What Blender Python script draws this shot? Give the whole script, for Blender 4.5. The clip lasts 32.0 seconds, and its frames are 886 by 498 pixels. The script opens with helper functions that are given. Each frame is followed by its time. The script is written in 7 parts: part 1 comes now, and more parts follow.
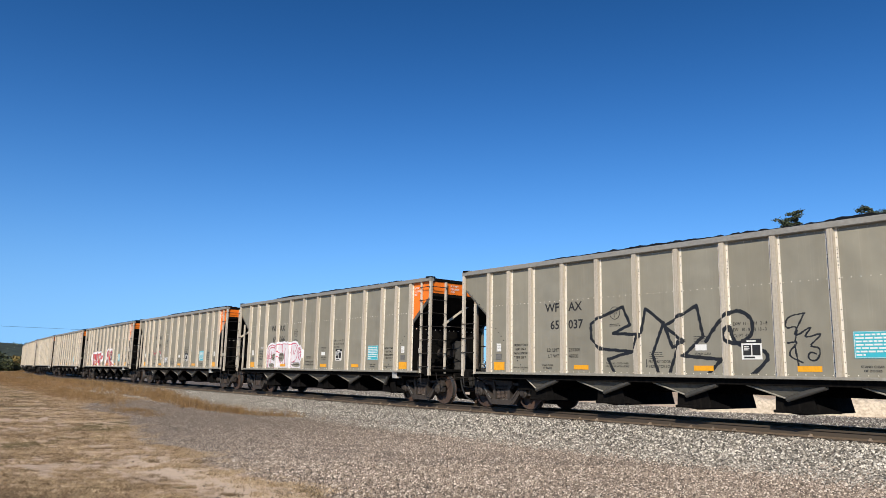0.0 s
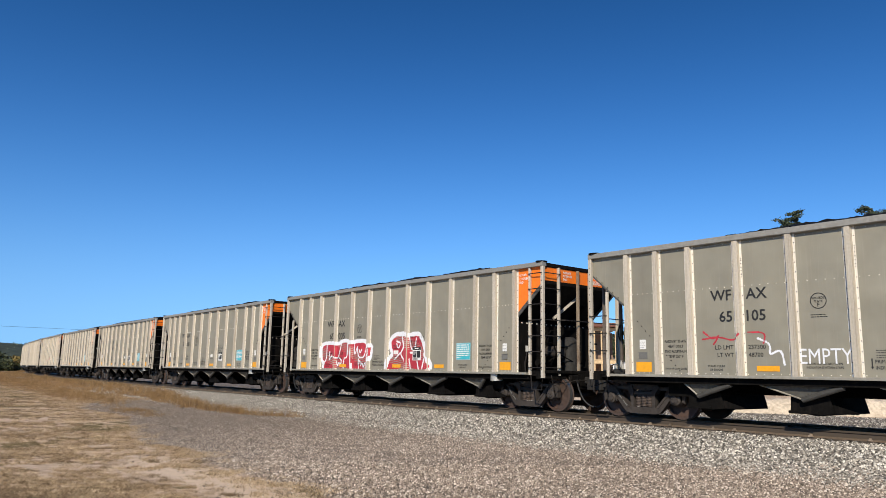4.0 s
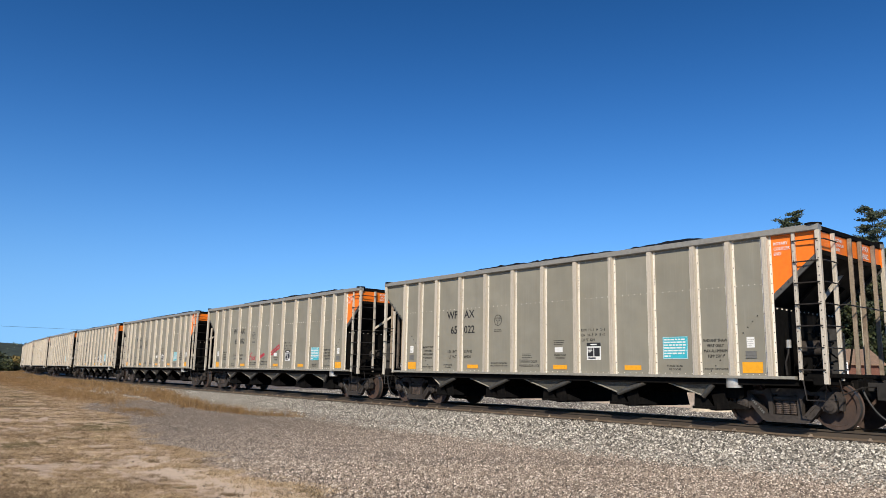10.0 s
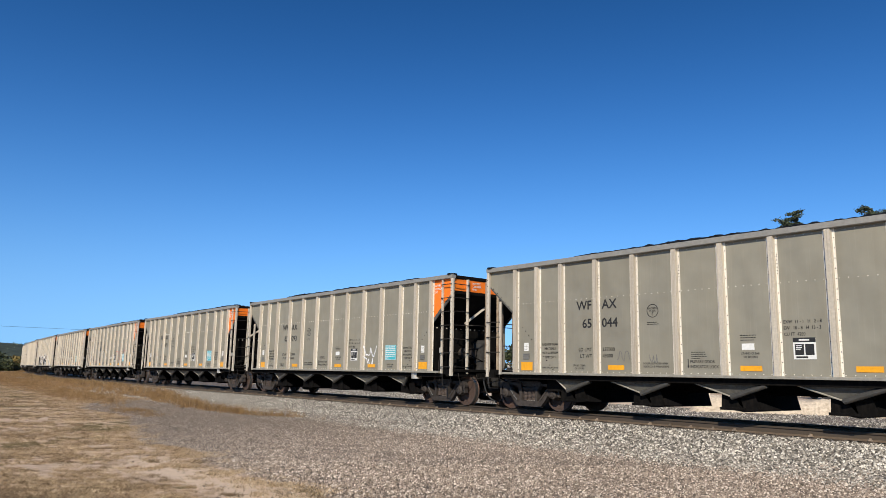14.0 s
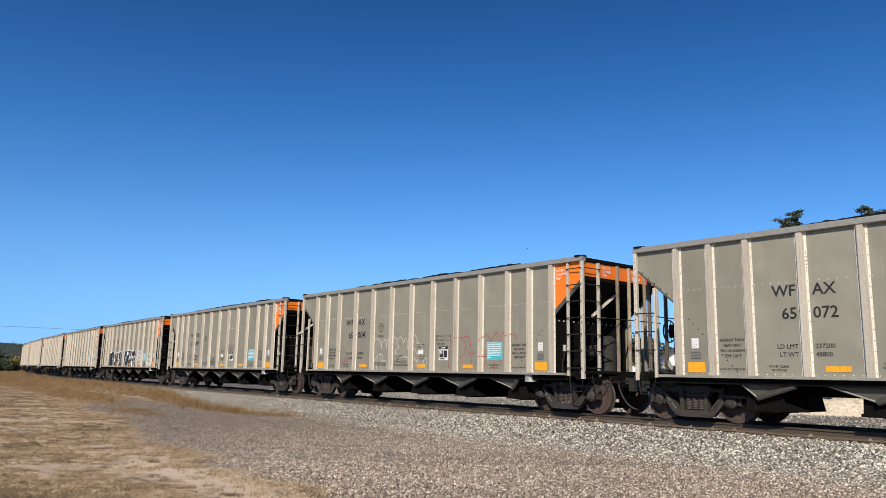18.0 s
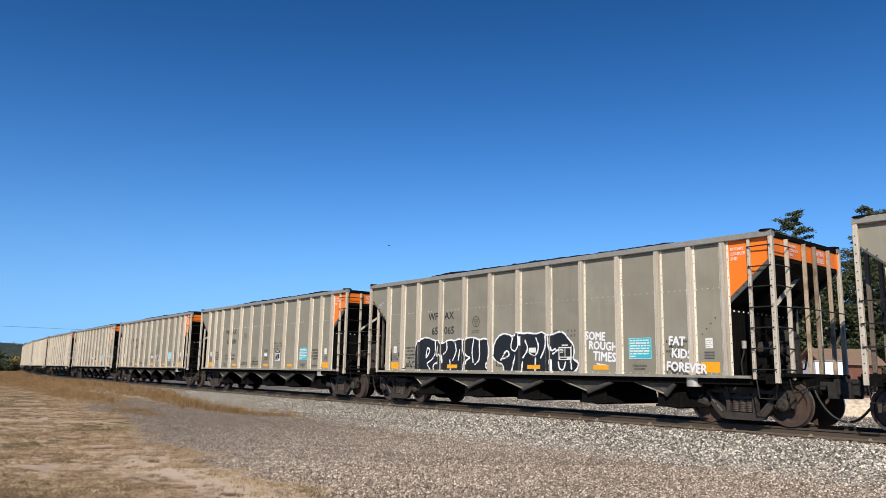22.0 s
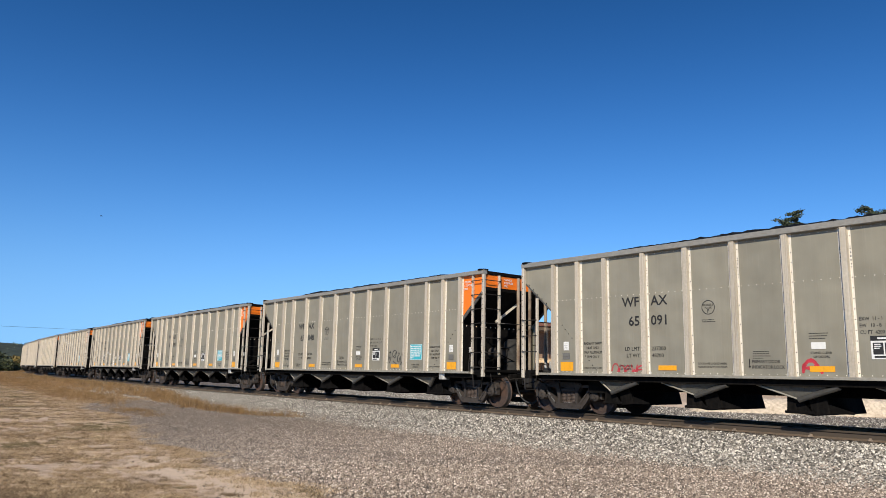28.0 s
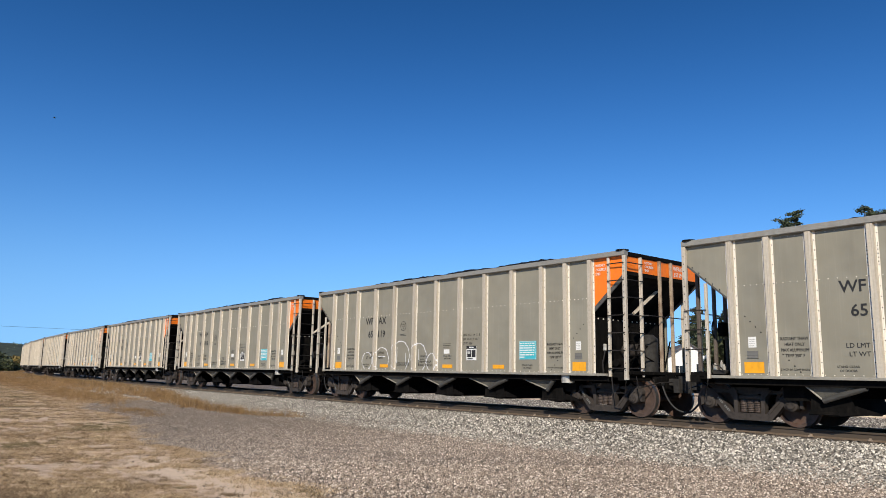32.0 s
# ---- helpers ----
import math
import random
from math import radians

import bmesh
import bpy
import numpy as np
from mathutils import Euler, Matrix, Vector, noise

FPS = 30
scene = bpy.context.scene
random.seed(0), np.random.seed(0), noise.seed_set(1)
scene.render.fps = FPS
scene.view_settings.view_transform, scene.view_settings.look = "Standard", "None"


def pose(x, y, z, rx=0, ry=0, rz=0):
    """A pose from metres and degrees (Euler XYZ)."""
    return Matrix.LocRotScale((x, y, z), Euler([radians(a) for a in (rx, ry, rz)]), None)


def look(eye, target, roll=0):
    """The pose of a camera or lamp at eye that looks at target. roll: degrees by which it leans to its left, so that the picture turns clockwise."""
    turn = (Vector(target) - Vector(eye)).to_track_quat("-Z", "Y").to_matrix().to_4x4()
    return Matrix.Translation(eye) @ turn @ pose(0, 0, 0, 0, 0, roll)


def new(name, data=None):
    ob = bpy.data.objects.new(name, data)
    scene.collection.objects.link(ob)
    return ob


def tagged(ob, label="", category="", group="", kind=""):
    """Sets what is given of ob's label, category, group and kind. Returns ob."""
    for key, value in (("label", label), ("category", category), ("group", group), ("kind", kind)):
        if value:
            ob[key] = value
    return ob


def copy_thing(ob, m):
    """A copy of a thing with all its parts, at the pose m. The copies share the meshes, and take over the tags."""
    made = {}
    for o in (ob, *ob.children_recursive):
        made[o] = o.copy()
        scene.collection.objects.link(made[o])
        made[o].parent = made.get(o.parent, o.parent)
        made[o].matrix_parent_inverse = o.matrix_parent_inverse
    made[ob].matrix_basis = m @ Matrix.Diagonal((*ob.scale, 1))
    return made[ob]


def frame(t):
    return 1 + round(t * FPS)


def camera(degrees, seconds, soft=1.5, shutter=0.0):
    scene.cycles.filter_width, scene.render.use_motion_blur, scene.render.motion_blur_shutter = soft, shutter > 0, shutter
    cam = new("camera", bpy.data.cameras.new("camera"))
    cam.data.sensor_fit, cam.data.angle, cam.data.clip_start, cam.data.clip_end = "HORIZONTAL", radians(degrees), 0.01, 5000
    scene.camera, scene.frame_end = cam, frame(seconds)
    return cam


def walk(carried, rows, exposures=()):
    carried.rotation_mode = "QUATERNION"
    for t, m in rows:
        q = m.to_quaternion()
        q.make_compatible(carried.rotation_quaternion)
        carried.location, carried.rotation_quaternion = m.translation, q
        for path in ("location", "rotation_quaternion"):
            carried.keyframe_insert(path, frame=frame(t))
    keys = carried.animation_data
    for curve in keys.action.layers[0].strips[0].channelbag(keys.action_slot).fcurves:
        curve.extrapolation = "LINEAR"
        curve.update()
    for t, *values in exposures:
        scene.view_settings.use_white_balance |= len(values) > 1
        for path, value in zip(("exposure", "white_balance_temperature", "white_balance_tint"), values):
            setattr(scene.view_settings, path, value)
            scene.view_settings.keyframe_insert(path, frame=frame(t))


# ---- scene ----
EYE_Z = 0.919                       # eye above the rail heads (z = 0)
PITCH = radians(9.708)
cam = camera(62.11, 32.0, soft=0.4)
eye_pose = look((0, 0, EYE_Z), (0, math.cos(PITCH), EYE_Z + math.sin(PITCH)), roll=1.034)
walk(cam, [(0.0, eye_pose), (32.0, eye_pose)])

# ---------------------------------------------------------------- world, sun
TO_SUN = Vector((-0.269, -0.963, 0.0)).normalized()
SUN_EL = radians(32)
TO_SUN = Vector((TO_SUN.x * math.cos(SUN_EL), TO_SUN.y * math.cos(SUN_EL), math.sin(SUN_EL)))
world = bpy.data.worlds.new("sky")
scene.world = world
world.use_nodes = True
wt = world.node_tree
sky = wt.nodes.new("ShaderNodeTexSky")
sky.sky_type = 'NISHITA'
sky.sun_disc = False
sky.sun_elevation = SUN_EL
sky.sun_rotation = math.atan2(TO_SUN.x, TO_SUN.y)
sky.altitude = 3200
sky.air_density = 1.0
sky.dust_density = 0.0
sky.ozone_density = 3.0
wt.nodes["Background"].inputs[1].default_value = 0.128
clear = wt.nodes.new("ShaderNodeHueSaturation")      # a very clear, dry autumn sky
clear.inputs["Hue"].default_value = 0.505
clear.inputs["Saturation"].default_value = 1.28
wt.links.new(sky.outputs[0], clear.inputs["Color"])
# thin dry air: the pale belt at the horizon is weak, and the blue deepens quickly above it
aim = wt.nodes.new("ShaderNodeTexCoord")
split = wt.nodes.new("ShaderNodeSeparateXYZ")
wt.links.new(aim.outputs["Generated"], split.inputs[0])
slope = wt.nodes.new("ShaderNodeMath")
slope.operation = 'MULTIPLY_ADD'
slope.inputs[1].default_value, slope.inputs[2].default_value = 2.2, 0.0
wt.links.new(split.outputs[2], slope.inputs[0])
lift = wt.nodes.new("ShaderNodeMath")
lift.operation = 'MULTIPLY_ADD'
lift.inputs[2].default_value = 0.085
wt.links.new(split.outputs[2], lift.inputs[0])
wt.links.new(slope.outputs[0], lift.inputs[1])
whole = wt.nodes.new("ShaderNodeCombineXYZ")
wt.links.new(split.outputs[0], whole.inputs[0])
wt.links.new(split.outputs[1], whole.inputs[1])
wt.links.new(lift.outputs[0], whole.inputs[2])
unit = wt.nodes.new("ShaderNodeVectorMath")
unit.operation = 'NORMALIZE'
wt.links.new(whole.outputs[0], unit.inputs[0])
wt.links.new(unit.outputs[0], sky.inputs["Vector"])
wt.links.new(clear.outputs[0], wt.nodes["Background"].inputs[0])
sun = new("sun", bpy.data.lights.new("sun", 'SUN'))
sun.data.energy = 5.0
sun.data.angle = radians(0.53)
sun.data.color = (1.0, 0.915, 0.78)
sun.matrix_world = look(TO_SUN * 100, (0, 0, 0))
scene.view_settings.exposure = 0.0


# ---------------------------------------------------------------- materials
def material(name, base, rough=0.6, metal=0.0, vary=0.15, grain=30.0, bump=0.0, stain=0.0, stain_colour=(0.1, 0.08, 0.06),
             stretch=(1, 1, 1), per_thing=0.0, patch=2.0, coords="Object", rust=0.0, rust_colour=(0.2, 0.09, 0.05), shine=0.4, buckle=0.0,
             streak=0.0, streak_colour=(0.5, 0.46, 0.38)):
    """Base colour with fine grain, broad patches, streaked stains and relief."""
    m = bpy.data.materials.new(name)
    m.use_nodes = True
    nt = m.node_tree
    n, link = nt.nodes, nt.links.new
    bsdf = n["Principled BSDF"]
    bsdf.inputs["Roughness"].default_value = rough
    bsdf.inputs["Metallic"].default_value = metal
    bsdf.inputs["Specular IOR Level"].default_value = shine
    tc = n.new("ShaderNodeTexCoord")
    info = n.new("ShaderNodeObjectInfo")
    place = n.new("ShaderNodeVectorMath")
    place.operation = 'ADD'
    link(tc.outputs[coords], place.inputs[0])
    far = n.new("ShaderNodeMath")
    far.operation = 'MULTIPLY'
    far.inputs[1].default_value = 37.0 if coords == "Object" else 0.0
    link(info.outputs["Random"], far.inputs[0])
    link(far.outputs[0], place.inputs[1])

    def tex(scale, detail=3.0, squash=None):
        t = n.new("ShaderNodeTexNoise")
        t.inputs["Scale"].default_value = scale
        t.inputs["Detail"].default_value = detail
        if squash:
            mp = n.new("ShaderNodeMapping")
            mp.inputs["Scale"].default_value = squash
            link(place.outputs[0], mp.inputs[0])
            link(mp.outputs[0], t.inputs["Vector"])
        else:
            link(place.outputs[0], t.inputs["Vector"])
        return t

    def mix(fac, a, b, blend='MIX'):
        x = n.new("ShaderNodeMix")
        x.data_type, x.blend_type = 'RGBA', blend
        if isinstance(fac, float):
            x.inputs[0].default_value = fac
        else:
            link(fac, x.inputs[0])
        for k, c in ((6, a), (7, b)):
            if isinstance(c, tuple):
                x.inputs[k].default_value = (*c[:3], 1)
            else:
                link(c, x.inputs[k])
        return x.outputs[2]

    def ramp(src, lo, hi, a=0.0, b=1.0):
        r = n.new("ShaderNodeMapRange")
        r.inputs[1].default_value, r.inputs[2].default_value = lo, hi
        r.inputs[3].default_value, r.inputs[4].default_value = a, b
        link(src, r.inputs[0])
        return r.outputs[0]

    g1, g2 = tex(grain), tex(patch, 4.0)
    dark = tuple(c * (1 - vary) for c in base)
    light = tuple(min(1.0, c * (1 + vary)) for c in base)
    col = mix(ramp(g1.outputs[0], 0.3, 0.7), dark, light)
    dark2 = tuple(c * (1 - vary * 0.8) for c in base)
    col = mix(ramp(g2.outputs[0], 0.45, 0.7, 0.0, 0.55), col, dark2)
    if stain:
        s1 = tex(6.0, 5.0, stretch)
        col = mix(ramp(s1.outputs[0], 0.52, 0.75, 0.0, stain), col, stain_colour)
    if streak:
        s3 = tex(7.0, 3.0, (5.5, 5.5, 0.12))
        col = mix(ramp(s3.outputs[0], 0.56, 0.74, 0.0, streak), col, streak_colour)
    if rust:
        s2 = tex(3.0, 6.0)
        col = mix(ramp(s2.outputs[0], 0.5, 0.65, 0.0, rust), col, rust_colour)
    if per_thing:
        v = ramp(info.outputs["Random"], 0.0, 1.0, 1 - per_thing, 1 + per_thing)
        hs = n.new("ShaderNodeHueSaturation")
        link(v, hs.inputs["Value"])
        link(col, hs.inputs["Color"])
        col = hs.outputs[0]
    link(col, bsdf.inputs["Base Color"])
    link(ramp(g2.outputs[0], 0.3, 0.7, max(0.05, rough - 0.1), min(1.0, rough + 0.1)), bsdf.inputs["Roughness"])
    if buckle:
        wv = tex(0.9, 1.5)
        bk = n.new("ShaderNodeBump")
        bk.inputs["Strength"].default_value = 1.0
        bk.inputs["Distance"].default_value = buckle
        link(wv.outputs[0], bk.inputs["Height"])
        link(bk.outputs[0], bsdf.inputs["Normal"])
    if bump:
        bp = n.new("ShaderNodeBump")
        bp.inputs["Strength"].default_value = 0.6
        bp.inputs["Distance"].default_value = bump
        link(g1.outputs[0], bp.inputs["Height"])
        link(bp.outputs[0], bsdf.inputs["Normal"])
    return m


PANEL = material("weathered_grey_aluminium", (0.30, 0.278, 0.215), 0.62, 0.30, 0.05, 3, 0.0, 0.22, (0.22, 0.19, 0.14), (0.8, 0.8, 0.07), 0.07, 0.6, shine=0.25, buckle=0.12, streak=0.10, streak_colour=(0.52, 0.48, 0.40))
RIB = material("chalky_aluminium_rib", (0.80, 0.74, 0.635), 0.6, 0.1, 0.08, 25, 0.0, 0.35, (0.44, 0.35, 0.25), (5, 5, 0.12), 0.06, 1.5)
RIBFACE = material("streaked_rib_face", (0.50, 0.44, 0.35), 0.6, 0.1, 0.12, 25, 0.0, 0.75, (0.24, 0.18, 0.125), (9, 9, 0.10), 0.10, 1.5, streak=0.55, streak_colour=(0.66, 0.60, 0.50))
EDGE = material("dark_grey_edge_steel", (0.10, 0.095, 0.085), 0.55, 0.2, 0.2, 14, 0.0, 0.4, (0.05, 0.045, 0.04), (2, 2, 0.5))
CHORD = material("grey_top_chord", (0.29, 0.275, 0.24), 0.5, 0.2, 0.12, 14, 0.0, 0.4, (0.2, 0.18, 0.15), (0.6, 1, 3), 0.04)
SILL = material("light_grey_sill", (0.33, 0.305, 0.25), 0.5, 0.2, 0.15, 14, 0.0, 0.5, (0.14, 0.12, 0.1), (0.6, 1, 3))
BEAM = material("dark_door_beam", (0.075, 0.071, 0.063), 0.42, 0.1, 0.2, 9, 0.0, 0.5, (0.09, 0.08, 0.07), (3, 3, 0.4))
# darker than the side panels: half shade below the sill is in the colour
HOPPER = material("shaded_hopper_aluminium", (0.115, 0.108, 0.09), 0.6, 0.1, 0.2, 9, 0.0, 0.5, (0.07, 0.062, 0.055), (3, 3, 0.4))
# black paint with the shade under and inside the cars mixed in
BLACK = material("shaded_black_steel", (0.0065, 0.006, 0.0055), 0.9, 0.0, 0.3, 14, 0.002, 0.5, (0.022, 0.018, 0.015), (2, 2, 0.5), shine=0.06)
# black paint plus the shade under the overhanging floor, in one colour
SLOPE = material("shaded_black_slope_sheet", (0.007, 0.007, 0.007), 0.6, 0.0, 0.3, 9, 0.0, 0.35, (0.020, 0.018, 0.016), (2, 2, 0.3), shine=0.08)
ORANGE = material("orange_end_paint", (0.86, 0.19, 0.012), 0.45, 0.0, 0.06, 12, 0.0, 0.15, (0.5, 0.15, 0.03), (3, 3, 0.4))
YELLOW = material("yellow_reflective_plate", (0.80, 0.36, 0.015), 0.35, 0.0, 0.08, 12, 0.0, 0.25, (0.45, 0.22, 0.03), (3, 3, 0.5))
POST = material("pale_steel_post", (0.55, 0.49, 0.40), 0.6, 0.1, 0.12, 25, 0.0, 0.5, (0.26, 0.18, 0.11), (6, 6, 0.5), 0.1)
ENDPOST = material("rusty_end_post", (0.37, 0.295, 0.215), 0.65, 0.1, 0.2, 25, 0.0, 0.7, (0.14, 0.085, 0.05), (6, 6, 0.4), 0.25, 2.0, "Object", 0.6, (0.12, 0.06, 0.035))
# post colour for the rear end, its shade away from the sun included
SHADEPOST = material("shaded_end_post", (0.13, 0.105, 0.085), 0.7, 0.1, 0.2, 25, 0.0, 0.6, (0.06, 0.04, 0.03), (6, 6, 0.4), 0.2)
RUNG = material("dark_steel_rung", (0.028, 0.024, 0.021), 0.55, 0.2, 0.3, 25)
BOGIE = material("dusty_cast_steel", (0.046, 0.037, 0.031), 0.8, 0.0, 0.45, 12, 0.004, 0.7, (0.022, 0.019, 0.017), (2, 2, 2), 0.15)
TANK = material("dark_grey_tank_paint", (0.035, 0.033, 0.031), 0.7, 0.0, 0.3, 10, 0.002, 0.4, (0.015, 0.014, 0.013), (2, 2, 1), shine=0.2)
SPRING = material("rusty_spring_steel", (0.085, 0.062, 0.05), 0.7, 0.0, 0.25, 20)
WHEEL = material("brown_wheel_steel", (0.070, 0.046, 0.036), 0.7, 0.1, 0.25, 10, 0.002, 0.5, (0.045, 0.035, 0.03), (1, 1, 1), 0.12, 2.0, "Object", 0.4, (0.12, 0.055, 0.03))
TREAD = material("polished_wheel_tread", (0.30, 0.29, 0.28), 0.35, 0.9, 0.1, 20)
COAL = material("loaded_coal", (0.007, 0.007, 0.007), 0.75, 0.0, 0.5, 14, 0.02, shine=0.15)
INK = material("black_stencil_paint", (0.022, 0.022, 0.022), 0.6, 0.0, 0.3, 25)
WHITE = material("white_stencil_paint", (0.74, 0.73, 0.69), 0.5, 0.0, 0.06, 20)
CYAN = material("turquoise_notice_plate", (0.05, 0.42, 0.50), 0.4, 0.0, 0.08, 10)
LABELGREY = material("faded_grey_tag", (0.16, 0.155, 0.14), 0.5, 0.0, 0.1, 20)
SILVER = material("galvanised_can", (0.52, 0.49, 0.43), 0.4, 0.5, 0.2, 12, 0.0, 0.3, (0.2, 0.17, 0.13), (4, 4, 0.5))
HOSE = material("black_rubber_hose", (0.02, 0.02, 0.02), 0.6, 0.0, 0.3, 30)
RAIL = material("brown_rail_steel", (0.066, 0.049, 0.033), 0.75, 0.0, 0.2, 8, 0.0, 0.5, (0.07, 0.05, 0.04), (1, 1, 1), 0, 1.0, "Generated")
RAILTOP = material("polished_rail_head", (0.075, 0.065, 0.058), 0.6, 0.2, 0.1, 8, shine=0.2)
TIE = material("dark_timber_tie", (0.09, 0.07, 0.055), 0.85, 0.0, 0.3, 10, 0.006)
RAILFOOT = material("dusty_rail_foot", (0.145, 0.105, 0.072), 0.85, 0.0, 0.25, 10, 0.0, 0.4, (0.10, 0.07, 0.05))
CLIP = material("rusty_rail_clip", (0.25, 0.19, 0.135), 0.6, 0.1, 0.3, 20, 0, 0, per_thing=0.4)
SPRAY_BLACK = material("black_spray_paint", (0.012, 0.014, 0.017), 0.5, 0.0, 0.2, 12)
SPRAY_WHITE = material("white_spray_paint", (0.75, 0.75, 0.76), 0.5, 0.0, 0.06, 12)
SPRAY_FAINT = material("thin_white_spray", (0.52, 0.51, 0.48), 0.6, 0.0, 0.12, 12)
SPRAY_RED = material("red_spray_paint", (0.45, 0.035, 0.05), 0.5, 0.0, 0.25, 6)
SPRAY_PINK = material("pale_pink_spray_paint", (0.70, 0.66, 0.67), 0.5, 0.0, 0.10, 4, 0, 0.3, (0.55, 0.40, 0.43))
SPRAY_CRIMSON = material("crimson_spray_paint", (0.50, 0.055, 0.12), 0.5, 0.0, 0.25, 6)


# ---------------------------------------------------------------- mesh helpers
class Geo:
    """Collects vertices and faces of one mesh."""

    def __init__(self):
        self.v, self.f, self.second, self.third = [], [], set(), set()

    def add(self, v, f):
        k = len(self.v)
        self.v += [tuple(p) for p in v]
        self.f += [tuple(i + k for i in q) for q in f]
        return self

    def box(self, x0, x1, y0, y1, z0, z1):
        v = [(x, y, z) for x in (x0, x1) for y in (y0, y1) for z in (z0, z1)]
        return self.add(v, [(0, 1, 3, 2), (4, 6, 7, 5), (0, 4, 5, 1), (2, 3, 7, 6), (0, 2, 6, 4), (1, 5, 7, 3)])

    def prism(self, poly, axis, a0, a1):
        """A polygon of (u, w) pushed along an axis: x takes (y, z), y takes (x, z), z takes (x, y)."""
        put = {"x": lambda a, u, w: (a, u, w), "y": lambda a, u, w: (u, a, w), "z": lambda a, u, w: (u, w, a)}[axis]
        n = len(poly)
        v = [put(a, u, w) for a in (a0, a1) for u, w in poly]
        f = [tuple(range(n)), tuple(range(2 * n - 1, n - 1, -1))] + [(i, (i + 1) % n, n + (i + 1) % n, n + i) for i in range(n)]
        return self.add(v, f)

    def bar(self, x0, x1, y0, y1, z0, z1, axis="x", c=0.008):
        """A box with its long edges chamfered."""
        lim = {"x": (y0, y1, z0, z1, x0, x1), "y": (x0, x1, z0, z1, y0, y1), "z": (x0, x1, y0, y1, z0, z1)}[axis]
        a, b, d, e, s, t = lim
        return self.prism([(a + c, d), (b - c, d), (b, d + c), (b, e - c), (b - c, e), (a + c, e), (a, e - c), (a, d + c)], axis, s, t)

    def cyl(self, p, q, r, n=10, r2=None):
        p, q = Vector(p), Vector(q)
        d = (q - p).normalized()
        u = d.orthogonal().normalized()
        w = d.cross(u)
        r2 = r if r2 is None else r2
        ring = [(math.cos(2 * math.pi * i / n), math.sin(2 * math.pi * i / n)) for i in range(n)]
        v = [p + (u * a + w * b) * r for a, b in ring] + [q + (u * a + w * b) * r2 for a, b in ring]
        f = [tuple(range(n)), tuple(range(2 * n - 1, n - 1, -1))] + [(i, (i + 1) % n, n + (i + 1) % n, n + i) for i in range(n)]
        return self.add(v, f)

    def tube(self, pts, r, n=6):
        pts = [Vector(p) for p in pts]
        rows = []
        for i, p in enumerate(pts):
            d = (pts[min(i + 1, len(pts) - 1)] - pts[max(i - 1, 0)]).normalized()
            u = d.cross(Vector((0.31, 0.17, 0.93)))
            u = (u if u.length > 0.05 else d.orthogonal()).normalized()
            w = d.cross(u)
            rows += [p + (u * math.cos(2 * math.pi * k / n) + w * math.sin(2 * math.pi * k / n)) * r for k in range(n)]
        f = [(i * n + k, i * n + (k + 1) % n, (i + 1) * n + (k + 1) % n, (i + 1) * n + k) for i in range(len(pts) - 1) for k in range(n)]
        m = len(rows)
        return self.add(rows, f + [tuple(range(n)), tuple(range(m - n, m))])

    def lathe(self, prof, n=24, c=(0, 0, 0)):
        """A profile of (radius, y) turned about the y axis."""
        v = [(c[0] + r * math.cos(2 * math.pi * i / n), c[1] + y, c[2] + r * math.sin(2 * math.pi * i / n)) for r, y in prof for i in range(n)]
        m = len(prof)
        f = [(j * n + i, j * n + (i + 1) % n, (j + 1) * n + (i + 1) % n, (j + 1) * n + i) for j in range(m - 1) for i in range(n)]
        return self.add(v, f + [tuple(range(n)), tuple(range((m - 1) * n, m * n))])

    def studs(self, pts, r=0.013, h=0.012):
        """Rivet heads that stand towards -y."""
        for x, y, z in pts:
            self.second |= set(range(len(self.f), len(self.f) + 7))
            ring = [(math.cos(k * math.pi / 3), math.sin(k * math.pi / 3)) for k in range(6)]
            self.add([(x + r * a, y, z + r * b) for a, b in ring] + [(x + 0.55 * r * a, y - h, z + 0.55 * r * b) for a, b in ring],
                     [(k, (k + 1) % 6, 6 + (k + 1) % 6, 6 + k) for k in range(6)] + [(6, 7, 8, 9, 10, 11)])
        return self

    def dark_studs(self, pts, r, h):
        """Rivet heads that take the third material."""
        k = len(self.f)
        self.studs(pts, r, h)
        more = set(range(k, len(self.f)))
        self.second -= more
        self.third |= more
        return self

    def mirror_y(self):
        g = Geo()
        g.second = set(self.second)
        return g.add([(x, -y, z) for x, y, z in self.v], [tuple(reversed(q)) for q in self.f])

    def mirror_x(self):
        g = Geo()
        g.second = set(self.second)
        return g.add([(-x, y, z) for x, y, z in self.v], [tuple(reversed(q)) for q in self.f])

    def mesh(self, name, mat, smooth=True, studs=None, faces=None):
        me = bpy.data.meshes.new(name)
        me.from_pydata(self.v, [], self.f)
        if len(self.v) < 4000:
            bm = bmesh.new()
            bm.from_mesh(me)
            bmesh.ops.recalc_face_normals(bm, faces=bm.faces)
            bm.to_mesh(me)
            bm.free()
        me.materials.append(mat)
        if studs:
            me.materials.append(studs)
            if faces:
                me.materials.append(faces)
            me.polygons.foreach_set("material_index", [1 if i in self.second else 2 if i in self.third and faces else 0 for i in range(len(self.f))])
        if smooth:
            me.polygons.foreach_set("use_smooth", [True] * len(me.polygons))
            me.set_sharp_from_angle(angle=radians(32))
        return me


def part(name, data, parent, label="", loc=(0, 0, 0), rz=0):
    """Links a mesh as one object under a thing or a part."""
    ob = new(name, data)
    ob.parent = parent
    ob.location = loc
    if rz:
        ob.rotation_euler = (0, 0, radians(rz))
    return tagged(ob, label) if label else ob


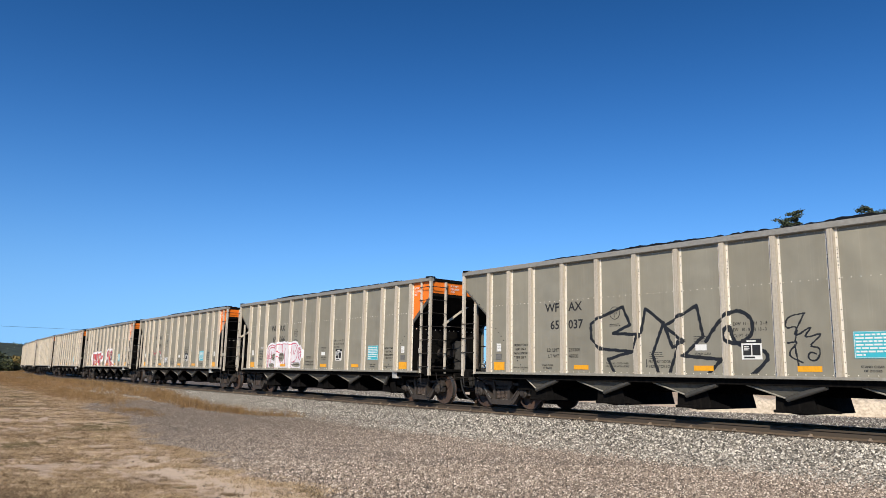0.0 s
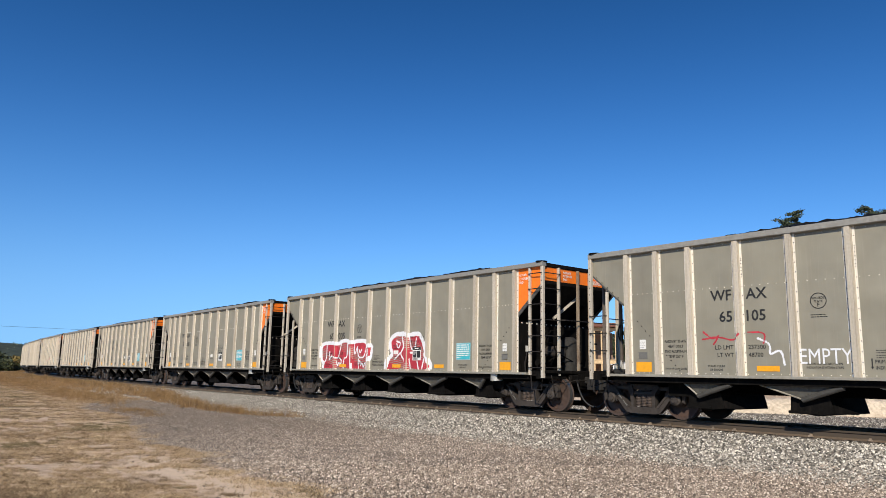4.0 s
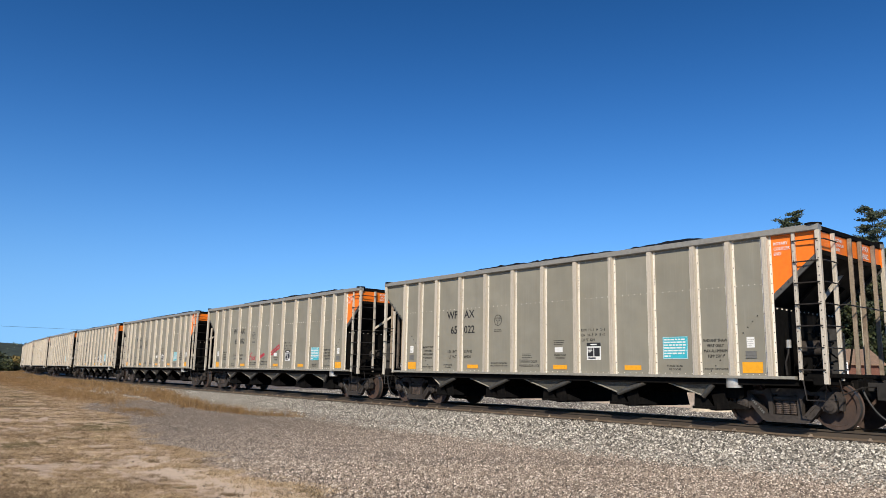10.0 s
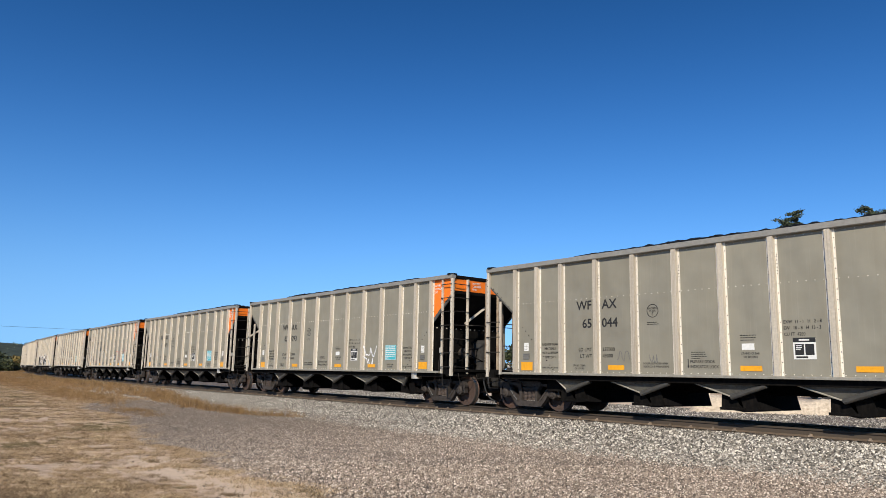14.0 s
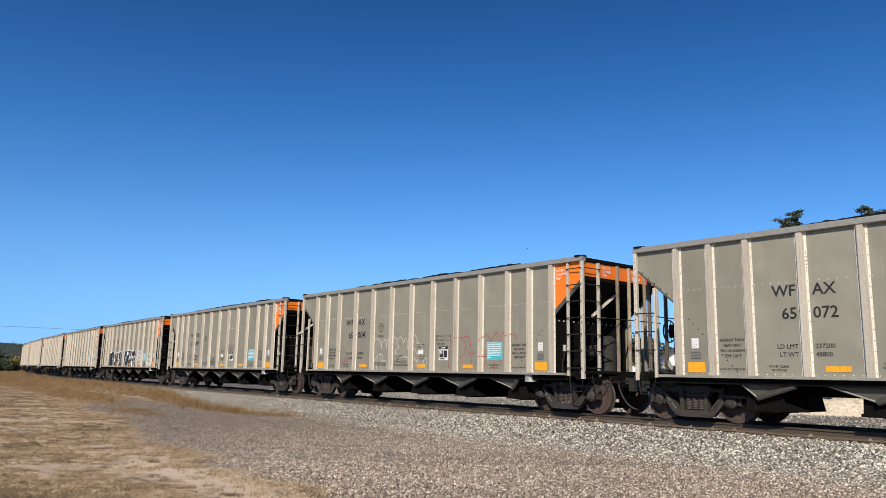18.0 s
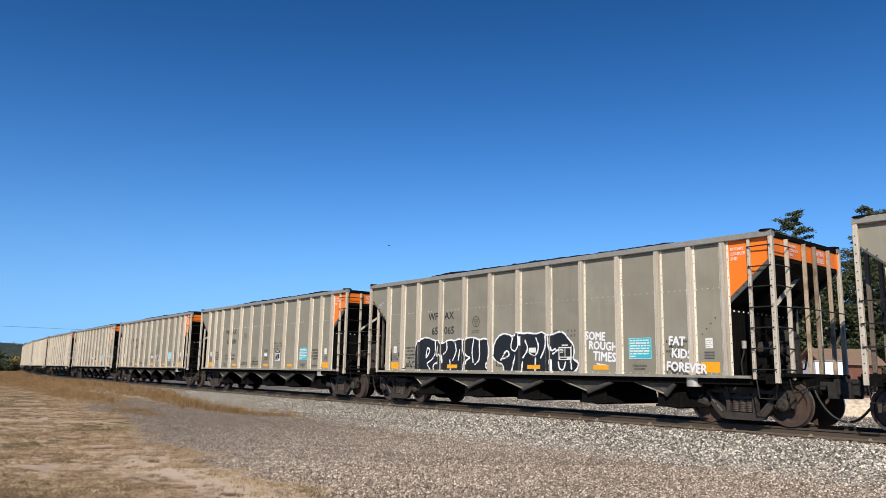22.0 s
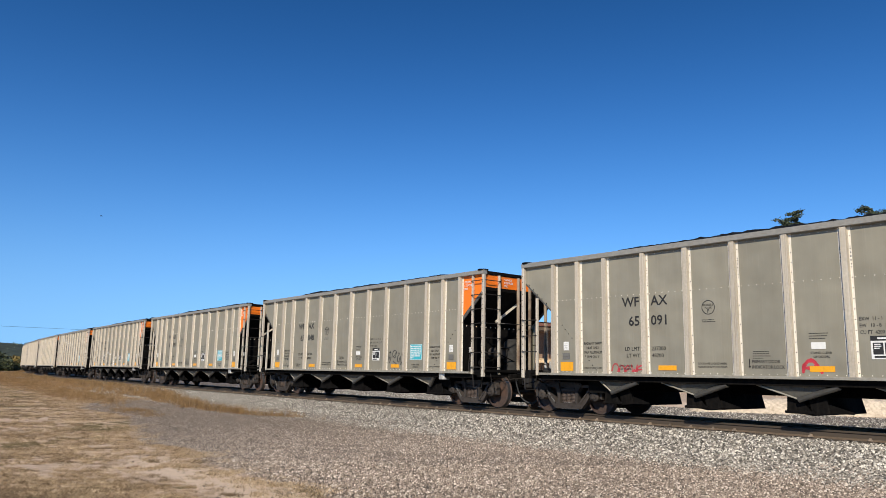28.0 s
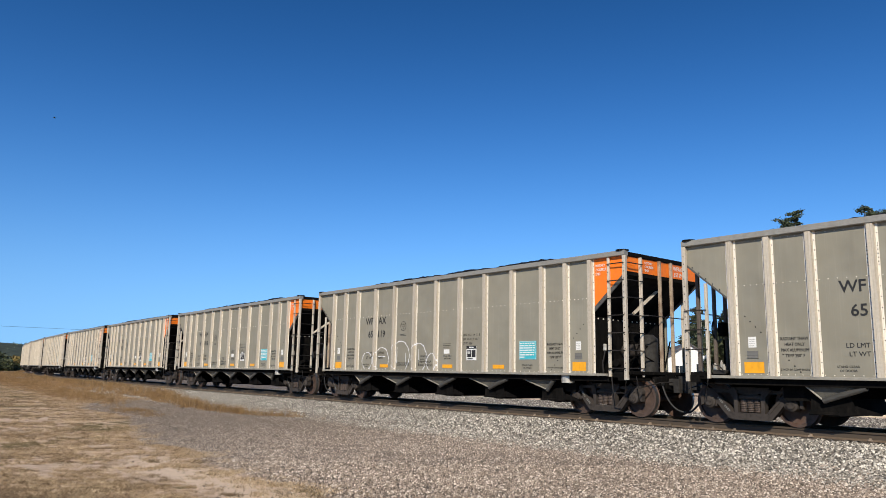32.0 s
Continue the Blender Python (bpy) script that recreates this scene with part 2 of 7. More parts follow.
def thing(name, label, category, group="", kind="", m=None, data=None):
    ob = new(name, data)
    if data is None:
        ob.empty_display_size = 0.3
    if m is not None:
        ob.matrix_world = m
    return tagged(ob, label, category, group, kind)


def big_mesh(name, v, f, mat, smooth=False):
    """A mesh from numpy arrays; f holds triangles or quads."""
    me = bpy.data.meshes.new(name)
    v, f = np.asarray(v, dtype=np.float32), np.asarray(f, dtype=np.int32)
    me.vertices.add(len(v))
    me.vertices.foreach_set("co", v.ravel())
    me.loops.add(f.size)
    me.loops.foreach_set("vertex_index", f.ravel())
    me.polygons.add(len(f))
    me.polygons.foreach_set("loop_start", np.arange(0, f.size, f.shape[1], dtype=np.int32))
    if smooth:
        me.polygons.foreach_set("use_smooth", np.ones(len(f), dtype=bool))
    me.update(calc_edges=True)
    me.materials.append(mat)
    return me


GLYPHS = {}


def glyph_line(body):
    """Outline of one line of text in the built-in font, as vertices and faces on a unit cap height."""
    if body not in GLYPHS:
        cu = bpy.data.curves.new("line", 'FONT')
        cu.body, cu.resolution_u, cu.fill_mode = body, 2, 'FRONT'
        ob = bpy.data.objects.new("line", cu)
        me = bpy.data.meshes.new_from_object(ob)
        v = [tuple(p.co) for p in me.vertices]
        f = [tuple(p.vertices) for p in me.polygons]
        bpy.data.objects.remove(ob)
        bpy.data.curves.remove(cu)
        bpy.data.meshes.remove(me)
        x0, x1 = min(p[0] for p in v), max(p[0] for p in v)
        GLYPHS[body] = ([((x - x0) / 0.70, y / 0.70) for x, y, z in v], f, (x1 - x0) / 0.70)
    return GLYPHS[body]


def lettering(lines, cap, step, mat, align="c", wide=1.0, name="lettering", weight=0.012):
    """Lines of text that stand in the x-z plane and face -y; the first line's baseline is z = 0."""
    g = Geo()
    for i, body in enumerate(lines):
        v, f, w = glyph_line(body)
        s = cap * wide
        x0 = {"c": -w * s / 2, "l": 0, "r": -w * s}[align]
        b = weight * cap * 1.2
        for k, (dx, dz) in enumerate(((0, 0), (b, 0), (-b, 0), (0, b), (0, -b))):
            g.add([(x0 + x * s + dx, -0.0003 * k, y * cap - i * step + dz) for x, y in v], f)
    return g.mesh(name, mat, False)


def print_lines(widths, cap, step, mat, seed, name="small_print"):
    """Unreadable print: rows of word-long bars."""
    r = random.Random(seed)
    g = Geo()
    for i, w in enumerate(widths):
        x = -max(widths) / 2
        end = x + w
        while x < end - cap * 0.5:
            word = min(end - x, cap * r.uniform(1.5, 5.0))
            g.add([(x, 0, -i * step), (x + word, 0, -i * step), (x + word, 0, cap - i * step), (x, 0, cap - i * step)], [(0, 1, 2, 3)])
            x += word + cap * 0.6
    return g.mesh(name, mat, False)


# ---------------------------------------------------------------- the line of the track
TRACK_Z = 0.002037
S_ALL = np.arange(-620.0, 400.0, 1.0)


def _line():
    s = np.clip(S_ALL, -230, 40)
    bend = 0.001125 - 3.5355e-6 * s + 2.98e-8 * s * s / 2
    i0 = int(np.argmin(abs(S_ALL)))
    head = np.concatenate([[0], np.cumsum((bend[1:] + bend[:-1]) / 2)])
    head = head - head[i0] + radians(-50.6426)
    x = np.concatenate([[0], np.cumsum((np.cos(head[1:]) + np.cos(head[:-1])) / 2)])
    y = np.concatenate([[0], np.cumsum((np.sin(head[1:]) + np.sin(head[:-1])) / 2)])
    return x - x[i0] + 1.8723, y - y[i0] + 23.3, head


LINE_X, LINE_Y, LINE_H = _line()


def track(s, lat=0.0, z=0.0):
    """A point of the track at s metres along it, lat metres to the train's right."""
    x, y, h = (float(np.interp(s, S_ALL, a)) for a in (LINE_X, LINE_Y, LINE_H))
    return Vector((x + lat * math.sin(h), y - lat * math.cos(h), z - TRACK_Z * max(-300, min(60, s))))


def beside(px, py):
    """For arrays of places: metres along the track and to its right."""
    px, py = np.asarray(px, float), np.asarray(py, float)
    k = np.arange(0, len(S_ALL), 4)
    best = np.full(px.shape, 1e9)
    idx = np.zeros(px.shape, int)
    for i in k:
        d = (px - LINE_X[i]) ** 2 + (py - LINE_Y[i]) ** 2
        m = d < best
        best[m], idx[m] = d[m], i
    h = LINE_H[idx]
    dx, dy = px - LINE_X[idx], py - LINE_Y[idx]
    return S_ALL[idx] + dx * np.cos(h) + dy * np.sin(h), dx * np.sin(h) - dy * np.cos(h)


CAR_PITCH, BODY, BOGIES, WHEELBASE, WHEEL_R = 16.18, 14.655, 12.385, 1.80, 0.457
TRAVEL = (0.0, 9.32, 18.63, 27.92, 37.2, 46.47, 55.74, 65.02, 74.32, 83.64, 92.98, 102.35, 111.73, 121.12, 130.52, 139.91, 149.29,
          158.65, 168.0, 177.34, 186.66, 195.98, 205.3, 214.63, 223.97, 233.32, 242.68, 252.04, 261.38, 270.71, 280.03, 289.35, 298.75)


def travelled(t):
    """Metres that the train has gone after t seconds (cubic between whole seconds)."""
    i = min(31, int(t))
    u = t - i
    p = [TRAVEL[max(0, i - 1)], TRAVEL[i], TRAVEL[i + 1], TRAVEL[min(32, i + 2)]]
    if i == 0:
        p[0] = 2 * p[1] - p[2]
    if i == 31:
        p[3] = 2 * p[2] - p[1]
    return 0.5 * (2 * p[1] + (p[2] - p[0]) * u + (2 * p[0] - 5 * p[1] + 4 * p[2] - p[3]) * u * u + (3 * p[1] - p[0] - 3 * p[2] + p[3]) * u ** 3)


def car_pose(index, t):
    """The pose of a car, on its two bogie centres."""
    mid = travelled(t) - index * CAR_PITCH + BODY / 2
    a, b = track(mid - BOGIES / 2), track(mid + BOGIES / 2)
    d = b - a
    return Matrix.Translation((a + b) / 2) @ Euler((0, -math.asin(d.z / d.length), math.atan2(d.y, d.x))).to_matrix().to_4x4()


def ground_z(s, lat):
    """Height of the ground by its place beside the track."""
    s, lat = np.asarray(s, float), np.asarray(lat, float)
    a = np.abs(lat)
    z = np.interp(a, [0, 1.45, 1.75, 3.1, 4.2, 9, 40], [-0.23, -0.20, -0.24, -0.55, -0.60, -0.62, -0.62])
    z = np.where((lat < 0) & (a > 1.5), np.interp(a, [1.45, 1.75, 3, 5, 12, 60], [-0.20, -0.24, -0.36, -0.36, -0.40, -0.35]), z)
    fade = np.clip(1 - (a - 5) / 80, 0, 1)
    return z - TRACK_Z * np.clip(s, -300, 60) * fade


# ---------------------------------------------------------------- the hopper car
HALF = BODY / 2
RIBS = [1.122, 1.938, 2.788] + [2.788 + 1.1349 * i for i in range(1, 8)] + [BODY - 2.788, BODY - 1.938, BODY - 1.122]
RIBX = [u - HALF for u in RIBS]
Z_SILL, Z_CHORD, Z_TOP = 1.012, 3.885, 4.013
Y_PANEL, Y_RIB = 1.545, 1.632


def skin_y(x):
    """How far the side of the car stands out at x."""
    d = np.min(np.abs(np.asarray(x)[..., None] - np.array(RIBX)), axis=-1)
    return np.interp(d, [0, 0.056, 0.070, 0.115, 0.117], [Y_RIB, Y_RIB, Y_PANEL + 0.012, Y_PANEL + 0.012, Y_PANEL + 0.004])


def rib_mesh(grouped=False):
    g = Geo()
    f = Y_PANEL + 0.010
    g.prism([(-0.115, -Y_PANEL), (-0.115, -f), (-0.070, -f), (-0.056, -Y_RIB), (0.056, -Y_RIB), (0.070, -f), (0.115, -f), (0.115, -Y_PANEL)],
            "z", Z_SILL + 0.02, Z_CHORD)
    g.third = {4, 5, 6}
    g.studs([(sx * 0.094, -f, Z_SILL + 0.09 + k * 0.20) for sx in (-1, 1) for k in range(14)], 0.011, 0.008)
    if grouped:
        g.studs([(sx * 0.094, -f, 3.16 + k * 0.075) for sx in (-1, 1) for k in range(5)], 0.014, 0.010)
    return g


def side_panel(x0, x1, lap=False):
    """One bay of side sheeting: a lower sheet that laps over the upper one, with its rivets."""
    g = Geo()
    y = -Y_PANEL
    g.box(x0, x1, y, y + 0.012, 2.90, Z_CHORD + 0.02)
    g.box(x0, x1, y - 0.004, y + 0.012, Z_SILL, 2.93)
    n = max(3, round((x1 - x0) / 0.18))
    xs = [x0 + 0.14 + (x1 - x0 - 0.28) * i / (n - 1) for i in range(n)]
    g.studs([(x, y - 0.004, 2.91) for x in xs], 0.011, 0.012)
    g.studs([(x, y, Z_CHORD - 0.04) for x in xs], 0.009, 0.008)
    g.studs([(x, y - 0.004, Z_SILL + 0.05) for x in xs], 0.011, 0.010)
    return g


def slope_rivets(sign):
    """Rivets of the sloping end floor, which show as a dotted diagonal on two bays."""
    return [(sign * (5.95 - 0.109 * i), -Y_PANEL - 0.004, 2.26 - 0.114 * i) for i in range(11)]


END_LOW, END_HIGH = 2.66, 3.47      # lower edge of the end sheet at the last rib and at the corner


def end_sheet():
    """The end bay of the side, cut off below by the slope (front end, +x)."""
    a, b = RIBX[12] + 0.10, HALF - 0.03
    return Geo().prism([(a, END_LOW), (b, END_HIGH), (b, Z_CHORD + 0.02), (a, Z_CHORD + 0.02)], "y", -Y_PANEL, -Y_PANEL + 0.012)


def end_edge(broad=0.10):
    """The stiffening strip along the cut, with its rivets."""
    a, b = RIBX[12] + 0.12, HALF - 0.05
    g = Geo().prism([(a, END_LOW - broad), (b, END_HIGH - broad), (b, END_HIGH + 0.03), (a, END_LOW + 0.03)], "y", -Y_PANEL - 0.014, -Y_PANEL + 0.02)
    rise = 0.02 if broad > 0.05 else -0.07
    g.studs([(a + (b - a) * k / 6, -Y_PANEL - 0.014, END_LOW - rise + (END_HIGH - END_LOW) * k / 6) for k in range(1, 6)], 0.015, 0.014)
    return g


def stencil_strip():
    g = Geo()
    for k, w in enumerate((0.03, 0.03, 0.03, 0.03, 0.0, 0.03, 0.03, 0.03, 0.03)):
        g.add([(-0.2 + k * 0.045, 0, 0), (-0.2 + k * 0.045 + w, 0, 0), (-0.2 + k * 0.045 + w, 0, 0.045), (-0.2 + k * 0.045, 0, 0.045)], [(0, 1, 2, 3)]) if w else None
    return g.mesh("stencil_strip", LABELGREY, False)


STENCIL = stencil_strip()


def build_bogie(parent, x):
    """A three-piece bogie: frame empty is a mesh bolster; side frames, springs, wheelsets beneath it."""
    g = Geo().bar(-0.19, 0.19, -1.02, 1.02, 0.36, 0.66, "y", 0.03)
    g.cyl((0, 0, 0.64), (0, 0, 0.78), 0.18, 16)
    bogie = part("bogie", g.mesh("bogie", BOGIE), parent, "three-piece cast steel bogie", (x, 0, 0))
    for sy in (-1, 1):
        g = Geo()
        y0, y1 = sy * 0.94, sy * 1.07
        # the cast frame: thin top member, two bent arms, spring seat, flared columns and pedestal jaws
        lo, hi = min(y0, y1), max(y0, y1)
        g.prism([(-1.08, 0.66), (-1.04, 0.75), (-0.46, 0.73), (-0.40, 0.79), (0.40, 0.79), (0.46, 0.73), (1.04, 0.75), (1.08, 0.66), (0.44, 0.66), (-0.44, 0.66)], "y", lo + 0.03, hi - 0.03)
        g.prism([(-0.46, 0.19), (-0.36, 0.105), (0.36, 0.105), (0.46, 0.19), (0.36, 0.255), (-0.36, 0.255)], "y", lo - 0.01, hi + 0.015)
        for sx in (-1, 1):
            arm = [(1.00, 0.70), (0.78, 0.72), (0.64, 0.56), (0.36, 0.255), (0.36, 0.105), (0.47, 0.13), (0.60, 0.27), (0.76, 0.47), (0.84, 0.58), (1.00, 0.62)]
            g.prism([(sx * a, b) for a, b in arm], "y", lo, hi)
            rim = [(0.80, 0.70), (0.66, 0.56), (0.40, 0.27), (0.43, 0.24), (0.69, 0.53), (0.83, 0.66)]
            g.prism([(sx * a, b) for a, b in rim], "y", lo - 0.018, hi + 0.018)
            col = [(0.255, 0.255), (0.335, 0.255), (0.345, 0.56), (0.47, 0.73), (0.30, 0.76), (0.255, 0.62)]
            g.prism([(sx * a, b) for a, b in col], "y", lo - 0.012, hi + 0.012)
            g.prism([(sx * 1.12, 0.38), (sx * 1.14, 0.62), (sx * 1.06, 0.74), (sx * 0.98, 0.72), (sx * 1.05, 0.60), (sx * 1.06, 0.40)], "y", lo, hi)
            g.prism([(sx * 0.76, 0.36), (sx * 0.70, 0.50), (sx * 0.78, 0.62), (sx * 0.80, 0.40)], "y", lo, hi)
            g.box(sx * 0.9 - 0.13, sx * 0.9 + 0.13, lo + 0.01, hi - 0.01, 0.57, 0.66)
        frame_ = part("side_frame", g.mesh("side_frame", BOGIE), bogie)
        # springs between the columns
        if sy < 0:
            for sx in (-0.155, 0.0, 0.155):
                prof = [(0.05, 0.0)] + [(r, 0.005 + k * 0.037 + d) for k in range(7) for r, d in ((0.055, 0.0), (0.074, 0.006), (0.074, 0.022), (0.055, 0.028))] + [(0.05, 0.262)]
                lay = Geo().lathe(prof, 10)
                coil = Geo().add([(x_ + sx, -1.0 - z_, 0.268 + y_) for x_, y_, z_ in lay.v], lay.f)
                part("spring", coil.mesh("spring", SPRING), bogie, "brown coil spring")
        g = Geo().bar(-0.24, 0.24, sy * 1.0 - 0.06, sy * 1.0 + 0.06, 0.54, 0.63, "x", 0.02)
        part("bolster_end", g.mesh("bolster_end", BOGIE), bogie)
        plate = part("stencil_strip", STENCIL, bogie, "worn white stencil bars", (-0.585, sy * 1.092, 0.40))
        plate.rotation_euler = (0, radians(47), 0)
        for sx in (-1, 1):
            g = Geo().lathe([(0.135, sy * 0.92), (0.145, sy * 1.0), (0.13, sy * 1.10), (0.09, sy * 1.125), (0.085, sy * 1.14), (0.02, sy * 1.145)], 16, (sx * WHEELBASE / 2, 0, WHEEL_R))
            for k in range(3):
                a = 2 * math.pi * k / 3 + 0.5
                c = (sx * WHEELBASE / 2 + 0.055 * math.cos(a), sy * 1.13, WHEEL_R + 0.055 * math.sin(a))
                g.cyl(c, (c[0], sy * 1.16, c[2]), 0.018, 6)
            part("bearing_cap", g.mesh("bearing_cap", BOGIE), bogie)
    # brake beams and shoes
    for sx in (-1, 1):
        g = Geo().bar(sx * 0.40 - 0.04, sx * 0.40 + 0.04, -0.85, 0.85, 0.36, 0.46, "y", 0.02)
        for sy in (-1, 1):
            g.prism([(sx * 0.42, 0.26), (sx * 0.50, 0.30), (sx * 0.47, 0.60), (sx * 0.40, 0.58)], "y", sy * 0.70, sy * 0.80)
        part("brake_beam", g.mesh("brake_beam", BLACK), bogie)
    for sx in (-1, 1):
        g = Geo()
        g.cyl((0, -1.1, 0), (0, 1.1, 0), 0.085, 12)
        for sy in (-1, 1):
            prof = [(0.10, 0.83), (0.135, 0.845), (0.15, 0.80), (0.30, 0.775), (0.375, 0.785), (0.385, 0.825), (WHEEL_R - 0.004, 0.825), (WHEEL_R, 0.80)]
            back = [(WHEEL_R + 0.006, 0.715), (WHEEL_R + 0.026, 0.705), (WHEEL_R + 0.024, 0.685), (0.38, 0.685), (0.30, 0.715), (0.14, 0.70), (0.10, 0.69)]
            k0 = len(g.f)
            g.lathe([(r, sy * y) for r, y in prof + back], 32)
            g.second |= set(range(k0 + 6 * 32, k0 + 8 * 32))
        axle = part("wheelset", g.mesh("wheelset", WHEEL, True, TREAD), bogie, "rusty brown wheels on their axle", (sx * WHEELBASE / 2, 0, WHEEL_R))
    return bogie


def coal_heap(seed):
    """Heaped coal inside the car, highest along the middle."""
    nx, ny = 150, 26
    xs, ys = np.linspace(-6.9, 6.9, nx), np.linspace(-1.50, 1.50, ny)
    v = []
    for x in xs:
        run = min(1.0, max(0.0, (5.9 + 0.5 * noise.noise((seed, 0, 7.7)) - abs(x - 0.4 * noise.noise((seed, 3.3, 1.0)))) / 1.9))
        run = run * run * (3 - 2 * run)
        for y in ys:
            side = 1 - (abs(y) / 1.50) ** 2.2
            z = Z_TOP - 0.22 + run * (0.21 + 0.27 * side) + 0.05 * noise.noise((x * 0.7 + seed * 9, y * 0.9, 1))
            z += 0.045 * noise.noise((x * 6 + seed * 5, y * 6, 3)) * (0.3 + run) + 0.03 * noise.noise((x * 14, y * 14, seed))
            v.append((x, y, z))
    f = [(i * ny + j, (i + 1) * ny + j, (i + 1) * ny + j + 1, i * ny + j + 1) for i in range(nx - 1) for j in range(ny - 1)]
    return big_mesh("coal_load", v, f, COAL)


def build_car():
    car = thing("hopper_car", "weathered grey aluminium coal hopper car with orange end", "freight car", "cars of the coal train")
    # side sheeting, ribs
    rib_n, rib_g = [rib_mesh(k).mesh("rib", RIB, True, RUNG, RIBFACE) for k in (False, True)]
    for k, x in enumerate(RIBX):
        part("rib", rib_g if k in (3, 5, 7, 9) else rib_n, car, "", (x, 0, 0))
    for i in range(12):
        g = side_panel(RIBX[i], RIBX[i + 1])
        if i < 2 or i > 9:
            pts = [p for p in slope_rivets(-1 if i < 2 else 1) if RIBX[i] + 0.13 < p[0] < RIBX[i + 1] - 0.13]
            g.dark_studs(pts, 0.016, 0.014)
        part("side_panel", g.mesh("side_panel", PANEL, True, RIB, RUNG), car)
    g = Geo().box(RIBX[0], RIBX[12], Y_PANEL - 0.012, Y_PANEL, Z_SILL, Z_CHORD + 0.02)
    for x in RIBX:
        g.prism([(x - 0.08, Y_PANEL), (x - 0.064, Y_RIB), (x + 0.064, Y_RIB), (x + 0.08, Y_PANEL)], "z", Z_SILL + 0.02, Z_CHORD)
    part("side_wall", g.mesh("side_wall", PANEL), car)
    front, edges = end_sheet(), (end_edge(), end_edge(0.02))
    for fx in (0, 1):
        for fy in (0, 1):
            a, b = front, edges[fx]
            if fx:
                a, b = a.mirror_x(), b.mirror_x()
            if fy:
                a, b = a.mirror_y(), b.mirror_y()
            part("end_sheet", a.mesh("end_sheet", PANEL if fx else ORANGE), car, "" if fx else "bright orange painted end sheet")
            part("edge_strip", b.mesh("edge_strip", EDGE, True, RUNG), car)
    # top chord, side sills
    for sy in (-1, 1):
        g = Geo().bar(-HALF, HALF, min(sy * 1.50, sy * 1.655), max(sy * 1.50, sy * 1.655), Z_CHORD, Z_TOP, "x", 0.012)
        part("top_chord", g.mesh("top_chord", CHORD), car, "dull grey top chord")
        g = Geo().bar(-HALF + 0.62, HALF - 0.62, min(sy * 1.44, sy * 1.655), max(sy * 1.44, sy * 1.655), Z_SILL - 0.04, Z_SILL + 0.02, "x", 0.006)
        part("side_sill", g.mesh("side_sill", SILL), car)
        # black strip for the shadow that the overhanging sill casts below it
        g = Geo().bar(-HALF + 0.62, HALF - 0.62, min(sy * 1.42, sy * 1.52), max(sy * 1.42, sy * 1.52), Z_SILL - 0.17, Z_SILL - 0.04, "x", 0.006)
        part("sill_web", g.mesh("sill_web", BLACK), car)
    for sx in (-1, 1):
        g = Geo().bar(min(sx * (HALF - 0.14), sx * (HALF - 0.03)), max(sx * (HALF - 0.14), sx * (HALF - 0.03)), -1.50, 1.50, Z_CHORD - 0.0, Z_TOP - 0.02, "y", 0.012)
        part("end_chord", g.mesh("end_chord", BLACK), car)
        for sy in (-1, 1):
            g = Geo().cyl((sx * (HALF - 0.14), sy * 1.54, Z_TOP - 0.01), (sx * (HALF - 0.14), sy * 1.54, Z_TOP + 0.025), 0.16, 14)
            part("corner_cap", g.mesh("corner_cap", BLACK), car)
        # band below the end chord, and the slope sheet
        x = sx * (HALF - 0.06)
        g = Geo().box(min(x, x - sx * 0.012), max(x, x - sx * 0.012), -1.53, 1.53, 3.50, Z_CHORD + 0.01)
        part("end_band", g.mesh("end_band", ORANGE if sx > 0 else PANEL), car, "orange band across the end" if sx > 0 else "")
        g = Geo().box(min(x + sx * 0.004, x - sx * 0.03), max(x + sx * 0.004, x - sx * 0.03), -1.53, 1.53, 3.42, 3.515)
        part("band_angle", g.mesh("band_angle", BLACK), car)
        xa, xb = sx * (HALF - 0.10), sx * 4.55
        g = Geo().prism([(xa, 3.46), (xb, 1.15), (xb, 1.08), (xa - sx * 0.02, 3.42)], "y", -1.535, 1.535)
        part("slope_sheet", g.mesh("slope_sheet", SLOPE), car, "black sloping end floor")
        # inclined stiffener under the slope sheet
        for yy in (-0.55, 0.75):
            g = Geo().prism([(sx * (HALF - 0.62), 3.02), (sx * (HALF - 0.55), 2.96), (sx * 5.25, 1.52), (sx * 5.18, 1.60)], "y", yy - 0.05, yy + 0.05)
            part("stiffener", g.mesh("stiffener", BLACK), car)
        g = Geo()
        p, q = Vector((sx * (HALF - 0.40), 0.60, 3.42)), Vector((sx * (HALF - 0.45), -0.72, 2.54))
        g.tube([p, q], 0.05, 4)
        if sx > 0:
            part("cross_brace", g.mesh("cross_brace", POST), car, "pale diagonal brace across the end")
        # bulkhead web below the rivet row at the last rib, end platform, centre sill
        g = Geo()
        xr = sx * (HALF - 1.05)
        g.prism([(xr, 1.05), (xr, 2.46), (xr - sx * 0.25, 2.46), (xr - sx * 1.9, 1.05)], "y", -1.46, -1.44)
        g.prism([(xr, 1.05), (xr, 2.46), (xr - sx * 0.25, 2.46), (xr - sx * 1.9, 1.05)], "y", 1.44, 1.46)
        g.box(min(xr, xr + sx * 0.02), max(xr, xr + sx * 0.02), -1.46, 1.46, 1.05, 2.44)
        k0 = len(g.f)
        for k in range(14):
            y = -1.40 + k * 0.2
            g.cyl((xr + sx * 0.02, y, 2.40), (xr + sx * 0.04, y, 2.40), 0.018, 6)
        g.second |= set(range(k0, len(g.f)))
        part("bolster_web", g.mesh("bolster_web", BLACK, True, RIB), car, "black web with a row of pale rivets")
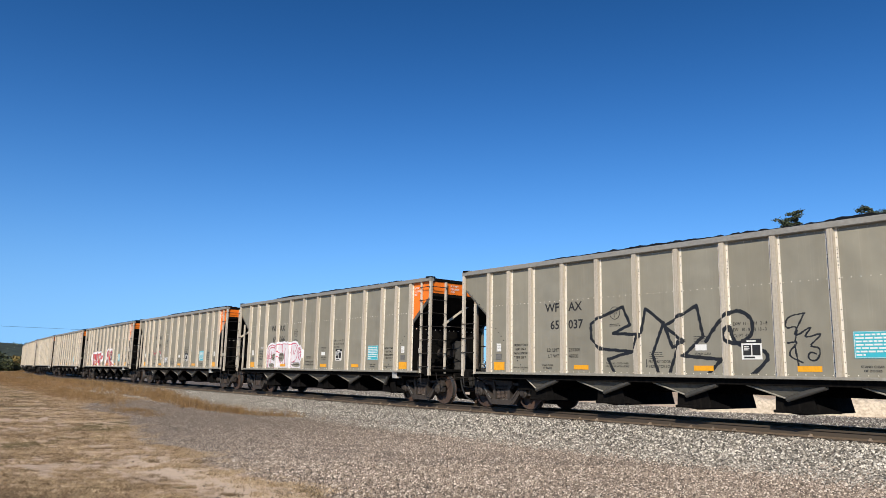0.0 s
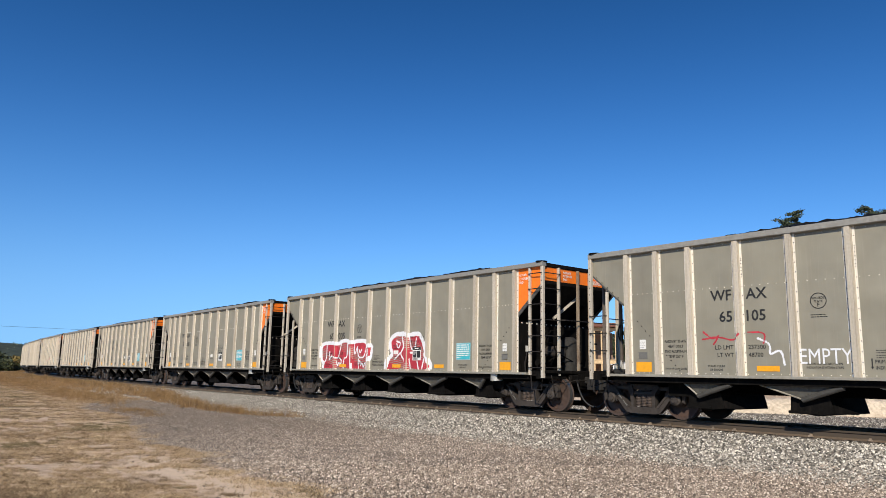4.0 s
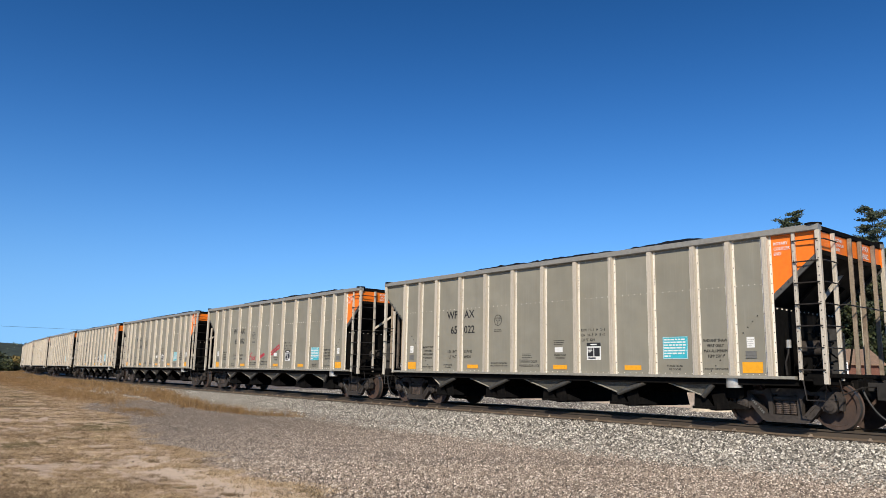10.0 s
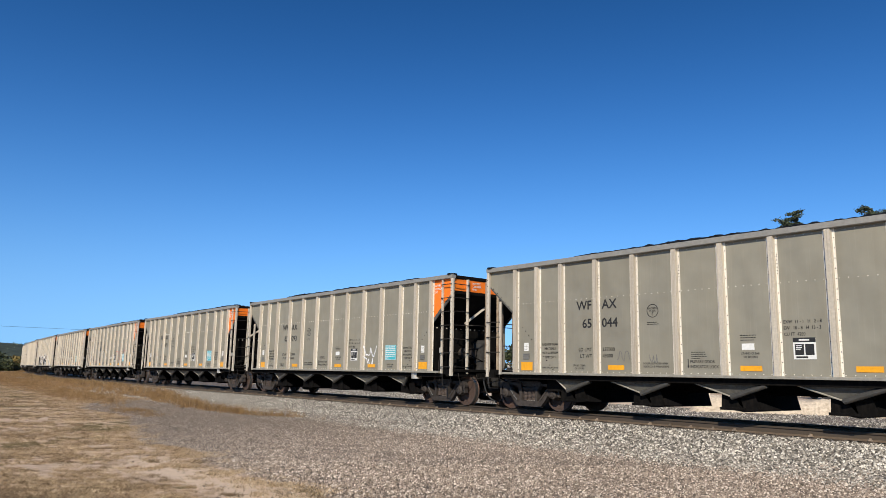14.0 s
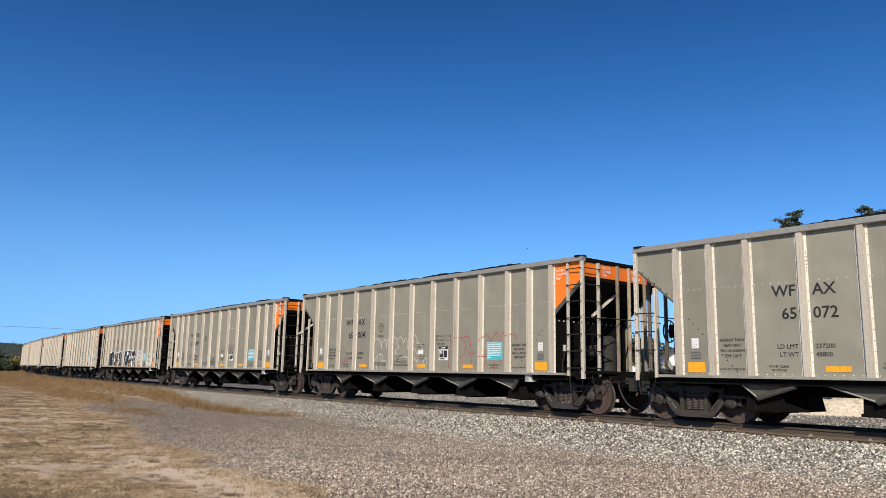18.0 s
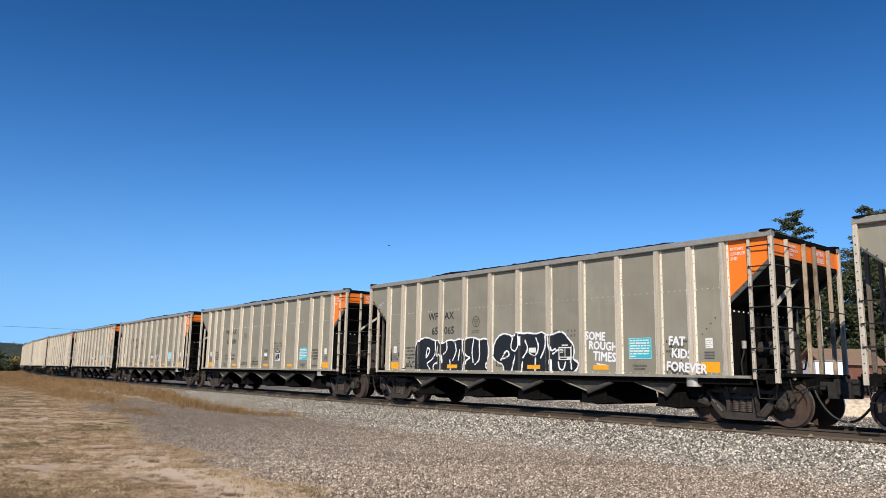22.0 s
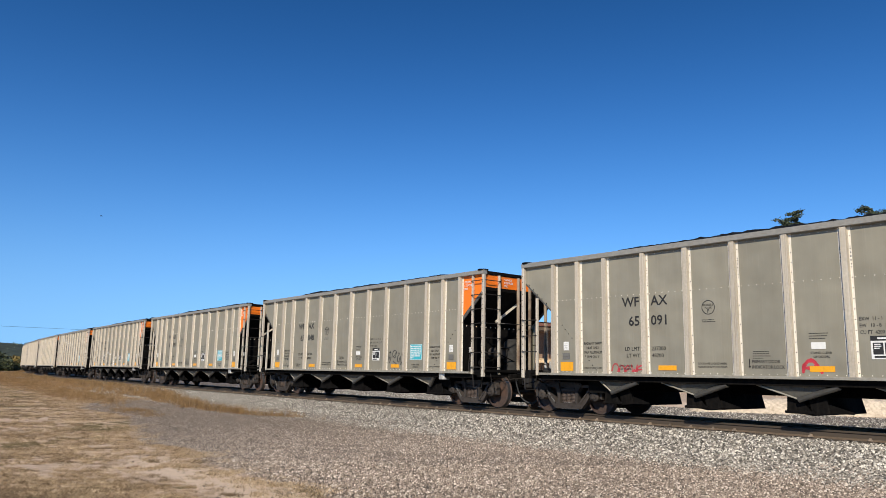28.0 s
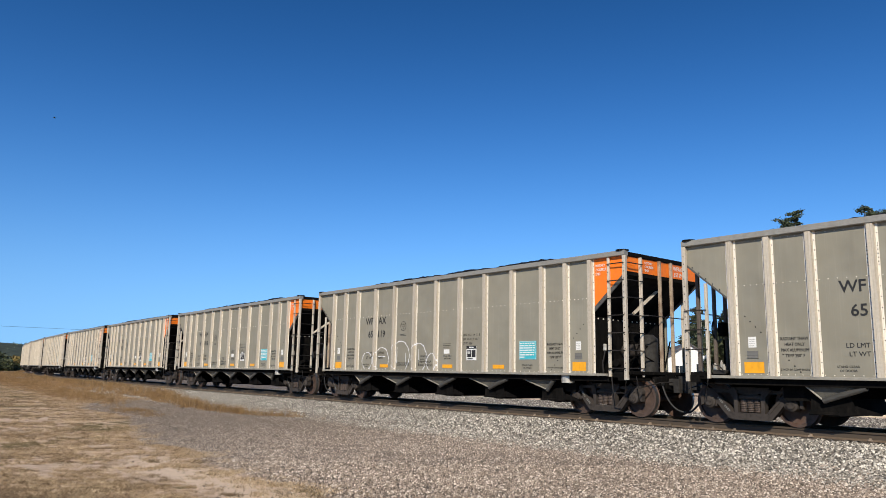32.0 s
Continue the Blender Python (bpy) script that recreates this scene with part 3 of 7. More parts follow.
        g = Geo().bar(min(sx * (HALF - 0.02), sx * (HALF - 0.30)), max(sx * (HALF - 0.02), sx * (HALF - 0.30)), -1.60, 1.60, Z_SILL - 0.14, Z_SILL + 0.02, "y", 0.01)
        part("end_sill", g.mesh("end_sill", BLACK), car)
        g = Geo()
        for k in range(7):
            xx = sx * (HALF - 0.36 - 0.10 * k)
            g.box(min(xx, xx - sx * 0.07), max(xx, xx - sx * 0.07), -1.45, 1.45, Z_SILL - 0.02, Z_SILL + 0.005)
        g.bar(min(sx * (HALF - 0.42), sx * (HALF + 0.06)), max(sx * (HALF - 0.42), sx * (HALF + 0.06)), -1.58, 1.58, Z_SILL + 0.0, Z_SILL + 0.085, "y", 0.012)
        part("platform_grating", g.mesh("platform_grating", BLACK), car)
        g = Geo().bar(min(sx * 5.0, sx * (HALF + 0.10)), max(sx * 5.0, sx * (HALF + 0.10)), -0.19, 0.19, 0.66, 1.02, "x", 0.02)
        part("draft_sill", g.mesh("draft_sill", BLACK), car)
        # side posts near the ends
        for sy in (-1, 1):
            xx = sx * (HALF - 0.04)
            g = Geo().bar(xx - 0.045, xx + 0.045, sy * 1.60 - 0.045, sy * 1.60 + 0.045, Z_SILL - 0.12, Z_CHORD, "z", 0.008)
            g.studs([(xx, -1.645 if sy < 0 else 1.645, Z_SILL + 0.1 + k * 0.17) for k in range(16)] if sy < 0 else [], 0.014, 0.010)
            part("corner_post", g.mesh("corner_post", POST, True, RUNG), car, "pale riveted corner post")
            xx = sx * (HALF - 0.53)
            g = Geo().bar(xx - 0.032, xx + 0.032, sy * 1.585 - 0.035, sy * 1.585 + 0.035, Z_SILL - 0.05, Z_CHORD if sx > 0 else 3.02, "z", 0.008)
            g.studs([(xx, -1.622, Z_SILL + 0.1 + k * 0.2) for k in range(13)] if sy < 0 and sx > 0 else [], 0.012, 0.010)
            part("ladder_post", g.mesh("ladder_post", POST, True, RUNG), car)
        ys = (-1.0, -0.2, 0.3, 1.0) if sx > 0 else (-1.0, -0.3, 0.2, 1.0)
        for y in ys:
            xx = sx * (HALF + 0.0)
            g = Geo().bar(xx - 0.05, xx + 0.03, y - 0.032, y + 0.032, Z_SILL - 0.05, Z_CHORD, "z", 0.008)
            part("end_post", g.mesh("end_post", SHADEPOST if sx < 0 else ENDPOST if abs(y) < 0.9 or y > 0 else POST), car, "rust-streaked steel end post")
        # ladders: side and end rungs
        for k in range(7):
            z = 1.16 + 0.424 * k
            for sy in (-1,):
                if sx > 0 or k in (1, 2, 3):
                    g = Geo()
                    a, b = sx * (HALF - 0.53), sx * (HALF - 0.04)
                    g.tube([(a, sy * 1.62, z), (a, sy * 1.655, z), (b, sy * 1.67, z), (b, sy * 1.64, z)], 0.014, 6)
                    part("rung", g.mesh("rung", RUNG), car)
            y0, y1 = (-1.58, -1.0) if sx > 0 else (1.0, 1.58)
            g = Geo().tube([(sx * (HALF + 0.02), y0, z), (sx * (HALF + 0.06), y0, z), (sx * (HALF + 0.06), y1, z), (sx * (HALF + 0.02), y1, z)], 0.014, 6)
            part("rung", g.mesh("rung", RUNG), car)
        g = Geo().tube([(sx * (HALF + 0.05), -1.0, 2.45), (sx * (HALF + 0.14), -0.92, 2.45), (sx * (HALF + 0.14), 1.5, 2.45), (sx * (HALF + 0.05), 1.58, 2.45)], 0.014, 6)
        part("hand_rail", g.mesh("hand_rail", RUNG), car)
        # coupler, cut lever, air hose
        g = Geo()
        g.bar(min(sx * (HALF + 0.0), sx * (HALF + 0.48)), max(sx * (HALF + 0.0), sx * (HALF + 0.48)), -0.08, 0.08, 0.76, 0.94, "x", 0.02)
        xx = sx * (HALF + 0.62)
        g.prism([(xx - 0.20, -0.16), (xx + 0.02, -0.20), (xx + 0.15, -0.06), (xx + 0.14, 0.10), (xx - 0.02, 0.20), (xx - 0.20, 0.16)], "z", 0.68, 1.00)
        g.prism([(xx - 0.30, -0.24), (xx - 0.12, -0.26), (xx - 0.10, 0.26), (xx - 0.30, 0.24)], "z", 0.60, 0.94)
        g.cyl((xx, -0.10, 0.62), (xx, -0.10, 1.06), 0.045, 8)
        part("coupler", g.mesh("coupler", TANK), car, "dusty cast coupler")
        g = Geo().tube([(sx * (HALF + 0.12), -1.45, 0.98), (sx * (HALF + 0.16), -1.42, 0.70), (sx * (HALF + 0.2), -0.6, 0.84), (sx * (HALF + 0.32), -0.14, 0.86)], 0.014, 6)
        part("cut_lever", g.mesh("cut_lever", RUNG), car)
        pts = [(HALF + 0.12 + 0.62 * k / 12, -0.42 - 0.08 * math.sin(math.pi * k / 12), 0.82 - 0.66 * math.sin(math.pi * 0.5 * k / 12) ** 0.8) for k in range(13)]
        g = Geo().tube([(sx * x_, y_, z_) for x_, y_, z_ in pts], 0.024, 8)
        g.cyl((sx * (HALF + 0.06), -0.40, 0.84), (sx * (HALF + 0.16), -0.42, 0.80), 0.04, 8)
        part("air_hose", g.mesh("air_hose", HOSE), car, "black air hose hanging in a loop")
        g = Geo()
        g.bar(min(sx * (HALF - 0.1), sx * (HALF + 0.12)), max(sx * (HALF - 0.1), sx * (HALF + 0.12)), -0.62, -0.36, 0.72, 0.98, "y", 0.02)
        part("draft_bracket", g.mesh("draft_bracket", BLACK), car)
        g = Geo()
        g.bar(min(sx * (HALF - 0.15), sx * (HALF + 0.08)), max(sx * (HALF - 0.15), sx * (HALF + 0.08)), 0.3, 0.7, 0.75, 0.98, "y", 0.02)
        part("draft_bracket", g.mesh("draft_bracket", BLACK), car)
        for k, (ya, yb_) in enumerate(((-0.62, -0.70), (0.5, 0.62))):
            pts = [(sx * (HALF + 0.02 + 0.05 * math.sin(q * 0.8)), ya + (yb_ - ya) * q / 8, 0.92 - 0.36 * math.sin(math.pi * q / 8)) for q in range(9)]
            g = Geo().tube([(x_, y_ + 0.22 * q / 8, z_) for q, (x_, y_, z_) in enumerate(pts)], 0.016, 6)
            part("safety_chain", g.mesh("safety_chain", RUNG), car)
        g = Geo().tube([(sx * (HALF - 0.2), -1.25, 0.86), (sx * (HALF - 0.25), -0.9, 0.70), (sx * (HALF - 0.8), -0.75, 0.74), (sx * (HALF - 1.6), -0.72, 0.78)], 0.022, 6)
        part("train_pipe", g.mesh("train_pipe", BLACK), car)
        g = Geo().prism([(-0.34, 0.62), (0.34, 0.62), (0.40, 1.0), (-0.40, 1.0)], "x", min(sx * (HALF + 0.0), sx * (HALF + 0.08)), max(sx * (HALF + 0.0), sx * (HALF + 0.08)))
        g.prism([(-0.55, 0.86), (0.55, 0.86), (0.80, 1.0), (-0.80, 1.0)], "x", min(sx * (HALF - 0.1), sx * (HALF - 0.02)), max(sx * (HALF - 0.1), sx * (HALF - 0.02)))
        part("striker_plate", g.mesh("striker_plate", BLACK), car)
        # step below the corner
        for sy in (-1, 1):
            g = Geo().tube([(sx * (HALF - 0.05), sy * 1.60, 0.95), (sx * (HALF - 0.10), sy * 1.60, 0.58), (sx * (HALF - 0.44), sy * 1.60, 0.58), (sx * (HALF - 0.50), sy * 1.58, 0.95)], 0.016, 5)
            part("sill_step", g.mesh("sill_step", RUNG), car)
        for sy in (-1, 1):
            xx = sx * (HALF - 0.52)
            g = Geo().bar(xx - 0.30, xx + 0.28, sy * 1.50 - 0.06, sy * 1.50 + 0.12, Z_SILL - 0.07, Z_SILL + 0.03, "x", 0.008)
            part("corner_step_plate", g.mesh("corner_step_plate", BLACK), car)
    # brake gear on the platforms
    g = Geo().cyl((HALF - 1.0, -0.35, 1.62), (HALF - 0.5, -0.35, 1.62), 0.17, 16)
    part("air_reservoir", g.mesh("air_reservoir", BOGIE), car, "dusty grey air reservoir")
    g = Geo().cyl((HALF - 0.62, 0.12, 1.06), (HALF - 0.62, 0.12, 1.95), 0.24, 18)
    g.cyl((HALF - 0.62, 0.12, 1.95), (HALF - 0.62, 0.12, 2.05), 0.24, 18, 0.12)
    part("air_tank", g.mesh("air_tank", TANK), car, "dark grey upright air tank")
    for y0, z0, y1, z1, r in ((-1.1, 1.25, -0.1, 1.75, 0.018), (-0.9, 1.85, -0.2, 1.3, 0.022), (0.4, 1.2, 1.2, 1.9, 0.02), (-1.25, 1.9, -0.5, 2.2, 0.015)):
        g = Geo().tube([(HALF - 0.5, y0, z0), (HALF - 0.55, y0 * 0.6 + y1 * 0.4, z0), (HALF - 0.48, y0 * 0.4 + y1 * 0.6, z1), (HALF - 0.5, y1, z1)], r, 6)
        part("brake_rod", g.mesh("brake_rod", BLACK), car)
    g = Geo().bar(HALF - 0.9, HALF - 0.6, -0.95, -0.65, 1.1, 1.42, "y", 0.03)
    g.cyl((HALF - 0.75, -0.97, 1.30), (HALF - 0.75, -1.08, 1.30), 0.09, 12)
    part("brake_valve", g.mesh("brake_valve", BLACK), car)
    g = Geo().tube([(HALF - 0.90, -1.38, 1.05), (HALF - 0.92, -1.38, 1.3), (HALF - 0.86, -1.38, 1.5), (HALF - 0.84, -1.38, 1.62)], 0.02, 6)
    part("valve_pipe", g.mesh("valve_pipe", RUNG), car)
    g = Geo().cyl((HALF - 0.84, -1.38, 1.60), (HALF - 0.84, -1.38, 1.76), 0.05, 10)
    part("release_valve", g.mesh("release_valve", SILVER), car, "small pale cylinder on a pipe")
    g = Geo().tube([(HALF - 0.7, -1.2, 1.08), (HALF - 0.6, -0.4, 1.2), (HALF - 0.7, 0.3, 1.5), (HALF - 0.75, 0.9, 1.3)], 0.02, 6)
    g.tube([(HALF - 0.4, -1.3, 1.2), (HALF - 0.45, -0.5, 1.55), (HALF - 0.4, 0.2, 1.3)], 0.018, 6)
    part("brake_pipe", g.mesh("brake_pipe", BLACK), car)
    # hand brake wheel and gear at the rear end
    g = Geo()
    c = Vector((-HALF - 0.02, -0.15, 2.10))
    ring = [(c.x, c.y + 0.27 * math.cos(a), c.z + 0.27 * math.sin(a)) for a in [2 * math.pi * k / 20 for k in range(21)]]
    g.tube(ring, 0.018, 6)
    for k in range(5):
        a = 2 * math.pi * k / 5
        g.tube([c, (c.x, c.y + 0.27 * math.cos(a), c.z + 0.27 * math.sin(a))], 0.012, 4)
    g.cyl((c.x - 0.02, c.y, c.z), (c.x + 0.16, c.y, c.z), 0.05, 10)
    part("hand_brake_wheel", g.mesh("hand_brake_wheel", RUNG), car, "black spoked hand brake wheel")
    g = Geo().bar(-HALF + 0.03, -HALF + 0.18, -0.27, -0.03, 1.94, 2.26, "z", 0.02)
    g.cyl((-HALF + 0.12, -0.15, 1.1), (-HALF + 0.12, -0.15, 1.85), 0.02, 6)
    part("hand_brake_box", g.mesh("hand_brake_box", BLACK), car)
    g = Geo().bar(-HALF + 0.40, -HALF + 0.72, -1.22, -0.98, 1.06, 1.15, "y", 0.02)
    g.tube([(-HALF + 0.40, -1.30, 1.10), (-HALF + 0.48, -1.33, 1.26), (-HALF + 0.62, -1.32, 1.24), (-HALF + 0.70, -1.26, 1.12)], 0.016, 6)
    part("valve_base", g.mesh("valve_base", TANK), car)
    g = Geo()
    for a, b, h, r in ((0.44, -1.16, 1.27, 0.045), (0.56, -1.10, 1.33, 0.035), (0.66, -1.18, 1.24, 0.04)):
        g.cyl((-HALF + a, b, 1.14), (-HALF + a, b, h), r, 10)
        g.cyl((-HALF + a, b, h), (-HALF + a, b, h + 0.03), r * 0.5, 8)
    part("door_control_valve", g.mesh("door_control_valve", SILVER), car, "pale pneumatic door valves")
    g = Geo().cyl((HALF - 2.02, -1.42, 0.78), (HALF - 2.02, -1.42, 0.99), 0.17, 18)
    part("brake_cylinder", g.mesh("brake_cylinder", SILVER), car, "short galvanised cylinder under the sill")
    # hopper bottoms: V plates on both sides, door beams and black doors between
    for k in (2, 4, 6, 8, 10):
        x = RIBX[k]
        for sy in (-1,):
            y0 = sy * 1.42
            w = 0.82
            left, right = (0.30 if k == 2 else w), (0.30 if k == 10 else w)
            yb = sy * 1.33
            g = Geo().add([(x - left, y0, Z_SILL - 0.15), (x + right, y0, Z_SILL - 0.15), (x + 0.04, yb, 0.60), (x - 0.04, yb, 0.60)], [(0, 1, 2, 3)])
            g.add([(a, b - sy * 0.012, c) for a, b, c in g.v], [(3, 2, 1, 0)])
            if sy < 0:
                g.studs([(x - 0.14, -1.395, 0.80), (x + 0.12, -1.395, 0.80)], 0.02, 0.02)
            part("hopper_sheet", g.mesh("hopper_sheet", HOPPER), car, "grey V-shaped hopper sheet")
            g = Geo()
            g.tube([(x + 0.0, yb + sy * 0.03, 0.575), (x + right, y0 + sy * 0.03, Z_SILL - 0.17)], 0.06, 10)
            part("door_beam", g.mesh("door_beam", BEAM), car)
            g = Geo().tube([(x - 0.02, yb + sy * 0.02, 0.59), (x - left, y0 + sy * 0.02, Z_SILL - 0.16)], 0.018, 6)
            part("edge_flange", g.mesh("edge_flange", SILL), car)
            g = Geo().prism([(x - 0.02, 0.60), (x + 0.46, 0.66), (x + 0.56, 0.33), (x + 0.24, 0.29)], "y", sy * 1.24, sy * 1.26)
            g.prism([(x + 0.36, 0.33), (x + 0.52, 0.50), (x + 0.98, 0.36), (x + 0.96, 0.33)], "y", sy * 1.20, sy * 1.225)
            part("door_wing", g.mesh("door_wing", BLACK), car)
    # interior shade put into the colour: troughs and doors all near black
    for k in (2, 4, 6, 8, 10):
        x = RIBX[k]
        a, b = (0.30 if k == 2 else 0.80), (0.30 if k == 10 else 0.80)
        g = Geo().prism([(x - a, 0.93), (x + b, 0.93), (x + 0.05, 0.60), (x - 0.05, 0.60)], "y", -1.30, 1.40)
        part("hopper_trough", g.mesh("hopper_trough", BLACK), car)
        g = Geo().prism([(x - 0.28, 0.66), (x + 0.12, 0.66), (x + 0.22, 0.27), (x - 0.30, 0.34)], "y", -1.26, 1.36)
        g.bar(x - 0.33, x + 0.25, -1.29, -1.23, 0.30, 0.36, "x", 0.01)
        part("hopper_door", g.mesh("hopper_door", BLACK), car, "bottom discharge door, blackened with underfloor shade")
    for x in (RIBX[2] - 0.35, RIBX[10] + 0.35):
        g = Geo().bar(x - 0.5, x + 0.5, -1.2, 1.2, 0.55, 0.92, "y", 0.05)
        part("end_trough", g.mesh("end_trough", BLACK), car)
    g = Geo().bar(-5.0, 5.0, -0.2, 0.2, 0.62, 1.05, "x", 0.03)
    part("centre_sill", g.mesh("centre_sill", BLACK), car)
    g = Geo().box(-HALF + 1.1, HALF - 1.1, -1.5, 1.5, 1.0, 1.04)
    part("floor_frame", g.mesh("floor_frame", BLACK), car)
    for sx in (-1, 1):
        build_bogie(car, sx * BOGIES / 2)
    # plates and lettering that all cars share
    y = -Y_PANEL - 0.009

    def mark(name, me, x, z, label="", off=0.0):
        part(name, me, car, label, (x, y - off, z))

    def plate(w, h, mat, name):
        return Geo().box(-w / 2, w / 2, -0.003, 0.002, -h / 2, h / 2).mesh(name, mat, False)

    def bay(k, f=0.5):
        return RIBX[k] + (RIBX[k + 1] - RIBX[k]) * f

    for k, w, h, z in ((0, 0.42, 0.225, 1.20), (3, 0.47, 0.11, 1.18), (6, 0.47, 0.11, 1.18), (8, 0.47, 0.11, 1.18), (11, 0.44, 0.225, 1.20)):
        mark("reflector_plate", plate(w, h, YELLOW, "reflector_plate"), bay(k), z, "yellow reflective plate")
    for k in (0, 11):
        mark("paper_label", plate(0.17, 0.22, WHITE, "paper_label"), bay(k, 0.48), 1.72, "small white printed label")
        mark("label_print", print_lines([0.14, 0.12, 0.13, 0.11], 0.007, 0.042, LABELGREY, 8, "label_print"), bay(k, 0.48), 1.77, "", 0.004)
        g = Geo().box(-0.115, 0.115, -0.004, 0.002, -0.075, 0.075)
        for zz in (-0.075, -0.012, 0.055):
            g.box(-0.118, 0.118, -0.012, 0.0, zz, zz + 0.02)
        mark("tag_holder", g.mesh("tag_holder", LABELGREY, False), bay(k, 0.48), 1.465, "worn grey card holder")
    thaw = lettering(["RADIANT THAW", "HEAT ONLY", "MAX ALUMINUM", "TEMP 250° F"], 0.062, 0.112, INK, "c", 0.82, weight=0.024)
    shoes = lettering(["2 INCH HF COMP SHOES"], 0.04, 0.1, INK, "c", 0.9)
    for k in (1, 10):
        mark("thaw_notice", thaw, bay(k, 0.52), 1.745, "black stencilled heating notice")
        mark("shoe_notice", shoes, bay(k), 1.145)
    clear = lettering(["STAND CLEAR", "OF DOORS"], 0.043, 0.075, INK, weight=0.018)
    for k, z in ((2, 1.205), (6, 1.47), (9, 1.205)):
        mark("clear_notice", clear, bay(k, 0.5), z, "black stencilled warning")
    mark("load_words", lettering(["LD LMT", "LT WT"], 0.088, 0.16, INK, "r"), RIBX[3] - 0.16, 1.58, "black stencilled weights")
    ring = Geo()
    for k in range(32):
        a, b = 2 * math.pi * k / 32, 2 * math.pi * (k + 1) / 32
        ring.add([(r * math.cos(t_), 0, r * math.sin(t_)) for t_ in (a, b) for r in (0.142, 0.158)], [(0, 1, 3, 2)])
    mark("plate_ring", ring.mesh("plate_ring", INK, False), bay(4, 0.44), 2.50, "black stencilled ring")
    mark("plate_words", lettering(["EXCEEDS", "PLATE"], 0.042, 0.065, INK), bay(4, 0.44), 2.535)
    mark("plate_letter", lettering(["F"], 0.075, 0.1, INK), bay(4, 0.44), 2.385)
    mark("plate_note", print_lines([0.28, 0.32], 0.015, 0.042, INK, 9, "plate_note"), bay(4, 0.44), 2.22)
    mark("door_notice", lettering(["DOORS ARE LOCKED WHEN", "INDICATOR IS WITHIN STRIPS"], 0.042, 0.072, INK, "c", 0.85), bay(4, 0.48), 1.26)
    mark("small_print", print_lines([0.34, 0.36, 0.38, 0.22], 0.013, 0.045, INK, 5), bay(5, 0.46), 1.52)
    mark("lock_notice", lettering(["PRIMARY DOOR", "INDICATOR LOCK"], 0.066, 0.11, INK, "l", 0.86), bay(5, 0.27), 1.29, "black stencilled lock notice")
    arrow = Geo().prism([(-0.010, 0.20), (0.010, 0.20), (0.010, 0.05), (0.028, 0.05), (0, 0), (-0.028, 0.05), (-0.010, 0.05)], "y", -0.001, 0.001)
    mark("arrow", arrow.mesh("arrow", INK, False), bay(5, 0.22), 1.18)
    mark("small_print", print_lines([0.36, 0.34, 0.30], 0.014, 0.05, INK, 6), bay(6, 0.47), 1.86)
    mark("paper_label", plate(0.27, 0.13, WHITE, "paper_label"), bay(6, 0.46), 1.63, "white printed label")
    mark("size_words", lettering(["EXW  11 - 1   H   2 - 8", "EW   10 - 8   H  13 - 3", "CU FT  4200"], 0.068, 0.125, INK, "l", 0.82), bay(7, 0.14), 2.08, "black stencilled sizes")
    mark("test_box", plate(0.44, 0.42, WHITE, "test_box"), bay(7, 0.48), 1.575, "white and black test record box")
    g = Geo()
    g.box(-0.22, 0.22, -0.002, 0.002, 0.125, 0.215)
    g.box(-0.185, -0.01, -0.002, 0.002, -0.125, 0.09)
    g.box(0.015, 0.185, -0.002, 0.002, -0.125, 0.09)
    g.box(-0.17, 0.06, -0.002, 0.002, -0.185, -0.15)
    mark("test_print", g.mesh("test_print", INK, False), bay(7, 0.48), 1.575, "", 0.004)
    g = Geo()
    for i, w in enumerate((0.11, 0.12, 0.09)):
        g.box(-0.165, -0.165 + w, -0.0015, 0.0015, 0.05 - i * 0.035, 0.068 - i * 0.035)
    g.box(-0.1, 0.1, -0.0015, 0.0015, 0.155, 0.185)
    mark("test_figures", g.mesh("test_figures", WHITE, False), bay(7, 0.48), 1.575, "", 0.008)
    mark("notice_plate", plate(0.64, 0.50, CYAN, "notice_plate"), bay(9, 0.52), 1.63, "turquoise notice plate with white print")
    g = Geo()
    lines = print_lines((0.54, 0.57, 0.56, 0.54, 0.57, 0.52, 0.16), 0.032, 0.062, WHITE, 4, "notice_words")
    mark("notice_words", lines, bay(9, 0.52), 1.80, "", 0.005)
    for a in (((-0.31, 0.31, 0.235, 0.242)), ((-0.31, 0.31, -0.242, -0.235))):
        g.box(a[0], a[1], -0.0015, 0.0015, a[2], a[3])
    g.box(-0.31, -0.303, -0.0015, 0.0015, -0.24, 0.24)
    g.box(0.303, 0.31, -0.0015, 0.0015, -0.24, 0.24)
    mark("notice_print", g.mesh("notice_print", WHITE, False), bay(9, 0.52), 1.63, "", 0.004)
    mark("rotary_words", lettering(["ROTARY", "COUPLER", "END"], 0.066, 0.105, WHITE, "l", 0.82), RIBX[12] + 0.17, 3.68, "white words on orange", 0.004)
    end_words = lettering(["ROTARY", "COUPLER", "END"], 0.06, 0.095, WHITE, "l", weight=0.03)
    part("end_lettering", end_words, car, "", (HALF - 0.05, -0.76, 3.76), 90)
    return car


CAR_NUMBERS = ("037", "066", "105", "005", "108", "106", "022", "052", "044", "093", "072", "004", "007", "065", "034", "076", "091", "048", "095", "119",
               "018", "023", "051", "087", "033", "061", "112")
WEIGHTS = ("237300", "48700"), ("236900", "49100"), ("237100", "48900"), ("237200", "48800"), ("237000", "49000")
CAR_WEIGHT = (0, 1, 0, 2, 2, 3, 2, 1, 4, 4, 3, 1, 2, 2, 4, 0, 0, 3, 4, 3, 0, 1, 2, 3, 4, 0, 1)

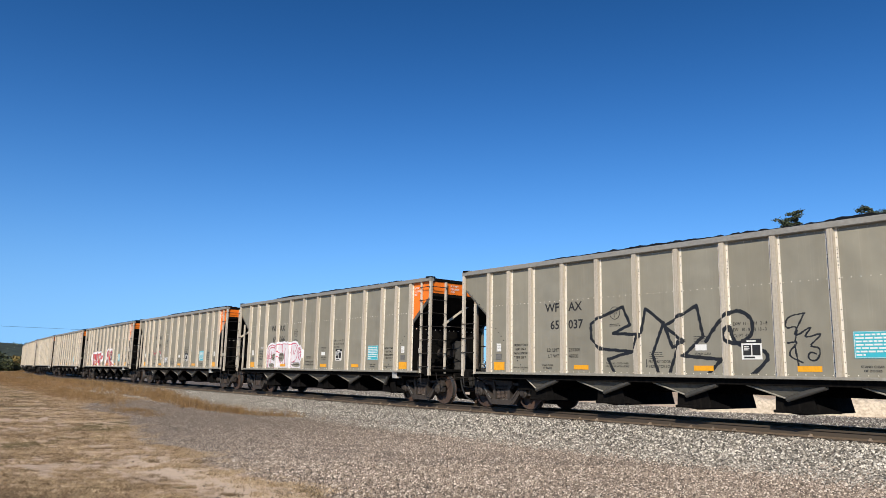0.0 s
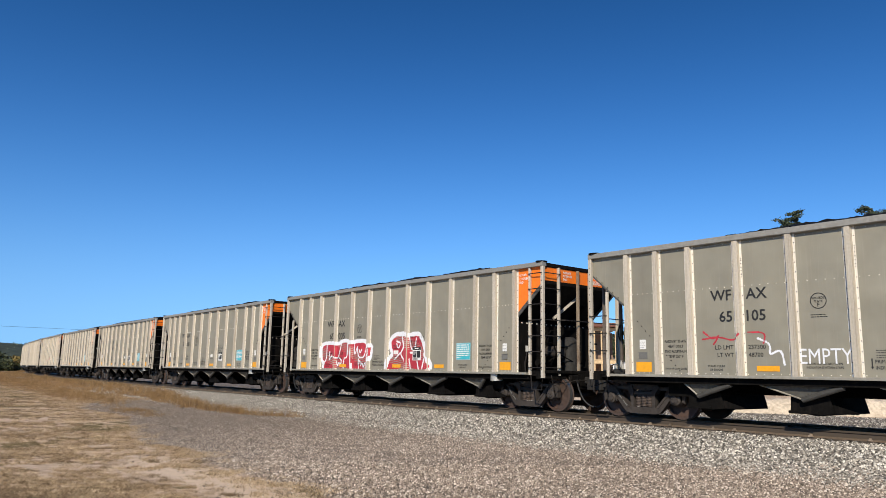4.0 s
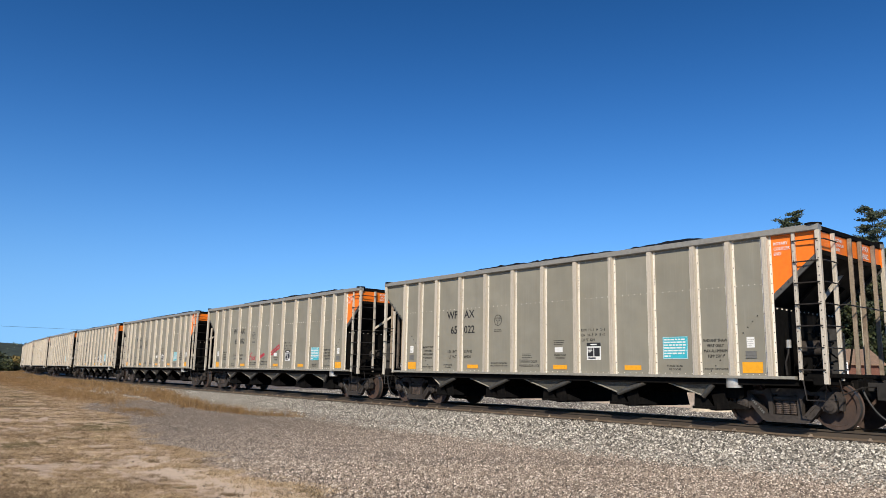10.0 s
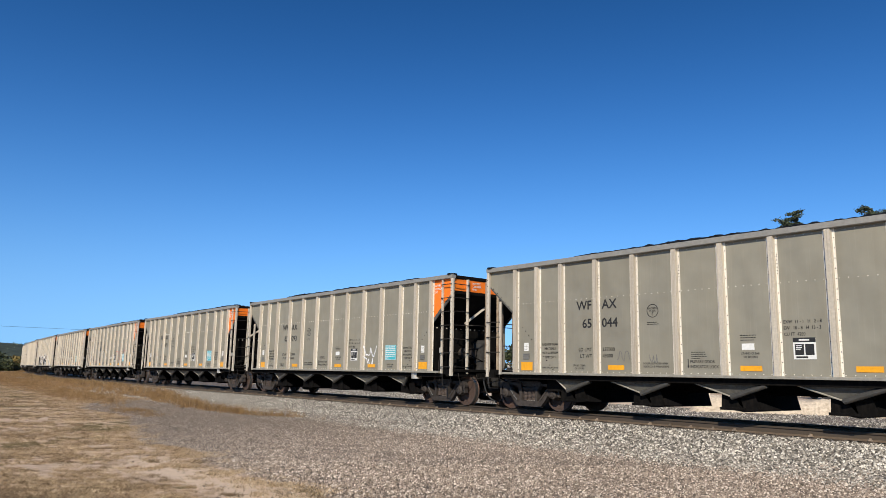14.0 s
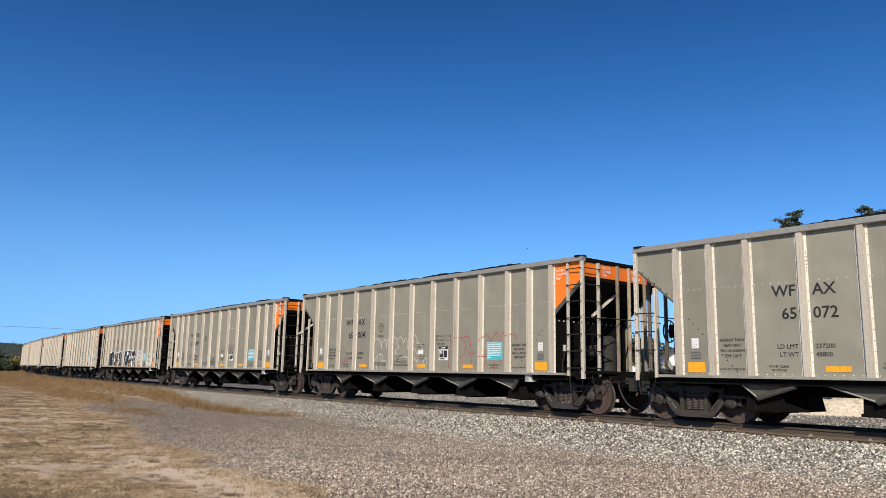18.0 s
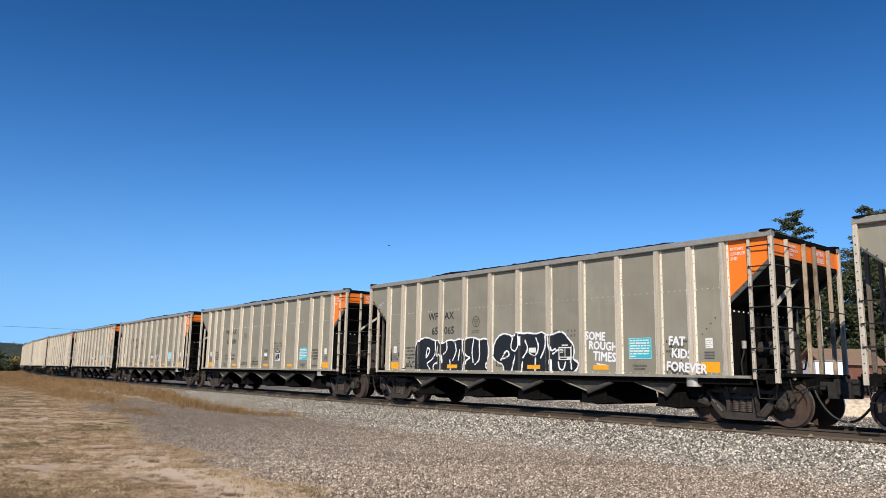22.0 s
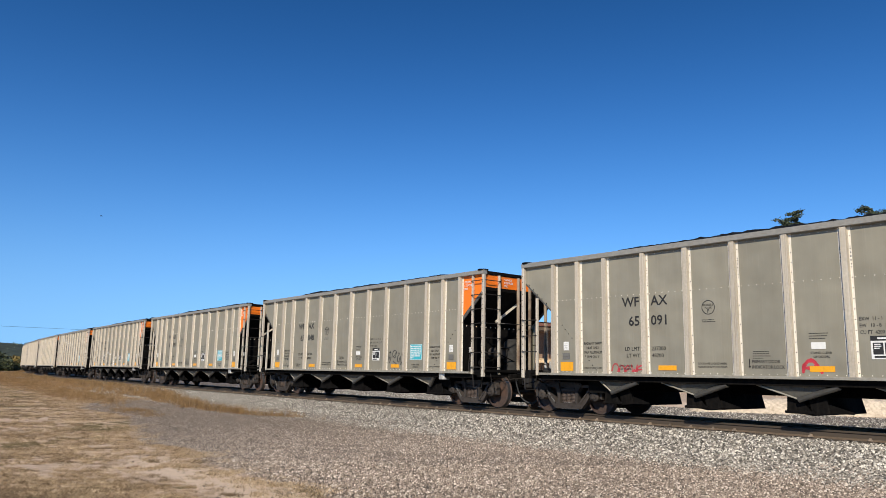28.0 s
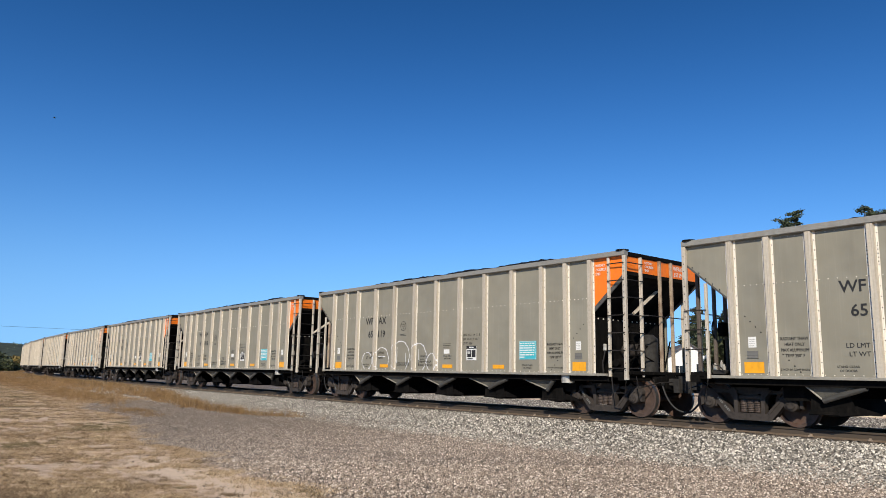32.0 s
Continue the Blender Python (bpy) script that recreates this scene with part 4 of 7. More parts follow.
first = build_car()
cars = [first] + [copy_thing(first, Matrix.Identity(4)) for i in range(26)]
heaps = [coal_heap(k) for k in range(4)]
for i, car in enumerate(cars):
    part("coal_load", heaps[i % 4], car, "heaped black coal")
    y = -Y_PANEL - 0.009
    part("mark_letters", lettering(["WF"], 0.225, 0.46, INK, "r", 1.0, weight=0.02), car, "black stencilled car mark", (RIBX[3] - 0.16, y, 2.63))
    part("mark_letters", lettering(["AX"], 0.225, 0.46, INK, "l", 1.0, weight=0.02), car, "", (RIBX[3] + 0.17, y, 2.63))
    part("car_number", lettering(["65"], 0.225, 0.46, INK, "r", 1.0, weight=0.02), car, "black stencilled car number", (RIBX[3] - 0.16, y, 2.17))
    part("car_number", lettering([CAR_NUMBERS[i]], 0.225, 0.46, INK, "l", 1.0, weight=0.02), car, "", (RIBX[3] + 0.17, y, 2.17))
    a, b = WEIGHTS[CAR_WEIGHT[i]]
    part("load_figures", lettering([a, b], 0.088, 0.16, INK, "l"), car, "", (RIBX[3] + 0.17, y, 1.58))
    part("end_number", lettering(["WFAX", "65" + CAR_NUMBERS[i]], 0.11, 0.16, WHITE, "c", 0.9, weight=0.03), car, "white car number on the orange band", (HALF - 0.05, 0.68, 3.72), 90)


# ---------------------------------------------------------------- ground
def ground_material():
    m = bpy.data.materials.new("dry_ground")
    m.use_nodes = True
    nt = m.node_tree
    n, link = nt.nodes, nt.links.new
    bsdf = n["Principled BSDF"]
    bsdf.inputs["Roughness"].default_value = 0.95
    tc = n.new("ShaderNodeTexCoord")

    def tex(scale, detail=4.0, rough=0.6):
        t = n.new("ShaderNodeTexNoise")
        t.inputs["Scale"].default_value, t.inputs["Detail"].default_value, t.inputs["Roughness"].default_value = scale, detail, rough
        link(tc.outputs["Object"], t.inputs["Vector"])
        return t.outputs[0]

    def ramp(src, lo, hi, a=0.0, b=1.0):
        r = n.new("ShaderNodeMapRange")
        r.inputs[1].default_value, r.inputs[2].default_value, r.inputs[3].default_value, r.inputs[4].default_value = lo, hi, a, b
        link(src, r.inputs[0])
        return r.outputs[0]

    def mix(fac, a, b):
        x = n.new("ShaderNodeMix")
        x.data_type = 'RGBA'
        link(fac, x.inputs[0])
        for k, c in ((6, a), (7, b)):
            if isinstance(c, tuple):
                x.inputs[k].default_value = (*c, 1)
            else:
                link(c, x.inputs[k])
        return x.outputs[2]

    def zone(name):
        a = n.new("ShaderNodeAttribute")
        a.attribute_name = name
        return a.outputs["Fac"]

    def add(a, b):
        x = n.new("ShaderNodeMath")
        link(a, x.inputs[0])
        link(b, x.inputs[1])
        return x.outputs[0]

    def pebbles(scale, cols):
        v = n.new("ShaderNodeTexVoronoi")
        v.inputs["Scale"].default_value = scale
        link(tc.outputs["Object"], v.inputs["Vector"])
        sep = n.new("ShaderNodeSeparateColor")
        link(v.outputs["Color"], sep.inputs[0])
        c = mix(sep.outputs[0], cols[0], cols[1])
        return mix(ramp(sep.outputs[1], 0.72, 0.95), c, cols[2])

    fine, mid, wide = tex(60.0), tex(6.0), tex(0.5)
    tuft = tex(15.0, 5.0, 0.7)
    sand = mix(ramp(fine, 0.3, 0.7), (0.64, 0.48, 0.325), (0.84, 0.655, 0.47))
    straw = mix(ramp(mid, 0.35, 0.65), (0.53, 0.385, 0.255), (0.74, 0.565, 0.41))
    straw = mix(ramp(tuft, 0.50, 0.60, 0.0, 0.5), straw, (0.24, 0.165, 0.10))
    straw = mix(ramp(fine, 0.45, 0.75, 0.0, 0.5), straw, (0.29, 0.20, 0.12))
    sand = mix(ramp(tuft, 0.52, 0.68, 0.0, 0.4), sand, (0.33, 0.235, 0.155))
    # kept dark below the loose stones: shade of their gaps in the colour
    gravel = pebbles(38.0, ((0.05, 0.038, 0.028), (0.16, 0.124, 0.092), (0.42, 0.34, 0.265)))
    ballast = pebbles(17.0, ((0.06, 0.052, 0.044), (0.22, 0.19, 0.16), (0.5, 0.45, 0.39)))
    ballast = mix(ramp(zone("soil_shade"), 0.0, 1.0, 0.0, 0.85), ballast, (0.028, 0.025, 0.022))
    wob = ramp(mid, 0.2, 0.8, -0.3, 0.3)
    wob2 = ramp(wide, 0.3, 0.7, -0.25, 0.25)
    jit = add(wob, wob2)
    col = mix(ramp(add(zone("sand"), jit), 0.35, 0.65), straw, sand)
    col = mix(ramp(add(zone("gravel"), jit), 0.4, 0.6), col, gravel)
    col = mix(ramp(add(zone("ballast"), jit), 0.3, 0.7), col, ballast)
    col = mix(ramp(wide, 0.35, 0.7, 0.0, 0.15), col, (0.24, 0.185, 0.13))
    link(col, bsdf.inputs["Base Color"])
    bp = n.new("ShaderNodeBump")
    bp.inputs["Strength"].default_value = 0.9
    bp.inputs["Distance"].default_value = 0.006
    link(fine, bp.inputs["Height"])
    b2 = n.new("ShaderNodeBump")
    b2.inputs["Strength"].default_value = 0.8
    b2.inputs["Distance"].default_value = 0.022
    link(tuft, b2.inputs["Height"])
    link(b2.outputs[0], bp.inputs["Normal"])
    link(bp.outputs[0], bsdf.inputs["Normal"])
    return m


GROUND = ground_material()


def steps(lo, hi, fine_lo, fine_hi, fine, grow=1.16):
    """Grid lines: fine in the middle, ever wider towards the ends."""
    a = list(np.arange(fine_lo, fine_hi, fine))
    d, x = fine, a[-1]
    while x < hi:
        d *= grow
        x += d
        a.append(x)
    d, x = fine, a[0]
    while x > lo:
        d *= grow
        x -= d
        a.insert(0, x)
    return np.array(a)


def soft(x, lo, hi):
    t = np.clip((x - lo) / (hi - lo), 0, 1)
    return t * t * (3 - 2 * t)


LOT_EDGE = ((-60, 9.0, 10.2, 11.1, 11.7, 12.6, 14.0, 15.1, 16.1, 18.0, 21.5, 25.0, 28.5, 33.0, 40.0), (2.0, -0.9, -1.62, -2.44, -3.0, -3.8, -4.3, -4.9, -6.3, -7.2, -8.8, -10.2, -13.6, -15.2, -16.0))


def zones(x, y, s, lat):
    """Shares of ballast, gravel and bare sand at places of the ground."""
    ballast = np.where(lat > 0, 1 - soft(lat, 2.4, 4.4 - 1.6 * soft(-s, 20, 40)), 1 - soft(-lat, 2.6, 4.0))
    # the gravel lot ends along a ragged line that runs away into the meadow
    edge = (x - np.interp(y, *LOT_EDGE)) * 0.8
    gravel = soft(edge, -0.35, 0.35) * np.where(lat > 0, 1 - soft(y, 33, 40), 1)
    gravel = np.where(lat < -3.0, 1 - soft(-lat, 13.5, 16.0), gravel)
    sand = np.clip(1.15 - np.abs(edge + 0.72) / 0.82, 0, 1) * soft(-y, -16, -10.8) + 0.95 * soft(-lat, 13.5, 16.0) * soft(lat, -26, -20)
    return ballast, gravel, sand


def build_ground():
    gx, gy = steps(-2800, 2800, -26, 26, 0.4), steps(-600, 3600, 4, 62, 0.4)
    x, y = np.meshgrid(gx, gy, indexing="ij")
    s, lat = beside(x.ravel(), y.ravel())
    z = ground_z(s, lat)
    x, y = x.ravel(), y.ravel()
    near = (np.abs(x) < 60) & (y < 120)
    bump = np.array([0.035 * noise.noise((a * 0.5, b * 0.5, 0)) + 0.02 * noise.noise((a * 1.7, b * 1.7, 5)) if k else 0 for a, b, k in zip(x, y, near)])
    z = z + bump * soft(np.abs(lat), 2.0, 4.0)
    n, m = len(gx), len(gy)
    i, j = np.meshgrid(np.arange(n - 1), np.arange(m - 1), indexing="ij")
    i, j = i.ravel(), j.ravel()
    f = np.stack([i * m + j, (i + 1) * m + j, (i + 1) * m + j + 1, i * m + j + 1], 1)
    me = big_mesh("ground", np.stack([x, y, z], 1), f, GROUND, True)
    soil_shade = 1 - soft(np.abs(lat), 0.85, 1.6)       # the train's shade painted between the rails, with oil and coal dust
    for name, val in zip(("ballast", "gravel", "sand", "soil_shade"), (*zones(x, y, s, lat), soil_shade)):
        me.attributes.new(name, 'FLOAT', 'POINT').data.foreach_set("value", val.astype(np.float32))
    thing("ground", "dry sandy ground with gravel, ballast and sparse straw grass", "ground", "", "structure", None, me)


build_ground()


# ---------------------------------------------------------------- rails and ties
def rail(name, lat, s0, s1):
    prof = [(-0.075, -0.17), (0.075, -0.17), (0.075, -0.158), (0.012, -0.135), (0.010, -0.045), (0.036, -0.036), (0.036, -0.008), (0.028, 0.0),
            (-0.028, 0.0), (-0.036, -0.008), (-0.036, -0.036), (-0.010, -0.045), (-0.012, -0.135), (-0.075, -0.158)]
    ss = [s0 + 2.0 * k for k in range(int((s1 - s0) / 2) + 1)]
    v, f, n = [], [], len(prof)
    for s in ss:
        for a, z in prof:
            v.append(tuple(track(s, lat + a, z)))
    for i in range(len(ss) - 1):
        f += [(i * n + k, i * n + (k + 1) % n, (i + 1) * n + (k + 1) % n, (i + 1) * n + k) for k in range(n)]
    g = Geo().add(v, f)
    me = g.mesh(name, RAIL)
    me.materials.append(RAILTOP)
    me.materials.append(RAILFOOT)
    for p in me.polygons:
        edge = {q % n for q in p.vertices}
        if edge == {7, 8}:
            p.material_index = 1
        elif edge in ({2, 3}, {12, 13}, {1, 2}, {13, 0}):
            p.material_index = 2
    return thing(name, "brown steel rail with a polished head", "rail", "", "structure", None, me)


rail("rail_near", 0.7525, -420, 120)
rail("rail_far", -0.7525, -420, 120)


def build_ties():
    bed = thing("track_bed", "dark timber ties sunk in grey ballast", "railway track", "", "structure")
    tie = Geo().bar(-0.115, 0.115, -1.30, 1.30, -0.36, -0.172, "y", 0.015).mesh("tie", TIE)
    clip = Geo().box(-0.04, 0.04, -0.12, -0.07, -0.16, -0.13).box(-0.02, 0.02, -0.10, -0.06, -0.15, -0.10).mesh("rail_clip", CLIP)
    s = 26.0
    k = 0
    while s > -110:
        p, q = track(s), track(s + 0.3)
        a = math.degrees(math.atan2(q.y - p.y, q.x - p.x))
        ob = part("tie", tie, bed, "", tuple(p), a + random.uniform(-1, 1))
        if s > -45:
            for lat in (0.7525, -0.7525):
                if random.random() < 0.35:
                    continue
                part("rail_clip", clip, bed, "", tuple(track(s, lat)), a + random.uniform(-14, 14))
        s -= 0.54
        k += 1


build_ties()


# ---------------------------------------------------------------- stones
def island_material(name, cols, rough=0.85, weights=(0.0, 0.35, 0.75, 1.0)):
    """Each loose piece takes one of four colours."""
    m = bpy.data.materials.new(name)
    m.use_nodes = True
    nt = m.node_tree
    geo = nt.nodes.new("ShaderNodeNewGeometry")
    cr = nt.nodes.new("ShaderNodeValToRGB")
    cr.color_ramp.interpolation = 'LINEAR'
    while len(cr.color_ramp.elements) < len(cols):
        cr.color_ramp.elements.new(0.5)
    for e, p, c in zip(cr.color_ramp.elements, weights, cols):
        e.position, e.color = p, (*c, 1)
    nt.links.new(geo.outputs["Random Per Island"], cr.inputs[0])
    tex = nt.nodes.new("ShaderNodeTexNoise")
    tex.inputs["Scale"].default_value = 2.5
    mx = nt.nodes.new("ShaderNodeMix")
    mx.data_type, mx.blend_type = 'RGBA', 'MULTIPLY'
    mx.inputs[0].default_value = 0.35
    nt.links.new(cr.outputs[0], mx.inputs[6])
    nt.links.new(tex.outputs[0], mx.inputs[7])
    b = nt.nodes["Principled BSDF"]
    b.inputs["Roughness"].default_value = rough
    nt.links.new(mx.outputs[2], b.inputs["Base Color"])
    return m


BALLAST = island_material("crushed_ballast", ((0.05, 0.044, 0.036), (0.245, 0.22, 0.183), (0.48, 0.433, 0.36), (0.95, 0.89, 0.77)), 0.85, (0.0, 0.38, 0.72, 1.0))
LOT = island_material("lot_gravel", ((0.085, 0.066, 0.05), (0.29, 0.223, 0.168), (0.50, 0.398, 0.307), (0.95, 0.83, 0.69)), 0.85, (0.0, 0.36, 0.76, 1.0))

OLDLOT = island_material("dirty_lot_gravel", ((0.045, 0.034, 0.026), (0.175, 0.135, 0.10), (0.30, 0.236, 0.18), (0.75, 0.64, 0.52)))


def stones(name, x, y, z, size, mat, rng, rings=True):
    """Angular stones as one mesh: a four-cornered foot, a smaller turned upper face, or only a point where they lie far off."""
    n = len(x)
    k = np.arange(4)
    foot = np.stack([np.cos(k * math.pi / 2), np.sin(k * math.pi / 2), np.full(4, -0.35)], 1)
    if rings:
        head = np.stack([0.62 * np.cos((k + 0.5) * math.pi / 2), 0.62 * np.sin((k + 0.5) * math.pi / 2), np.full(4, 0.75)], 1)
        base = np.concatenate([foot, head])
        tri = np.array([(a, (a + 1) % 4, 4 + a) for a in range(4)] + [((a + 1) % 4, 4 + (a + 1) % 4, 4 + a) for a in range(4)] + [(4, 5, 6), (4, 6, 7)])
    else:
        base = np.concatenate([foot, [(0, 0, 0.85)]])
        tri = np.array([(a, (a + 1) % 4, 4) for a in range(4)])
    m = len(base)
    v = base[None] * rng.uniform(0.72, 1.25, (n, m, 1)) + rng.normal(0, 0.12, (n, m, 3))
    v = v * rng.uniform(0.75, 1.25, (n, 1, 3))
    a = rng.uniform(0, 2 * math.pi, n)
    tilt = rng.normal(0, 0.30, n)
    ca, sa, ct, st = (q[:, None] for q in (np.cos(a), np.sin(a), np.cos(tilt), np.sin(tilt)))
    vx, vy, vz = v[..., 0], v[..., 1], v[..., 2]
    vx, vz = vx * ct + vz * st, -vx * st + vz * ct
    vx, vy = vx * ca - vy * sa, vx * sa + vy * ca
    r = size[:, None]
    p = np.stack([x[:, None] + vx * r, y[:, None] + vy * r, z[:, None] + vz * r + r * 0.25], -1)
    f = (tri[None] + (np.arange(n) * m)[:, None, None]).reshape(-1, 3)
    return big_mesh(name, p.reshape(-1, 3), f, mat)


def line_points(s, lat):
    """World places for arrays of track coordinates."""
    x, y, h = (np.interp(s, S_ALL, a) for a in (LINE_X, LINE_Y, LINE_H))
    return x + lat * np.sin(h), y - lat * np.cos(h)


def relief(x, y, lat):
    return np.array([0.035 * noise.noise((a * 0.5, b * 0.5, 0)) + 0.02 * noise.noise((a * 1.7, b * 1.7, 5)) for a, b in zip(x, y)]) * soft(np.abs(lat), 2.0, 4.0)


def heap_stones(name, label, category, x, y, z, size, mat, rng, reach):
    """Two sheets of stones: full ones as far as reach metres out, plainer ones beyond."""
    near = y < reach
    for sel, rings in ((near, True), (~near, False)):
        if sel.any():
            thing(name, label, category, "", "stuff", None, stones(name, x[sel], y[sel], z[sel], size[sel], mat, rng, rings))


def spread_ballast():
    rng = np.random.default_rng(4)
    n = 125000
    s = 14.0 - 60 * rng.uniform(0, 1, n) ** 1.3
    lat = rng.uniform(0.86, 4.6, n)
    keep = (rng.uniform(0, 1, n) < 1 - soft(lat, 3.0, 4.8)) & ~((lat < 1.32) & (rng.uniform(0, 1, n) < 0.35))
    s, lat = s[keep], lat[keep]
    x, y = line_points(s, lat)
    keep = np.abs(x) < y * 0.64 + 0.5
    s, lat, x, y = s[keep], lat[keep], x[keep], y[keep]
    z = ground_z(s, lat) + relief(x, y, lat)
    size = rng.uniform(0.015, 0.033, len(s)) * (1 - 0.25 * soft(lat, 2.5, 4.5))
    heap_stones("ballast_stones", "grey and white crushed stone ballast along the track", "ballast", x, y, z, size, BALLAST, rng, 22.0)
    n = 42000
    s = 16.0 - 48 * rng.uniform(0, 1, n) ** 1.2
    lat = np.where(rng.uniform(0, 1, n) < 0.2, rng.uniform(-0.62, 0.62, n), rng.uniform(-14.5, -0.9, n))
    x, y = line_points(s, lat)
    z = ground_z(s, lat)
    size = rng.uniform(0.020, 0.045, n)
    heap_stones("ballast_stones", "grey crushed stone ballast between and behind the rails", "ballast", x, y, z, size, BALLAST, rng, 0.0)


def spread_gravel():
    rng = np.random.default_rng(5)
    n = 370000
    s = 15 - 43 * rng.uniform(0, 1, n) ** 1.35
    lat = rng.uniform(2.8, 12.5, n)
    x, y = line_points(s, lat)
    bal, gra, san = zones(x, y, s, lat)
    keep = (rng.uniform(0, 1, n) < gra * 0.97 + 0.012) & (y > 8.8) & (np.abs(x) < y * 0.64 + 0.3)
    s, lat, x, y = s[keep], lat[keep], x[keep], y[keep]
    z = ground_z(s, lat) + relief(x, y, lat)
    size = 0.009 + 0.013 * rng.uniform(0, 1, len(s)) ** 2
    old = rng.uniform(0, 1, len(s)) < 0.9 * soft(-s, -5, 5)
    for sel, mat, label in ((~old, LOT, "brownish grey gravel of the lot beside the track"), (old, OLDLOT, "older dirty gravel running out into the meadow")):
        heap_stones("gravel_stones", label, "gravel", x[sel], y[sel], z[sel], size[sel], mat, rng, 13.5)


spread_ballast()
spread_gravel()


# ---------------------------------------------------------------- grass
STRAW = island_material("dry_straw_grass", ((0.12, 0.078, 0.038), (0.40, 0.275, 0.15), (0.67, 0.49, 0.29), (0.95, 0.76, 0.52)), 0.9)
RUSSET = island_material("tall_russet_grass", ((0.06, 0.034, 0.015), (0.21, 0.12, 0.048), (0.37, 0.215, 0.085), (0.56, 0.38, 0.18)), 0.9)
BROWN = island_material("matted_brown_grass", ((0.05, 0.034, 0.018), (0.18, 0.122, 0.066), (0.36, 0.245, 0.138), (0.62, 0.45, 0.27)), 0.9)
GREENISH = island_material("half_green_grass", ((0.07, 0.06, 0.025), (0.16, 0.125, 0.055), (0.27, 0.205, 0.10), (0.42, 0.32, 0.18)), 0.9)


def blades(name, x, y, z, height, width, lean, mat, rng, plain=False):
    """Grass blades: a bent strip of two faces each."""
    n = len(x)
    a, b = rng.uniform(0, 2 * math.pi, n), rng.uniform(0, 2 * math.pi, n)
    dx, dy = np.cos(a) * width / 2, np.sin(a) * width / 2
    lx, ly = np.cos(b) * lean * height, np.sin(b) * lean * height
    p = np.empty((n, 5, 3))
    for k, (sx, u, wv) in enumerate(((-1, 0, 1), (1, 0, 1), (1, 0.55, 0.8), (-1, 0.55, 0.8), (0, 1, 0))):
        p[:, k, 0] = x + dx * sx * wv + lx * u * u
        p[:, k, 1] = y + dy * sx * wv + ly * u * u
        p[:, k, 2] = z + height * u * (1 - 0.25 * lean * u)
    if plain:
        p = p[:, (0, 1, 4)]
        f = (np.arange(n) * 3)[:, None] + np.array([0, 1, 2])[None]
        return big_mesh(name, p.reshape(-1, 3), f, mat)
    i = (np.arange(n) * 5)[:, None, None]
    f = np.array([(0, 1, 2), (0, 2, 3), (3, 2, 4)])[None] + i
    return big_mesh(name, p.reshape(-1, 3), f.reshape(-1, 3), mat)


def patchy(x, y, scale, seed):
    return np.array([noise.noise((a * scale, b * scale, seed)) for a, b in zip(x, y)])


def tufts(count, s_range, lat_range, rng, power=1.0):
    s = s_range[0] + (s_range[1] - s_range[0]) * rng.uniform(0, 1, count) ** power
    lat = rng.uniform(*lat_range, count)
    x, y = line_points(s, lat)
    return s, lat, x, y


def tuft_blades(s, lat, x, y, per, spread, rng):
    k = np.repeat(np.arange(len(s)), per)
    bx, by = x[k] + rng.normal(0, spread, len(k)), y[k] + rng.normal(0, spread, len(k))
    z = ground_z(s, lat) + relief(x, y, lat)
    return k, bx, by, z[k] - 0.01


